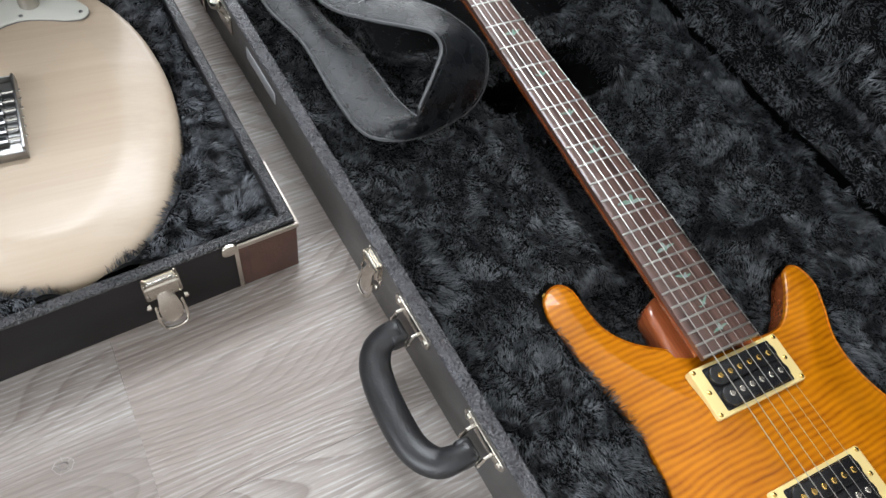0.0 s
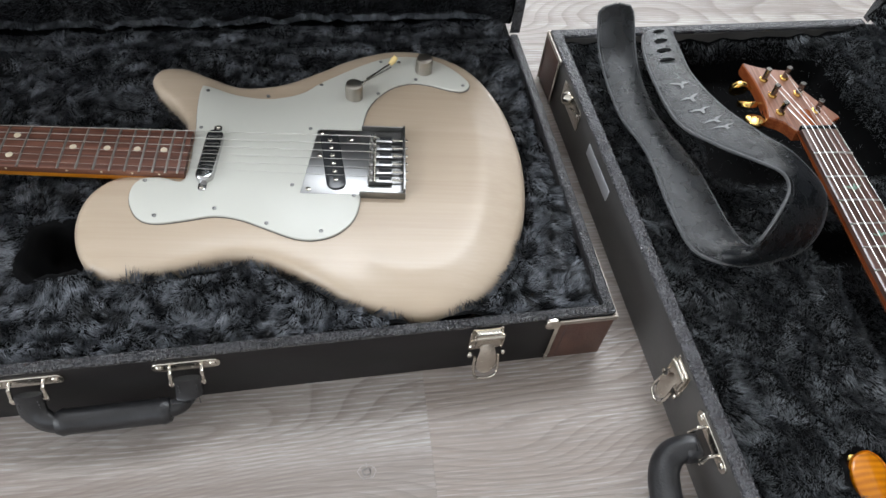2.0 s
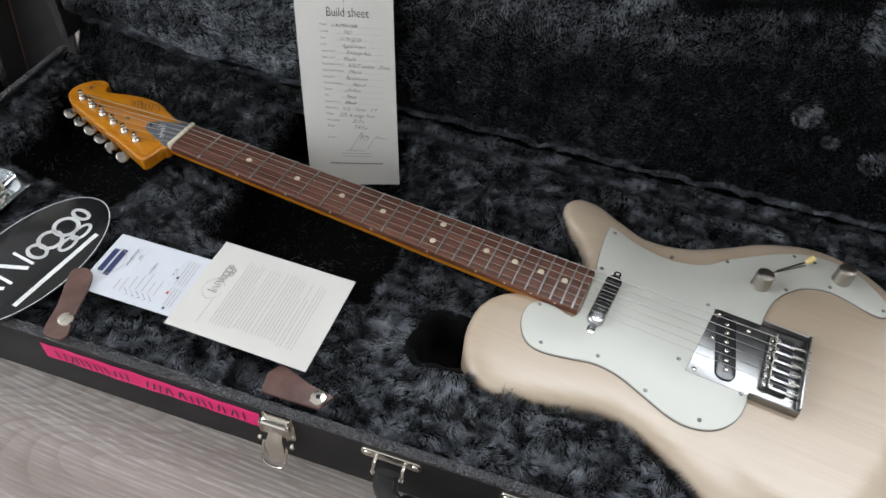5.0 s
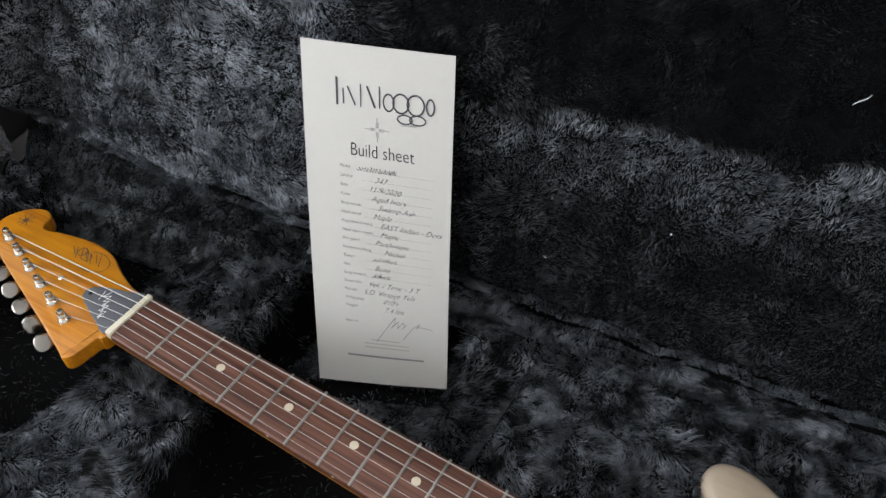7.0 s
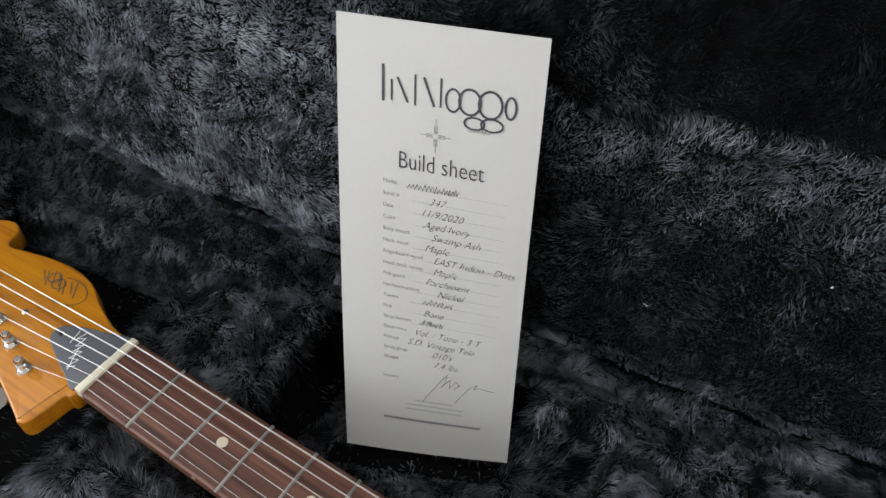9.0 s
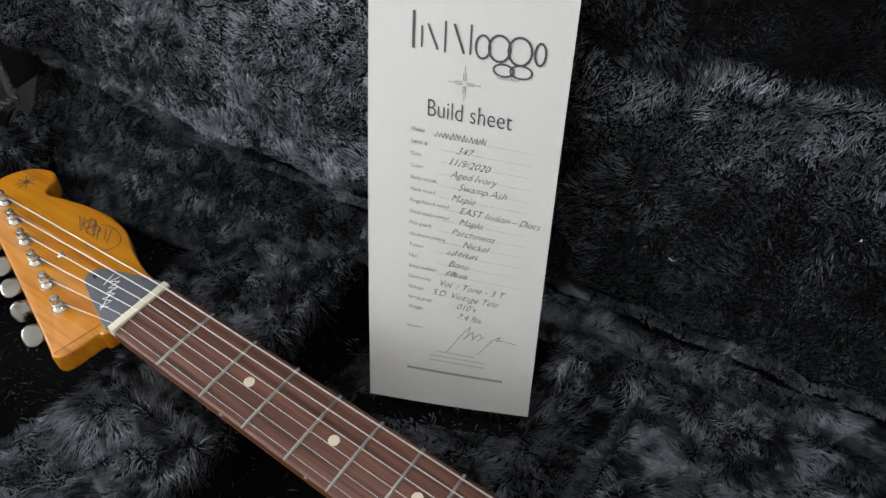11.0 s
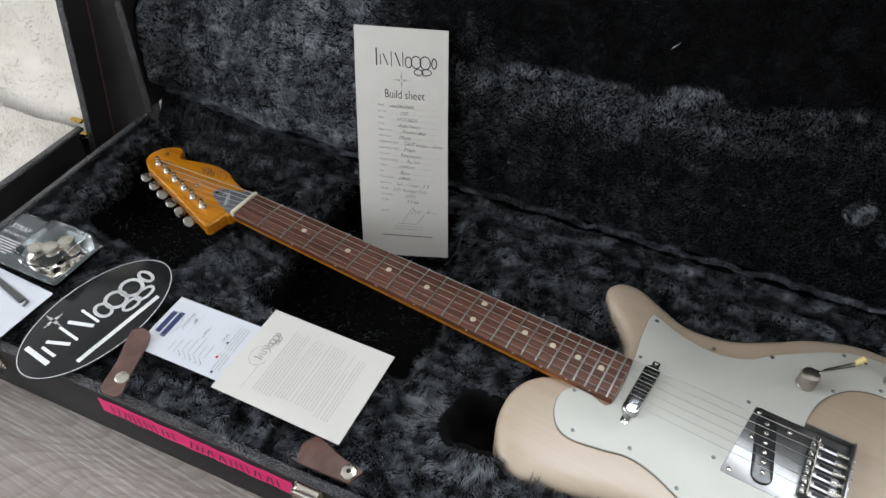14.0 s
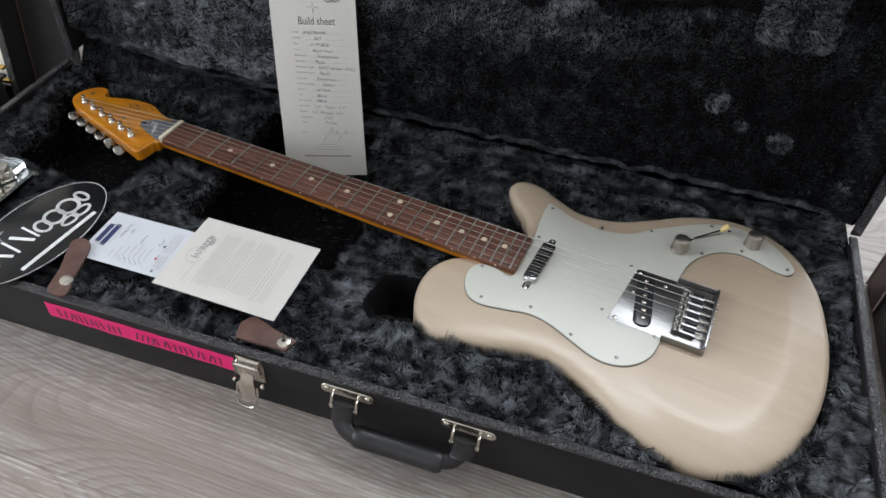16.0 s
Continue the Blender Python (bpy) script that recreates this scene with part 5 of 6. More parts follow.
for k, (x, y) in enumerate(APOSTS):
    t = part("tuner", new_lathe([(0.0050, ZHB), (0.0050, ZHB + 0.0014), (0.0036, ZHB + 0.0024), (0.0036, ZHB + 0.0032)], pose(x, y, 0), 16), GOLD, ahead)
    part("tuner_post", new_lathe([(0.0032, ZHB + 0.003), (0.0030, ZHB + 0.0130), (0.0034, ZHB + 0.0134), (0.0034, ZHB + 0.0160), (0.0028, ZHB + 0.0166)], pose(x, y, 0), 14), metal("dark_nickel_post", (0.22, 0.21, 0.20), 0.22) if k == 0 else bpy.data.materials["dark_nickel_post"], t)
    if k < 3:
        part("tuner_shaft", tube(bmesh.new(), [(x, y - 0.006, ZHB - 0.012), (x + 0.001, y - 0.018, ZHB - 0.012)], 0.0026, 8), GOLD, t)
        part("tuner_button", new_slab(spline([(0.0, -0.005), (0.006, -0.0100), (0.014, -0.0108), (0.020, -0.005), (0.020, 0.005), (0.014, 0.0108), (0.006, 0.0100), (0.0, 0.005)], 4), -0.0036, 0.0036, 0.0020,
                                      pose(x + 0.001, y - 0.0155, ZHB - 0.012, 0, 0, -90) @ pose(0, 0, 0, (10, 35, 75)[k], 0, 0), low=True), GOLD, t)
part("truss_cover", new_slab(moved(oblong(0.030, 0.012, 0.004), -0.024, 0.0), ZHB, ZHB + 0.0012, 0.0004), MAHOGANY, ahead)


def humbucker(xc, zc):
    """Cream ring with a black two-row pickup in it."""
    ring = part("pickup_ring", new_slab(moved(oblong(0.0430, 0.0900, 0.0022, 3), xc, 0.004), ZB - 0.004, zc + 0.0040, 0.0010), CREAM_PLASTIC, amber, "cream pickup ring")
    part("pickup_well", new_slab(moved(oblong(0.0365, 0.0690, 0.0015, 3), xc, 0.004), zc + 0.0041, zc + 0.0045), BLACK_PLASTIC, ring)
    for q in (-1, 1):
        coil = part("coil", new_slab(moved(oblong(0.0170, 0.0660, 0.0080, 8), xc + q * 0.0089, 0.004), zc + 0.003, zc + 0.0085, 0.0010), BLACK_PLASTIC, ring, "black pickup coil")
        for k in range(6):
            m = pose(xc + q * 0.0080, 0.004 - 0.0250 + 0.0100 * k, 0)
            part("pole_piece", new_lathe([(0.0025, zc + 0.0075), (0.0025, zc + 0.0092), (0.0019, zc + 0.0098)], m, 12), NICKEL if q > 0 else GOLD, coil)
    for x, y in ((-0.0185, -0.042), (0.0185, -0.042), (-0.0185, 0.042), (0.0185, 0.042), (0.0, -0.0395), (0.0, 0.0395)):
        screw(ring, xc + x, 0.004 + y, zc + 0.0040, 0.0019, GOLD)


humbucker(0.4815, 0.0780)
humbucker(0.5835, 0.0785)
part("tailpiece", new_box((0.632, -0.046, ZB + 0.001), (0.648, 0.050, ZB + 0.013), bevel=0.004, seg=3), GOLD, amber, "gold wraparound tailpiece")
part("strap_button", new_lathe([(0.0045, 0), (0.0030, 0.003), (0.0030, 0.008), (0.0065, 0.011), (0.0055, 0.013)], pose(0.3575, -0.0965, 0.056, 0, -90, 40), 16), GOLD, amber)
for k in range(6):
    yb, yn = -0.0240 + 0.0105 * k + 0.002, -0.0176 + 0.00704 * k
    x, y = APOSTS[k]
    string(amber, [(0.640, yb, ZB + 0.0138), (0.30, yb + (yn - yb) * 0.53, ZFB + 0.0034), (-0.0022, yn, ZFB + 0.0015), (x + 0.002, y + (0.003 if k < 3 else -0.003), ZHB + 0.0100)], (0.00044, 0.00038, 0.00031, 0.00025, 0.00020, 0.00016)[k])

# ---- hardware of the cases ----
def face_pose(u, v, turned=False):
    """Frame on the outer face of a front wall: x along it, y outwards, z up."""
    return pose(u, v, 0, 0, 0, 180)


def draw_latch(case, u, v, label="nickel draw latch hanging open", size=(0.88, 0.85, 0.97)):
    """Back plate, sprung lever hanging down and wire loop."""
    m = face_pose(u, v) @ pose(0, 0, -0.007) @ Matrix.Diagonal((*size, 1))
    la = part("latch", new_slab(oblong(0.034, 0.030, 0.003), 0.0, 0.0016, 0.0005, m @ pose(0, 0, 0.058, -90, 0, 0)), NICKEL, case, label)
    part("latch_bridge", new_box((-0.0135, 0.0015, 0.060), (0.0135, 0.0095, 0.0765), m, 0.0022, 2), NICKEL, la)
    part("latch_roll", tube(bmesh.new(), [m @ Vector((-0.015, 0.008, 0.0735)), m @ Vector((0.015, 0.008, 0.0735))], 0.0030, 10), NICKEL, la)
    for x in (-0.0155, 0.0155):
        part("rivet", new_lathe([(0.0030, 0), (0.0026, 0.0014), (0.0012, 0.0021)], m @ pose(x * 0.86, 0.0016, 0.0475, -90, 0, 0), 10), NICKEL, la)
        part("pivot", new_lathe([(0.0030, 0), (0.0030, 0.003), (0.002, 0.004)], m @ pose(x, 0.010, 0.047, 0, 90 if x > 0 else -90, 0), 10), NICKEL, la)
    bm = bmesh.new()
    rows = [(0.063, 0.0090, 0.0070), (0.057, 0.0125, 0.0076), (0.051, 0.0155, 0.0090), (0.044, 0.0172, 0.0104), (0.036, 0.0180, 0.0104), (0.0310, 0.0195, 0.0088), (0.0285, 0.0215, 0.0056)]
    ring = []
    for z, y, w in rows:
        ring.append([bm.verts.new(m @ Vector(p)) for p in ((-w, y - 0.0012, z), (-w * 0.5, y + 0.0006, z), (w * 0.5, y + 0.0006, z), (w, y - 0.0012, z), (w, y - 0.0028, z), (-w, y - 0.0028, z))])
    for a, b in zip(ring, ring[1:]):
        for k in range(6):
            bm.faces.new((a[k], a[(k + 1) % 6], b[(k + 1) % 6], b[k]))
    bm.faces.new(ring[0])
    bm.faces.new(ring[-1][::-1])
    part("lever", bm, NICKEL, la, "polished lever")
    loop = [(-0.0120, 0.013, 0.047), (-0.0126, 0.0165, 0.037), (-0.0122, 0.0205, 0.028), (-0.0085, 0.0230, 0.0225), (0, 0.0238, 0.0208), (0.0085, 0.0230, 0.0225), (0.0122, 0.0205, 0.028), (0.0126, 0.0165, 0.037), (0.0120, 0.013, 0.047)]
    part("wire_loop", tube(bmesh.new(), [m @ Vector(p) for p in spline(loop, 4, False)], 0.0013, 8), NICKEL, la)


def hinge_plate(case, u, v, z, parent=None):
    """Slim oblong plate with two posts that holds a handle end."""
    m = face_pose(u, v)
    p = part("handle_plate", new_slab(oblong(0.054, 0.0125, 0.0055), 0.0, 0.0022, 0.0008, m @ pose(0, 0, z, -90, 0, 0)), NICKEL, parent or case)
    for x in (-0.021, 0.021):
        part("rivet", new_lathe([(0.0034, 0), (0.0030, 0.0012), (0.0014, 0.0020)], m @ pose(x, 0.0022, z, -90, 0, 0), 10), NICKEL, p)
    for x in (-0.0125, 0.0125):
        part("post", tube(bmesh.new(), [m @ Vector((x, 0.002, z + 0.001)), m @ Vector((x, 0.0080, z + 0.0005)), m @ Vector((x, 0.0115, z - 0.008)), m @ Vector((x, 0.012, z - 0.013))], 0.0017, 8), NICKEL, p)
    part("pin", tube(bmesh.new(), [m @ Vector((-0.0145, 0.0118, z - 0.010)), m @ Vector((0.0145, 0.0118, z - 0.010))], 0.0016, 8), NICKEL, p)
    return p


for u in (-0.112, -0.588, -0.965):
    draw_latch(case_a, u, AV0)

# handle of the ivory guitar's case: rolled grip between two leather ends
ha = part("handle", tube(bmesh.new(), [(-0.4690, -0.0105, 0.0300), (-0.4640, -0.0105, 0.0300), (-0.4600, -0.0105, 0.0300), (-0.3900, -0.0105, 0.0300), (-0.3860, -0.0105, 0.0300), (-0.3810, -0.0105, 0.0300)],
                         [0.0096, 0.0116, 0.0108, 0.0108, 0.0116, 0.0096], 20), HANDLE_BLACK, case_a, "black stitched grip hanging to the floor")
for u, s in ((-0.4850, 1), (-0.3650, -1)):
    hinge_plate(case_a, u, AV0, 0.0605, ha)
    side = [Vector(p) for p in ((u, AV0 - 0.0105, 0.0560), (u, AV0 - 0.0135, 0.0470), (u + s * 0.001, AV0 - 0.0180, 0.0380), (u + s * 0.009, AV0 - 0.0230, 0.0325), (u + s * 0.019, AV0 - 0.0245, 0.0300))]
    bm = bmesh.new()
    pts = spline([tuple(p) for p in side], 4, False)
    rings = []
    for k, p in enumerate(pts):
        t = k / (len(pts) - 1)
        w, th = 0.0110 + 0.0005 * t, 0.0070 + 0.0090 * t
        ax = Vector((1, 0, 0)).lerp(Vector((0, 0.2, 1)), max(0, t - 0.45) * 1.3).normalized()
        d = Vector(pts[min(k + 1, len(pts) - 1)]) - Vector(pts[max(k - 1, 0)])
        nn = ax.cross(d.normalized()).normalized()
        rings.append([bm.verts.new(Vector(p) + ax * (w * math.cos(a)) + nn * (th * 0.5 * math.sin(a))) for a in (0.35, 0.8, 1.57, 2.34, 2.8, 3.5, 3.94, 4.71, 5.48, 5.93)])
    for a, b in zip(rings, rings[1:]):
        for k in range(10):
            bm.faces.new((a[k], a[(k + 1) % 10], b[(k + 1) % 10], b[k]))
    bm.faces.new(rings[0])
    bm.faces.new(rings[-1][::-1])
    part("grip_end", bm, HANDLE_BLACK, ha, "black leather loop end")
    for e in (-1, 1):
        for k in range(7):
            z = 0.052 - 0.0035 * k
            part("stitch", new_box((u + e * 0.0072 - 0.0003, AV0 - 0.0165 - 0.0009 * k, z), (u + e * 0.0072 + 0.0003, AV0 - 0.0155 - 0.0009 * k, z + 0.0018)), GREY_EDGE, ha)

# metal edged brown corner of the ivory guitar's case
cb = part("corner_panel", new_box((-0.049, AV0 - 0.0022, 0.004), (AU1 + 0.0015, AV0 - 0.0002, RIM - 0.008), bevel=0.0006), CORNER_LEATHER, case_a, "brown corner panel")
part("corner_panel", new_box((AU1 + 0.0002, AV0, 0.004), (AU1 + 0.0022, AV0 + 0.060, RIM - 0.008), bevel=0.0006), CORNER_LEATHER, case_a)
part("corner_strip", new_box((-0.058, AV0 - 0.0036, RIM - 0.0095), (AU1 + 0.003, AV0 - 0.0010, RIM - 0.0040), bevel=0.0008), WORN_NICKEL, cb, "worn nickel edge strip")
part("corner_strip", new_box((AU1 + 0.0010, AV0 - 0.0036, RIM - 0.0095), (AU1 + 0.0036, AV0 + 0.070, RIM - 0.0040), bevel=0.0008), WORN_NICKEL, cb)
part("corner_strip", new_box((-0.0510, AV0 - 0.0034, 0.003), (-0.0470, AV0 - 0.0012, RIM - 0.010), bevel=0.0006), NICKEL, cb)
part("corner_tab", new_slab(moved(oblong(0.014, 0.013, 0.005), -0.054, 0.0), 0, 0.0028, 0.0006, pose(0, AV0 - 0.0012, RIM - 0.0075, 90, 0, 0)), NICKEL, cb)
for k in range(12):
    part("stitch", new_box((-0.040, AV0 - 0.0027, 0.008 + 0.0048 * k), (-0.0394, AV0 - 0.0021, 0.0108 + 0.0048 * k)), GREY_EDGE, cb)

# neon tape with hand-drawn capitals turned into plain strokes
tape = thing("tape_label", "neon pink tape strip with black marker strokes on the case", "label", CASE_A)
TU0, TU1, TZ0, TZ1 = -0.822, -0.606, 0.0405, 0.0625
bm = bmesh.new()
cols = []
for k in range(25):
    t = k / 24
    u = TU0 + (TU1 - TU0) * t + (0.0012 * math.sin(k * 2.1) if k in (0, 24) else 0)
    y = AV0 - 0.0008 - 0.0003 * math.sin(k * 1.7)
    zs = TZ0 + 0.0006 * math.sin(k * 0.5)
    cols.append([bm.verts.new(p) for p in ((u, y, zs), (u, y, TZ1 + 0.0004 * math.sin(k)), (u, y + 0.0003, TZ1), (u, y + 0.0003, zs))])
for a, b in zip(cols, cols[1:]):
    for k in range(4):
        bm.faces.new((a[k], a[(k + 1) % 4], b[(k + 1) % 4], b[k]))
part("tape", bm, PINK, tape)
r8 = random.Random(8)
rows = []
for k in range(30):
    if k in (12, 13):
        continue
    x0 = TU0 + 0.016 + 0.0064 * k
    lean = r8.uniform(-0.003, 0.003)
    rows.append([(x0, TZ0 + 0.0045 + r8.uniform(0, 0.001)), (x0 + lean, TZ0 + 0.0165 - r8.uniform(0, 0.002))])
o = part("marker_strokes", strokes(bmesh.new(), rows, 0.0016, 0.0), PEN, tape, angle=0)
o.matrix_basis = pose(0, AV0 - 0.0016, 0, 90, 0, 0)

# hardware of the amber guitar's case
draw_latch(case_b, 0.415, BV0, "nickel draw latch on the case wall", (0.76, 0.50, 0.92))
cl = part("clasp_plate", new_slab(oblong(0.060, 0.026, 0.003), 0, 0.0016, 0.0005, face_pose(0.070, BV0) @ pose(0, 0, 0.052, -90, 0, 0)), NICKEL, case_b, "nickel lock plate with a round rivet")
part("lock_dome", new_lathe([(0.0085, 0), (0.0080, 0.004), (0.0055, 0.0075), (0.002, 0.0085)], face_pose(0.060, BV0) @ pose(0, 0.0014, 0.054, -90, 0, 0), 20), NICKEL, cl)
part("lock_arm", new_slab(moved(oblong(0.028, 0.008, 0.003), -0.012, 0, 25), 0.0015, 0.0030, 0.0005, face_pose(0.070, BV0) @ pose(0, 0, 0.050, -90, 0, 0)), NICKEL, cl)
part("maker_label", new_slab(oblong(0.070, 0.0155, 0.001, 2), 0, 0.0007, 0.0002, face_pose(0.172, BV0) @ pose(0, 0, 0.050, -90, 0, 0)), LABEL_WHITE, case_b, "grey-white blank label strip")
cp = part("corner_panel", new_box((BU0 - 0.0015, BV0 - 0.0022, 0.004), (0.014, BV0 - 0.0002, RIM - 0.006), bevel=0.0006), CORNER_LEATHER, case_b, "brown corner panel")
part("corner_strip", new_box((BU0 - 0.003, BV0 - 0.0036, RIM - 0.0085), (0.018, BV0 - 0.001, RIM - 0.003), bevel=0.0008), WORN_NICKEL, cp, "worn nickel edge strip")
part("corner_strip", new_box((BU0 - 0.0036, BV0 - 0.0036, 0.002), (BU0 - 0.001, BV0 + 0.006, RIM - 0.002), bevel=0.0008), WORN_NICKEL, cp)
part("corner_strip", new_box((0.0120, BV0 - 0.0034, 0.003), (0.0160, BV0 - 0.0012, RIM - 0.008), bevel=0.0006), NICKEL, cp)
hb_pts = spline([(0.4790, -0.011, 0.056), (0.4780, -0.021, 0.0500), (0.4820, -0.033, 0.0430), (0.4970, -0.0420, 0.0390), (0.5280, -0.0465, 0.0370), (0.5640, -0.0460, 0.0375), (0.5840, -0.037, 0.0420), (0.5900, -0.024, 0.0500), (0.5900, -0.011, 0.056)], 6, False)
hb_r = [0.0075 + 0.0060 * math.sin(math.pi * k / (len(hb_pts) - 1)) ** 0.6 for k in range(len(hb_pts))]
hb = part("handle", tube(bmesh.new(), [tuple(p) for p in hb_pts], hb_r, 16, flat=0.8), HANDLE_BLACK, case_b, "worn black moulded handle")
seam = [Vector(p) + Vector((0.0, 0.0095, 0.0035)) for p in hb_pts[9:-9]]
part("piping", tube(bmesh.new(), seam, 0.0020, 8), BLACK_PLASTIC, hb, "glossy black inner seam")
hinge_plate(case_b, 0.4800, BV0, 0.0610, hb)
hinge_plate(case_b, 0.5900, BV0, 0.0610, hb)
for u in (0.4795, 0.5898):
    part("handle_cap", new_box((u - 0.0105, BV0 - 0.0230, 0.0395), (u + 0.0105, BV0 - 0.0080, 0.0585), bevel=0.004, seg=3), HANDLE_BLACK, hb)

# ---- build sheet leaning in the open lid ----
SW, SH = 0.1150, 0.2745
tl, tr, bl, br = [CASE_A @ Vector(p) for p in ((-0.7644, 0.4449, 0.2614), (-0.6451, 0.4400, 0.2837), (-0.7070, 0.3365, 0.0162), (-0.6050, 0.3666, 0.0230))]
ex = (tr - tl).normalized()
ey = bl - tl
ey = (ey - ex * ey.dot(ex)).normalized()
ez = ex.cross(-ey).normalized()
SHEET_M = Matrix(((ex.x, -ey.x, ez.x, tl.x), (ex.y, -ey.y, ez.y, tl.y), (ex.z, -ey.z, ez.z, tl.z), (0, 0, 0, 1)))
sheet = thing("build_sheet", "tall cream paper build sheet leaning in the open case lid", "paper", SHEET_M)
SHEET_C = [SHEET_M.inverted() @ p for p in (tl, tr, bl, br)]


def sheet_curl(bm, amount=0.0015, shift=0.0072):
    """Lays a flat paper mesh over the sheet's four corners, slightly twisted and curled across."""
    a, b, c, d = SHEET_C
    for v in bm.verts:
        x, y = (v.co.x + shift) / SW, -v.co.y / SH
        z = v.co.z + amount * math.cos(math.pi * (x - 0.5)) + 0.0015 * math.sin(3.1 * y)
        v.co = a.lerp(b, x).lerp(c.lerp(d, x), y)
        v.co.z += z
    return bm


bm = bmesh.new()
nx, ny = 12, 26
grid = [[[bm.verts.new((SW * i / nx, -SH * j / ny, s)) for j in range(ny + 1)] for i in range(nx + 1)] for s in (0.0, -0.0003)]
for i in range(nx):
    for j in range(ny):
        for g in grid:
            bm.faces.new((g[i][j], g[i + 1][j], g[i + 1][j + 1], g[i][j + 1]))
for i in range(nx):
    for j in (0, ny):
        bm.faces.new((grid[0][i][j], grid[0][i + 1][j], grid[1][i + 1][j], grid[1][i][j]))
for j in range(ny):
    for i in (0, nx):
        bm.faces.new((grid[0][i][j], grid[0][i][j + 1], grid[1][i][j + 1], grid[1][i][j]))
part("paper", sheet_curl(bm, shift=0.0), SHEET, sheet)
# heading mark: stems, bowls and linked rings as plain shapes
bm = bmesh.new()


def arc(cx, cy, rx, ry, a0, a1, n=18):
    return [(cx + rx * math.cos(radians(a0 + (a1 - a0) * k / n)), cy + ry * math.sin(radians(a0 + (a1 - a0) * k / n))) for k in range(n + 1)]


LOGO = [([(0.00, 0.0), (0.00, 1.0)], 1.6), ([(0.07, 0.05), (0.07, 0.62)], 1.0), ([(0.12, 0.70), (0.20, 0.05)], 1.2), ([(0.26, 0.0), (0.26, 0.85)], 0.9), ([(0.33, 0.80), (0.41, 0.05)], 1.3),
        ([(0.46, 0.05), (0.46, 0.85)], 0.9), (arc(0.555, 0.30, 0.055, 0.32, 0, 360), 1.1), (arc(0.68, 0.32, 0.080, 0.36, 0, 360), 1.2), (arc(0.83, 0.32, 0.085, 0.38, 0, 360), 1.2),
        (arc(0.72, -0.26, 0.075, 0.17, 0, 360), 1.0), (arc(0.85, -0.24, 0.080, 0.18, 0, 360), 1.0), (arc(0.975, 0.32, 0.038, 0.30, 0, 360), 1.1)]


def logo_rows(x, y, w, h, pen, m=lambda p: p):
    b = bmesh.new()
    for row, k in LOGO:
        strokes(b, [[m((x + px * w, y + py * h)) for px, py in row]], pen * k)
    return b


part("heading_mark", sheet_curl(logo_rows(0.0215, -0.0425, 0.0720, 0.0185, 0.00105)), INK, sheet, "dark interlaced heading mark", angle=0)
part("heading_word", sheet_curl(narrow(words([("Build sheet", 0.0, 0.0, 0.0140, 0.0, 0)], offset=-0.00012), 0.0305, -0.0785, 0.80)), INK, sheet, angle=0)
star = []
for a in range(4):
    c, s = math.cos(a * math.pi / 2), math.sin(a * math.pi / 2)
    for off, ln in ((-0.0008, 0.0055), (0.0, 0.0090), (0.0008, 0.0055)):
        star.append([(0.0525 + 0.0015 * c - off * s, -0.0575 + 0.0015 * s + off * c), (0.0525 + ln * c - off * s, -0.0575 + ln * s + off * c)])
part("compass_mark", sheet_curl(strokes(bmesh.new(), star, 0.00035)), GREY_INK, sheet, angle=0)
part("small_print", sheet_curl(words([("GUITARS", 0.0700, -0.0520, 0.0030, 0, 0)])), GREY_INK, sheet, angle=0)
LINES = (("Model", None), ("Serial #", "347"), ("Date", "11/9/2020"), ("Color", "Aged Ivory"), ("Body woods", "Swamp Ash"), ("Neck wood", "Maple"), ("Fingerboard wood", "EAST Indian - Dots"),
         ("Head stock veneer", "Maple"), ("Pick guard", "Parchment"), ("Hardware plating", "Nickel"), ("Tuners", None), ("Nut", "Bone"), ("Strap buttons", None), ("Electronics", "Vol. / Tone - 3 T"),
         ("Pickups", "S.D. Vintage Tele"), ("String gauge", ".010's"), ("Weight", "7.4 lbs."))
labels, pen, rules = [], [], []
for k, (a, b) in enumerate(LINES):
    y = -(0.0885 + 0.00715 * k)
    labels.append((a, 0.0215, y, 0.0034, 0, 0))
    if k < 13:
        rules.append([(0.040, y - 0.0010), (0.094, y - 0.0010)])
    off = (0.0, 0.010, 0.005, 0.007, 0.012, 0.008, 0.0135, 0.0135, 0.009, 0.0165, 0.011, 0.008, 0.010, 0.002, -0.002, 0.013, 0.015)[k]
    if b:
        pen.append((b, 0.0395 + off, y - 0.0016, 0.0062, 0.45, -1.5))
    else:
        r9 = random.Random(k)
        x = 0.0355 + off
        row = [(x, y)]
        for q in range(18 if k else 30):
            x += r9.uniform(0.0004, 0.0016)
            row.append((x, y + (0.0028 if q % 2 else -0.0012) * r9.uniform(0.4, 1.1)))
        pen.append(row)
part("field_names", sheet_curl(words(labels)), GREY_INK, sheet, angle=0)
for rule in rules:
    part("ruled_line", sheet_curl(strokes(bmesh.new(), [rule], 0.00012)), GREY_INK, sheet, angle=0)
bm = words([p for p in pen if isinstance(p, tuple)])
strokes(bm, [p for p in pen if isinstance(p, list)], 0.00028)
sig = [[(0.048, -0.232), (0.060, -0.214), (0.0645, -0.2085), (0.0625, -0.216), (0.060, -0.219), (0.0665, -0.212), (0.066, -0.2185), (0.0705, -0.2125), (0.0725, -0.2155), (0.0690, -0.2185), (0.0735, -0.2145)],
       [(0.0700, -0.229), (0.0790, -0.2165), (0.0845, -0.2125), (0.0820, -0.2165), (0.0850, -0.2150), (0.0950, -0.2165)]]
strokes(bm, sig, 0.00030)
part("handwriting", sheet_curl(bm), PEN, sheet, "black pen handwriting", angle=0)
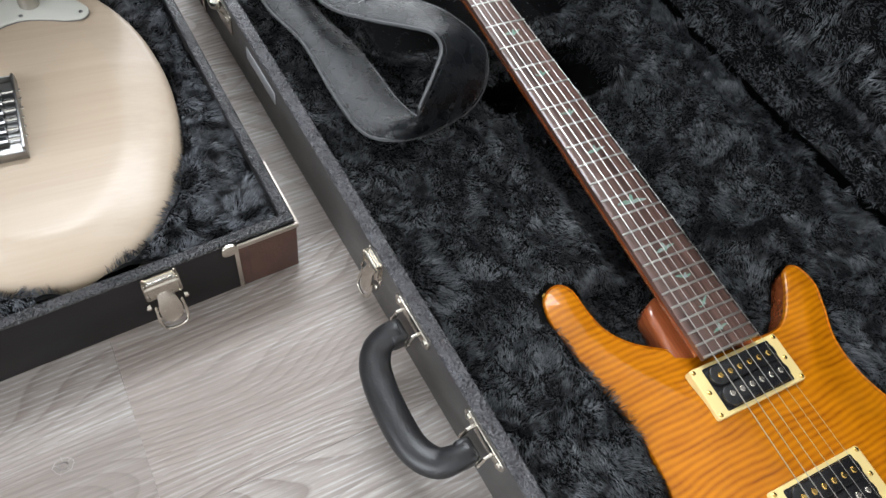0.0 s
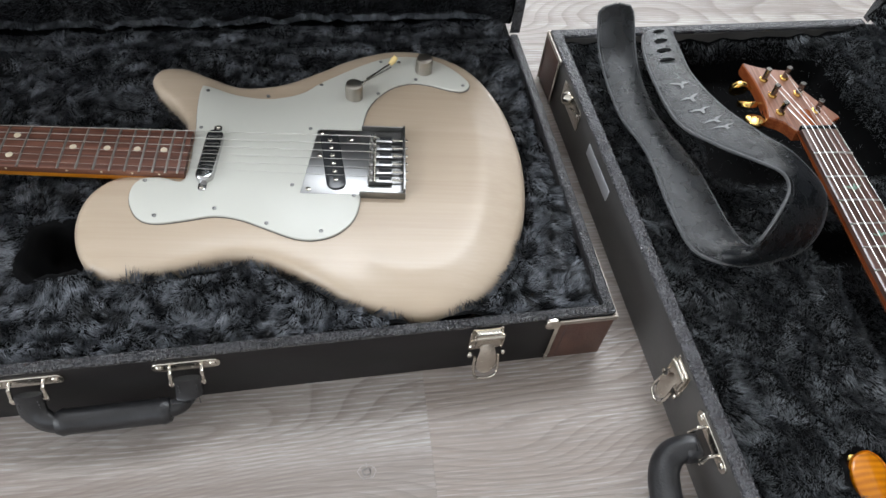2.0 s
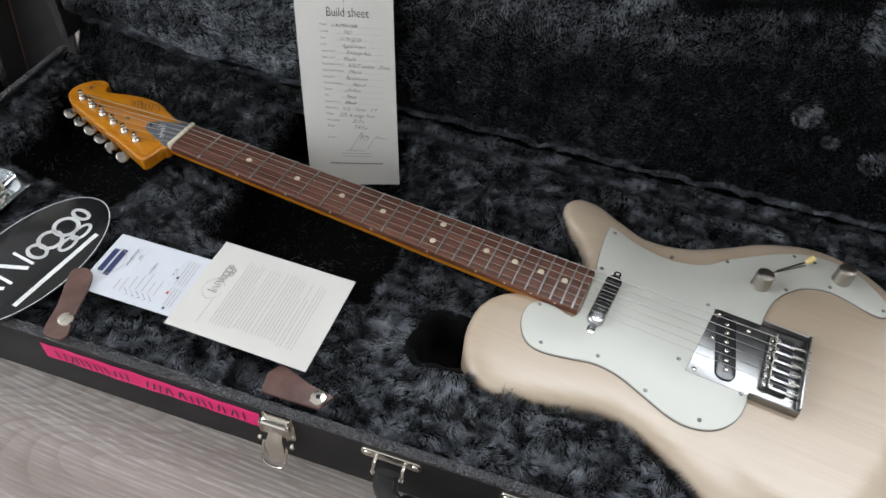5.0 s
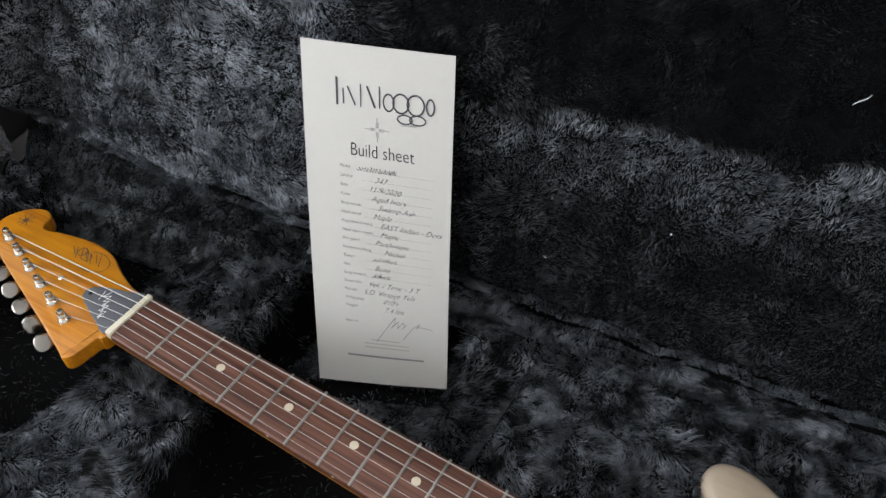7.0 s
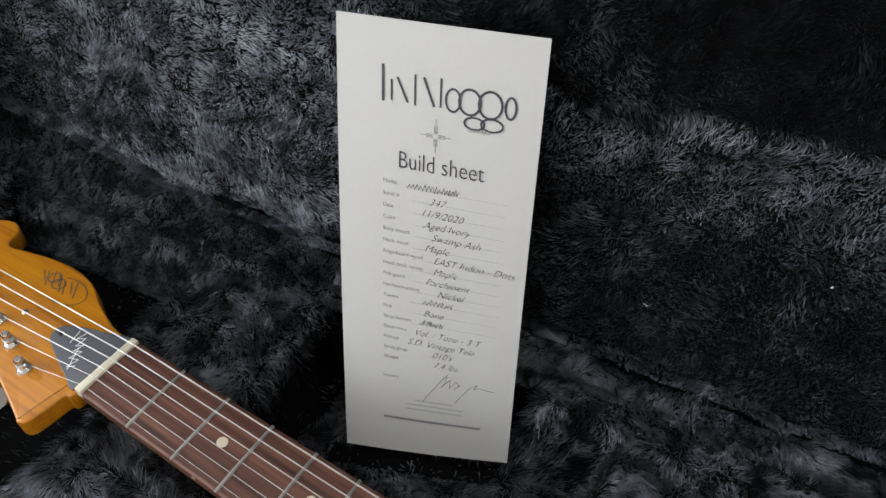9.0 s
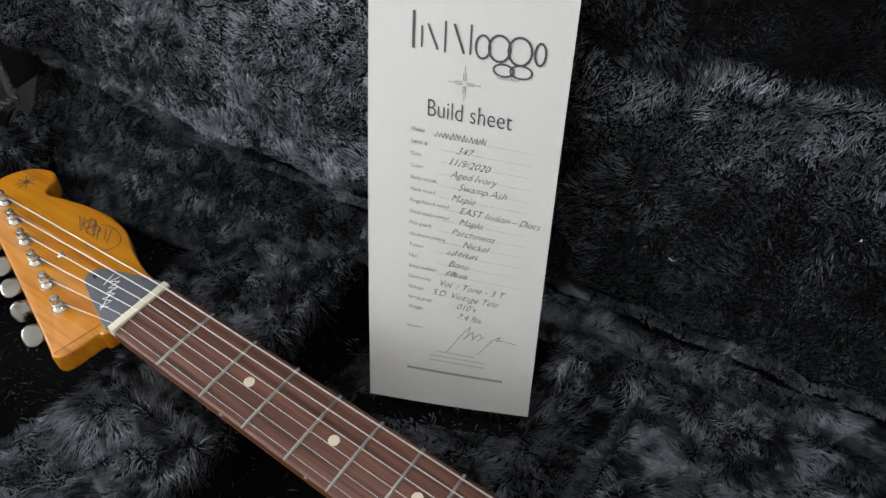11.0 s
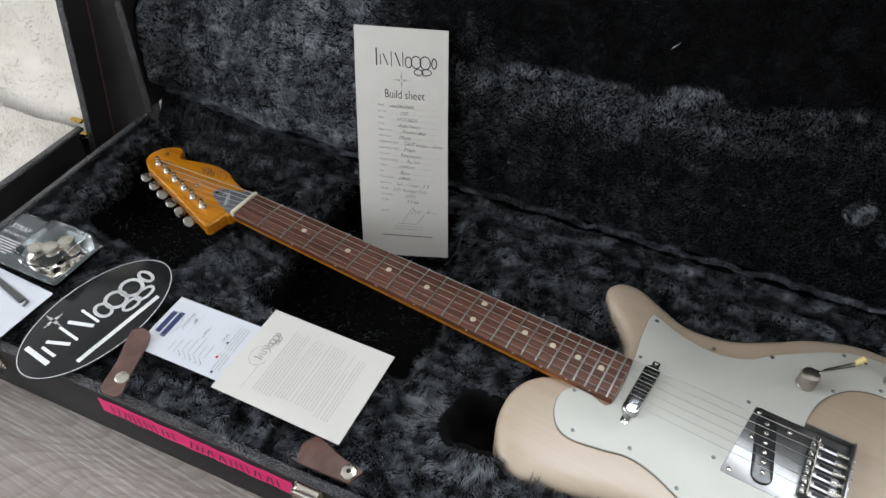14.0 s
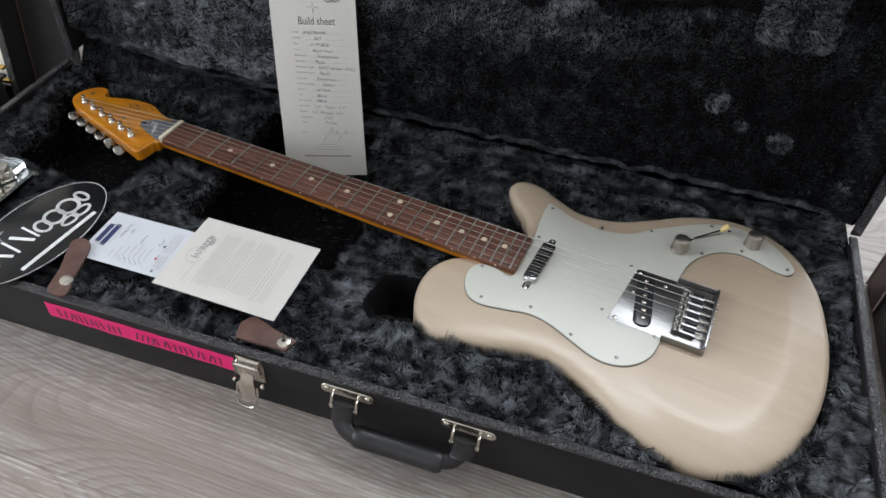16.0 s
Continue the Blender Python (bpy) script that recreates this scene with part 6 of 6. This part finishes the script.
part("foot_print", sheet_curl(strokes(bmesh.new(), [[(0.043 - 0.006 * (k > 0), -0.2315 - 0.0036 * k), (0.068 + 0.007 * (k > 0), -0.2315 - 0.0036 * k)] for k in range(3)], 0.0009)), PALE_INK, sheet, angle=0)
part("foot_print", sheet_curl(strokes(bmesh.new(), [[(0.0215 + 0.0042 * k, -0.2475), (0.0246 + 0.0042 * k, -0.2475)] for k in range(16)], 0.0017)), GREY_INK, sheet, angle=0)
part("label_line", sheet_curl(words([("Signature", 0.0205, -0.2165, 0.0030, 0, 0)])), GREY_INK, sheet, angle=0)


# ---- papers, sticker and small things on the plush ----
def flat_sheet(name, label, category, corners, z, mat, thick=0.0004, sag=0.0015):
    """A sheet over four corners, origin at the first, x along the first edge."""
    a, b, c, d = [Vector((*p, z)) for p in corners]
    e = (b - a)
    w, deg = e.length, math.degrees(math.atan2(e.y, e.x))
    h = ((d - a).length + (c - b).length) / 2
    t = thing(name, label, category, pose(a.x, a.y, z, 0, 0, deg))
    bm = bmesh.new()
    n = 10
    g = [[[bm.verts.new((w * i / n, -h * j / n, s + sag * math.sin(2.6 * i / n + 0.7) * math.cos(2.2 * j / n))) for j in range(n + 1)] for i in range(n + 1)] for s in (0.0, -thick)]
    for i in range(n):
        for j in range(n):
            for q in g:
                bm.faces.new((q[i][j], q[i + 1][j], q[i + 1][j + 1], q[i][j + 1]))
        for j in (0, n):
            bm.faces.new((g[0][i][j], g[0][i + 1][j], g[1][i + 1][j], g[1][i][j]))
            bm.faces.new((g[0][j][i], g[0][j][i + 1], g[1][j][i + 1], g[1][j][i]))
    part("paper", bm, mat, t)

    def bend(b2):
        bmesh.ops.subdivide_edges(b2, edges=[e for e in b2.edges if e.calc_length() > w / 8], cuts=6)
        for v in b2.verts:
            v.co.z += sag * math.sin(2.6 * v.co.x / w + 0.7) * math.cos(2.2 * -v.co.y / h)
        return b2
    return t, w, h, bend


letter, lw, lh, bend = flat_sheet("printed_letter", "cream printed letter lying on the black plush", "paper", ((0.1435, -0.2115), (0.1325, -0.1045), (0.2695, -0.0885), (0.2815, -0.1955)), 0.0850, SHEET)
r10 = random.Random(3)
rows = []
y = -0.0365
for lines, start in ((7, 0.015), (5, 0.018), (1, 0.018), (7, 0.018), (2, 0.015), (3, 0.015)):
    for k in range(lines):
        x, end = start, lw * 0.87 - (0.030 * r10.random() if k == lines - 1 else 0.006 * r10.random())
        while x < end:
            word = min(r10.uniform(0.0014, 0.0056), end - x)
            rows.append([(x, y), (x + word, y)])
            x += word + 0.0011
        y -= 0.00305
    y -= 0.0014
part("small_print", bend(strokes(bmesh.new(), rows, 0.00065)), PALE_INK, letter, "grey lines of small print", angle=0)
part("letterhead_mark", bend(logo_rows(0.047, -0.0245, 0.034, 0.0085, 0.0007)), GREY_INK, letter, angle=0)
part("letterhead_swirl", bend(strokes(bmesh.new(), [arc(0.050, -0.0200, 0.0120, 0.0095, -60, 260), [(0.012, -0.0255), (0.040, -0.0262)]], 0.0003)), GREY_INK, letter, angle=0)

check, cw, ch, bend = flat_sheet("checklist_card", "white handwritten check card tucked beside the letter", "card", ((0.0459, -0.2147), (0.0365, -0.1423), (0.1390, -0.1290), (0.1484, -0.2014)), 0.0832, CARD, sag=0.001)
bars = []
for k, (x0, x1) in enumerate(((0.026, 0.0495), (0.023, 0.0525))):
    y = -0.0078 - 0.0078 * k
    x = x0
    while x < x1 - 0.001:
        bars.append([(x, y), (x + 0.0034, y)])
        x += 0.0045
part("stamp_mark", bend(strokes(bmesh.new(), bars, 0.0058)), BLUE_INK, check, "dark blue stamped mark", angle=0)
part("stamp_ring", bend(strokes(bmesh.new(), [arc(0.038, -0.0118, 0.0160, 0.0115, 0, 360, 28)], 0.0005)), PALE_INK, check, angle=0)
scr = []
for (x, y, n, st) in ((0.038, -0.0275, 18, 0.0016), (0.048, -0.0345, 7, 0.0014), (0.036, -0.0530, 12, 0.0018), (0.041, -0.0740, 8, 0.0020)):
    row = []
    for q in range(n):
        row.append((x, y + (0.0018 if q % 2 else -0.0014) * r10.uniform(0.4, 1.2)))
        x += st * r10.uniform(0.5, 1.1)
    scr.append(row)
for k in range(5):
    scr.append([(0.0075, -0.0450 - 0.0062 * k), (0.0090, -0.0472 - 0.0062 * k), (0.0145, -0.0405 - 0.0062 * k)])
for row in scr:
    part("pen_note", bend(strokes(bmesh.new(), [row], 0.0003)), PEN, check, angle=0)
part("form_lines", bend(strokes(bmesh.new(), [[(0.010, -0.0320 - 0.0060 * k), (0.022 + 0.004 * (k % 2), -0.0320 - 0.0060 * k)] for k in range(2)] + [[(0.016, -0.0450 - 0.0062 * k), (0.030 + 0.004 * (k % 3), -0.0450 - 0.0062 * k)] for k in range(5)] +
                              [[(0.009 + 0.012 * (k == 0), -0.0810 - 0.0032 * k), (0.030, -0.0810 - 0.0032 * k)] for k in range(4)] + [[(0.034, -0.0810 - 0.0032 * k), (0.064, -0.0810 - 0.0032 * k)] for k in range(4)], 0.0007)), PALE_INK, check, angle=0)
part("ruled_line", bend(strokes(bmesh.new(), [[(0.036, -0.0300 - 0.0065 * k), (0.064, -0.0300 - 0.0065 * k)] for k in range(2)] + [[(0.030, -0.0765), (0.064, -0.0765)]], 0.0002)), PALE_INK, check, angle=0)
part("red_seal", bend(strokes(bmesh.new(), [[(0.0225, -0.0800), (0.0240, -0.0800)]], 0.0022)), material("red_print", (0.5, 0.03, 0.03), 0.5), check, angle=0)
part("blue_seal", bend(strokes(bmesh.new(), [[(0.0410, -0.0795), (0.0425, -0.0795)], [(0.0055, -0.0860), (0.0070, -0.0860)]], 0.0022)), BLUE_INK, check, angle=0)

# oval vinyl sticker
STICK = pose(-0.0150, -0.2065, 0.0850, 0, -2.0, 87)
sticker = thing("oval_sticker", "glossy black oval sticker with white lettering shapes and rim", "sticker", STICK)
part("vinyl", new_slab([(0.0880 * math.cos(a), 0.0495 * math.sin(a)) for a in np.linspace(0, 2 * math.pi, 65)[:-1]], -0.0005, 0.0, 0.0002), BLACK_VINYL, sticker)
bm = bmesh.new()
strokes(bm, [[(0.0868 * math.cos(a), 0.0483 * math.sin(a)) for a in np.linspace(0, 2 * math.pi, 97)]], 0.0007, 0.0003)
part("rim_line", bm, WHITE_VINYL, sticker, angle=0)
part("white_mark", logo_rows(-0.0660, -0.0085, 0.1320, 0.0310, 0.0033), WHITE_VINYL, sticker, "large white interlaced mark", angle=0)
part("white_print", strokes(bmesh.new(), [[(-0.047 + 0.0058 * k, -0.0310), (-0.0428 + 0.0058 * k, -0.0310)] for k in range(17)], 0.0048), WHITE_VINYL, sticker, angle=0)
star = []
for a in range(4):
    c, s = math.cos(a * math.pi / 2), math.sin(a * math.pi / 2)
    for off, ln in ((-0.0012, 0.0065), (0.0, 0.0110), (0.0012, 0.0065)):
        star.append([(-0.030 + 0.002 * c - off * s, 0.0310 + 0.002 * s + off * c), (-0.030 + ln * c - off * s, 0.0310 + ln * s + off * c)])
part("white_star", strokes(bmesh.new(), star, 0.0006), WHITE_VINYL, sticker, angle=0)


def leather_tab(name, label, outline, snap, z, turn_up=0.0):
    """Brown leather strap end with a domed press stud."""
    t = thing(name, label, "leather tab", pose(snap[0], snap[1], z))
    p = ccw(spline(np.array(outline) - np.array(snap), 5)) if turn_up else ccw(np.array(outline) - np.array(snap))
    bm = new_slab(p, -0.0016, 0.0012, 0.0008)
    for v in bm.verts:
        v.co.z += turn_up * (v.co.x ** 2 + v.co.y ** 2)
    part("leather", bm, BROWN_LEATHER, t)
    s = part("press_stud", new_lathe([(0.0076, 0.0010), (0.0076, 0.0020), (0.0066, 0.0034), (0.0036, 0.0042)], EYE3, 20), NICKEL, t, "nickel press stud")
    return t, s


leather_tab("leather_tab", "dark brown leather tab with nickel stud curling over the case edge", [(0.034, -0.202), (0.044, -0.196), (0.055, -0.203), (0.068, -0.238), (0.079, -0.262), (0.069, -0.268), (0.057, -0.265), (0.047, -0.238), (0.035, -0.212)], (0.0665, -0.2480), 0.0845, 1.5)
t2, s2 = leather_tab("leather_tab", "short dark brown leather tab with an eyelet stud on plush", [(0.259, -0.198), (0.252, -0.212), (0.258, -0.229), (0.280, -0.226), (0.310, -0.2215), (0.3145, -0.2060), (0.290, -0.2045)], (0.3040, -0.2135), 0.0815, 0.0)
part("stud_hole", new_lathe([(0.0022, 0.0041), (0.0022, 0.0046)], EYE3, 10), BLACK_PLASTIC, s2)

# clear blister pack with strap buttons, and a card under it
pack = thing("blister_pack", "clear plastic blister pack with metal strap buttons inside", "package", pose(-0.1435, -0.1755, 0.0840, 0, 0, 6))
part("backing_card", new_slab(oblong(0.118, 0.070, 0.004), 0.0, 0.0006), material("dark_grey_card", (0.10, 0.105, 0.11), 0.4), pack, "dark grey printed card")
part("tray", new_slab(oblong(0.120, 0.072, 0.005), 0.0008, 0.0060, 0.002), CLEAR, pack)
part("bubble", new_slab(moved(oblong(0.056, 0.058, 0.006), 0.028, 0), 0.0062, 0.0260, 0.004), CLEAR, pack, "clear raised bubble")
for x, y, k in ((0.016, -0.012, 0), (0.036, 0.010, 0), (0.028, -0.004, 1)):
    part("strap_button", new_lathe([(0.0085, 0.008), (0.0085, 0.010), (0.005, 0.0115), (0.005, 0.0165), (0.0090, 0.0180), (0.0080, 0.0210), (0.004, 0.0215)], pose(x, y, 0.0, 0, 0, 0), 20), NICKEL, pack)
o = part("print", words([("STRAP", -0.052, 0.010, 0.0095, 0, 0), ("RETAINER SYSTEM", -0.053, 0.001, 0.0050, 0, 0)], 0.0066), WHITE_VINYL, pack, "white printed words", angle=0)
part("print_lines", strokes(bmesh.new(), [[(-0.052, -0.006 - 0.0035 * k), (-0.018 - 0.004 * (k % 2), -0.006 - 0.0035 * k)] for k in range(6)], 0.0012, 0.0066), WHITE_VINYL, pack, angle=0)
tools = thing("tool_card", "white card with a dark hex key lying on it", "card", pose(-0.122, -0.250, 0.0825, 0, 0, 4))
part("card", new_slab(oblong(0.090, 0.074, 0.002), 0, 0.0005), CARD, tools)
key = thing("hex_key", "small dark steel hex key lying on a white card", "tool", pose(-0.118, -0.236, 0.0842, 0, 0, 4))
part("key_arm", tube(bmesh.new(), spline([(-0.040, 0.014, 0), (0.022, 0.004, 0), (0.027, 0.001, 0), (0.028, -0.004, 0)], 4, False).tolist(), 0.0012, 6), SATIN, key)
part("strip", new_slab(moved(oblong(0.062, 0.0060, 0.002), -0.008, 0.006, -12), -0.0006, 0.0012), GREY_EDGE, key, "grey plastic strip")

# ---- leather strap in the amber guitar's case ----
# stations along the strap: left edge and right edge
ST = [((-0.004, 0.032, 0.130), (-0.008, 0.082, 0.130)), ((0.010, 0.034, 0.101), (0.038, 0.078, 0.098)), ((0.045, 0.031, 0.086), (0.073, 0.076, 0.085)), ((0.120, 0.025, 0.084), (0.134, 0.073, 0.084)),
      ((0.180, 0.034, 0.084), (0.207, 0.087, 0.083)), ((0.257, 0.030, 0.082), (0.284, 0.090, 0.083)), ((0.308, 0.037, 0.080), (0.316, 0.094, 0.090)), ((0.331, 0.080, 0.081), (0.331, 0.076, 0.128)),
      ((0.326, 0.141, 0.082), (0.305, 0.102, 0.136)), ((0.303, 0.177, 0.088), (0.280, 0.124, 0.132)), ((0.272, 0.189, 0.104), (0.262, 0.125, 0.133)), ((0.231, 0.170, 0.118), (0.240, 0.112, 0.125)),
      ((0.199, 0.148, 0.119), (0.212, 0.085, 0.120)), ((0.150, 0.129, 0.114), (0.172, 0.061, 0.114)), ((0.094, 0.121, 0.108), (0.099, 0.065, 0.108)), ((0.045, 0.128, 0.103), (0.050, 0.075, 0.103)), ((0.000, 0.136, 0.097), (0.006, 0.092, 0.098))]
rails = spline([np.concatenate([a, b]) for a, b in ST], 8, False)
strap = thing("guitar_strap", "black leather guitar strap with bird prints looped over the plush", "strap", STRAP_M)


def strap_point(s, t, off=0.0):
    """Place on the strap: s along 0..1, t across 0..1, off above its outer face."""
    f = s * (len(rails) - 1)
    k = min(int(f), len(rails) - 2)
    p = rails[k] + (rails[k + 1] - rails[k]) * (f - k)
    e = min(s, 1 - s) / 0.022
    t = 0.5 + (t - 0.5) * (math.sqrt(max(0.0, 1 - (1 - e) ** 2)) * 0.94 + 0.06 if e < 1 else 1.0)
    off = off - 0.004 * (1 - (2 * t - 1) ** 2)
    d = rails[k + 1] - rails[k]
    a, b = Vector(p[:3]), Vector(p[3:])
    n = (Vector(d[:3] + d[3:])).cross(b - a).normalized()
    return a.lerp(b, 0.5 + (t - 0.5) * 0.86) - n * off


bm = bmesh.new()
N, K = len(rails), 6
top = [[bm.verts.new(strap_point(i / (N - 1), 0.02 + 0.96 * j / K, 0.0015)) for j in range(K + 1)] for i in range(N)]
low = [[bm.verts.new(strap_point(i / (N - 1), 0.02 + 0.96 * j / K, -0.0015)) for j in range(K + 1)] for i in range(N)]
for i in range(N - 1):
    for j in range(K):
        bm.faces.new((top[i][j], top[i + 1][j], top[i + 1][j + 1], top[i][j + 1]))
        bm.faces.new((low[i][j], low[i][j + 1], low[i + 1][j + 1], low[i + 1][j]))
part("strap_face", bm, STRAP_LEATHER, strap)
for t in (0.01, 0.99):
    part("strap_edge", tube(bmesh.new(), [strap_point(i / (N - 1), t) for i in range(N)], 0.0018, 6), GREY_EDGE, strap, "grey raw leather edge")
for t in (0.02, 0.98):
    for off in (0.0018, -0.0018):
        bm = bmesh.new()
        for i in range(230):
            s = 0.01 + 0.98 * i / 230
            q = t + (0.05 if t < 0.5 else -0.05)
            tube(bm, [strap_point(s, q, off), strap_point(s + 0.0026, q, off)], 0.00028, 4)
        part("stitching", bm, GREY_EDGE, strap, kind="stuff")


def on_strap(pts, s0, ds, dt, off=-0.0021):
    """Points drawn in a unit square laid onto the strap's upper face."""
    return [strap_point(s0 + ds * y, 0.5 + dt * x, off) for x, y in pts]


BIRD = [(-0.62, 0.10), (-0.20, 0.20), (0.0, 0.08), (0.22, 0.26), (0.64, 0.34), (0.26, 0.02), (0.10, -0.12), (0.12, -0.50), (-0.04, -0.44), (-0.10, -0.10)]
for k, s in enumerate((0.855, 0.833, 0.812, 0.790, 0.774)):
    sg = -1 if k % 2 else 1
    pts = [(x * sg, y) for x, y in BIRD]
    if sg < 0:
        pts = pts[::-1]
    bm = bmesh.new()
    bm.faces.new([bm.verts.new(p) for p in on_strap(pts, s, 0.0135, 0.38)])
    part("bird_print", bm, BIRD_GREY, strap, "silver-grey bird print", angle=0)
for k, s in enumerate((0.905, 0.930, 0.955, 0.980)):
    bm = bmesh.new()
    bm.faces.new([bm.verts.new(p) for p in on_strap([(0.5 * math.cos(a), 0.5 * math.sin(a)) for a in np.linspace(0, 2 * math.pi, 17)[:-1]], s, 0.009, 0.42)])
    part("slot", bm, LINING, strap, "dark stamped slot", angle=0)

# ---- third case, lined in cream, behind the head end ----
CASE_C = CASE_A @ pose(-1.136, 0.000, 0, 0, 0, 0)
case_c = thing("guitar_case", "open black guitar case with bright cream plush lining", "guitar case", CASE_C, "guitar cases")
CU0, CU1, CV0, CV1 = -0.92, 0.0, -0.040, 0.340
case_shell(case_c, CU0, CU1, CV0, CV1, 0.072, 0.010)


def lining_c(u, v):
    return 0.064 + 0.005 * waves(u, v, 26, 91) - 0.008 * ramp(0.06, 0.16, -u) * ramp(0.34, 0.24, v)


field("lining", CU0 + 0.010, CU1 - 0.010, CV0 + 0.010, CV1, 0.008, lining_c, CREAM_BACK, case_c)
pile_on("plush_pile", case_c, lining_c, CU0 + 0.012, CU1 - 0.010, CV0 + 0.012, CV1 + 0.004, 36000, 0.0050, 0.0010, 93, (-0.5, 0.6), CREAM_PILE, "", None, -1, 0.3)
lid_c, LID_C = case_lid(case_c, CU0, CU1, CV1 + 0.005, 0.135, 0.465, 0.010, 8)


def lining_lid_c(u, w):
    return 0.085 + 0.005 * waves(u, w, 22, 95) + 0.040 * ramp(0.11, 0.07, w)


LMC = stood(lining_lid_c, LID_C, 0.128)
o = field("lid_lining", CU0 + 0.010, CU1 - 0.010, 0.030, 0.456, 0.008, lining_lid_c, CREAM_BACK, lid_c)
o.matrix_basis = LMC
o = pile_on("lid_plush_pile", lid_c, lining_lid_c, CU0 + 0.012, CU1 - 0.010, 0.030, 0.454, 36000, 0.0045, 0.0010, 97, (0.3, -0.8), CREAM_PILE, "", None, -1, 0.3)
o.matrix_basis = LMC
for y in (0.035,):
    part("piping", new_box((CU1, y, 0.015), (CU1 + 0.0015, y + 0.0025, 0.44), LID_C, 0.0005, 1), CORNER_LEATHER, lid_c, "thin brown piping")
for z in (0.058, 0.080):
    part("corner_bracket", new_box((-0.016, CV1 - 0.003, z), (0.0025, CV1 + 0.0045, z + 0.004), bevel=0.001), GOLD, case_c, "brass corner bracket")

# ---- green metal stool behind the cases ----
stool = thing("metal_stool", "green painted metal stool standing on the floor", "stool", pose(0.985, 0.60, 0))
TOPC = Vector((0.19, 0.15, 0.46))
feet = [Vector((0, 0, 0.004)), Vector((0.36, -0.07, 0.004)), Vector((0.44, 0.28, 0.004)), Vector((0.07, 0.36, 0.004))]
for f in feet:
    top = f.lerp(Vector((TOPC.x, TOPC.y, 0.46)), 0.42)
    top.z = 0.46
    part("leg", tube(bmesh.new(), [f, f.lerp(top, 0.5), top], 0.0065, 12), GREEN_METAL, stool)
    part("foot_cap", new_lathe([(0.008, 0), (0.0088, 0.006), (0.0075, 0.012)], Matrix.Translation((f.x, f.y, 0.0)), 14), BLACK_PLASTIC, stool)
for a, b in ((0, 1), (1, 2), (2, 3), (3, 0)):
    pa = feet[a].lerp(Vector((feet[a].x * 0.58 + TOPC.x * 0.42, feet[a].y * 0.58 + TOPC.y * 0.42, 0.46)), 0.16)
    pb = feet[b].lerp(Vector((feet[b].x * 0.58 + TOPC.x * 0.42, feet[b].y * 0.58 + TOPC.y * 0.42, 0.46)), 0.16)
    part("rung", tube(bmesh.new(), [pa, pb], 0.0055, 10), GREEN_METAL, stool)
part("seat", new_lathe([(0.150, 0.455), (0.158, 0.460), (0.158, 0.470), (0.150, 0.476), (0.02, 0.474)], pose(TOPC.x, TOPC.y, 0), 36), GREEN_METAL, stool)

# ---- lint on the lid's plush ----
for u, w, length, turn in ((-0.412, 0.240, 0.011, 48), (-0.480, 0.118, 0.002, 70), (-0.880, 0.066, 0.0018, 10), (-0.560, 0.062, 0.003, -20), (-0.300, 0.090, 0.002, 40)):
    m = LM @ pose(u, w, float(lining_lid_a(np.array([u]), np.array([w]))[0]) + 0.0065, 0, 0, turn)
    lint = thing("lint_fibre", "tiny white lint fibre caught on black plush", "lint", CASE_A @ m, "lint")
    part("fibre", tube(bmesh.new(), [(-length / 2, 0, 0), (-length / 6, 0.0006, 0.0003), (length / 5, 0.0002, 0.0005), (length / 2, 0.0010, 0.0002)], [0.0002, 0.0004, 0.00035, 0.0002], 6), CARD, lint)
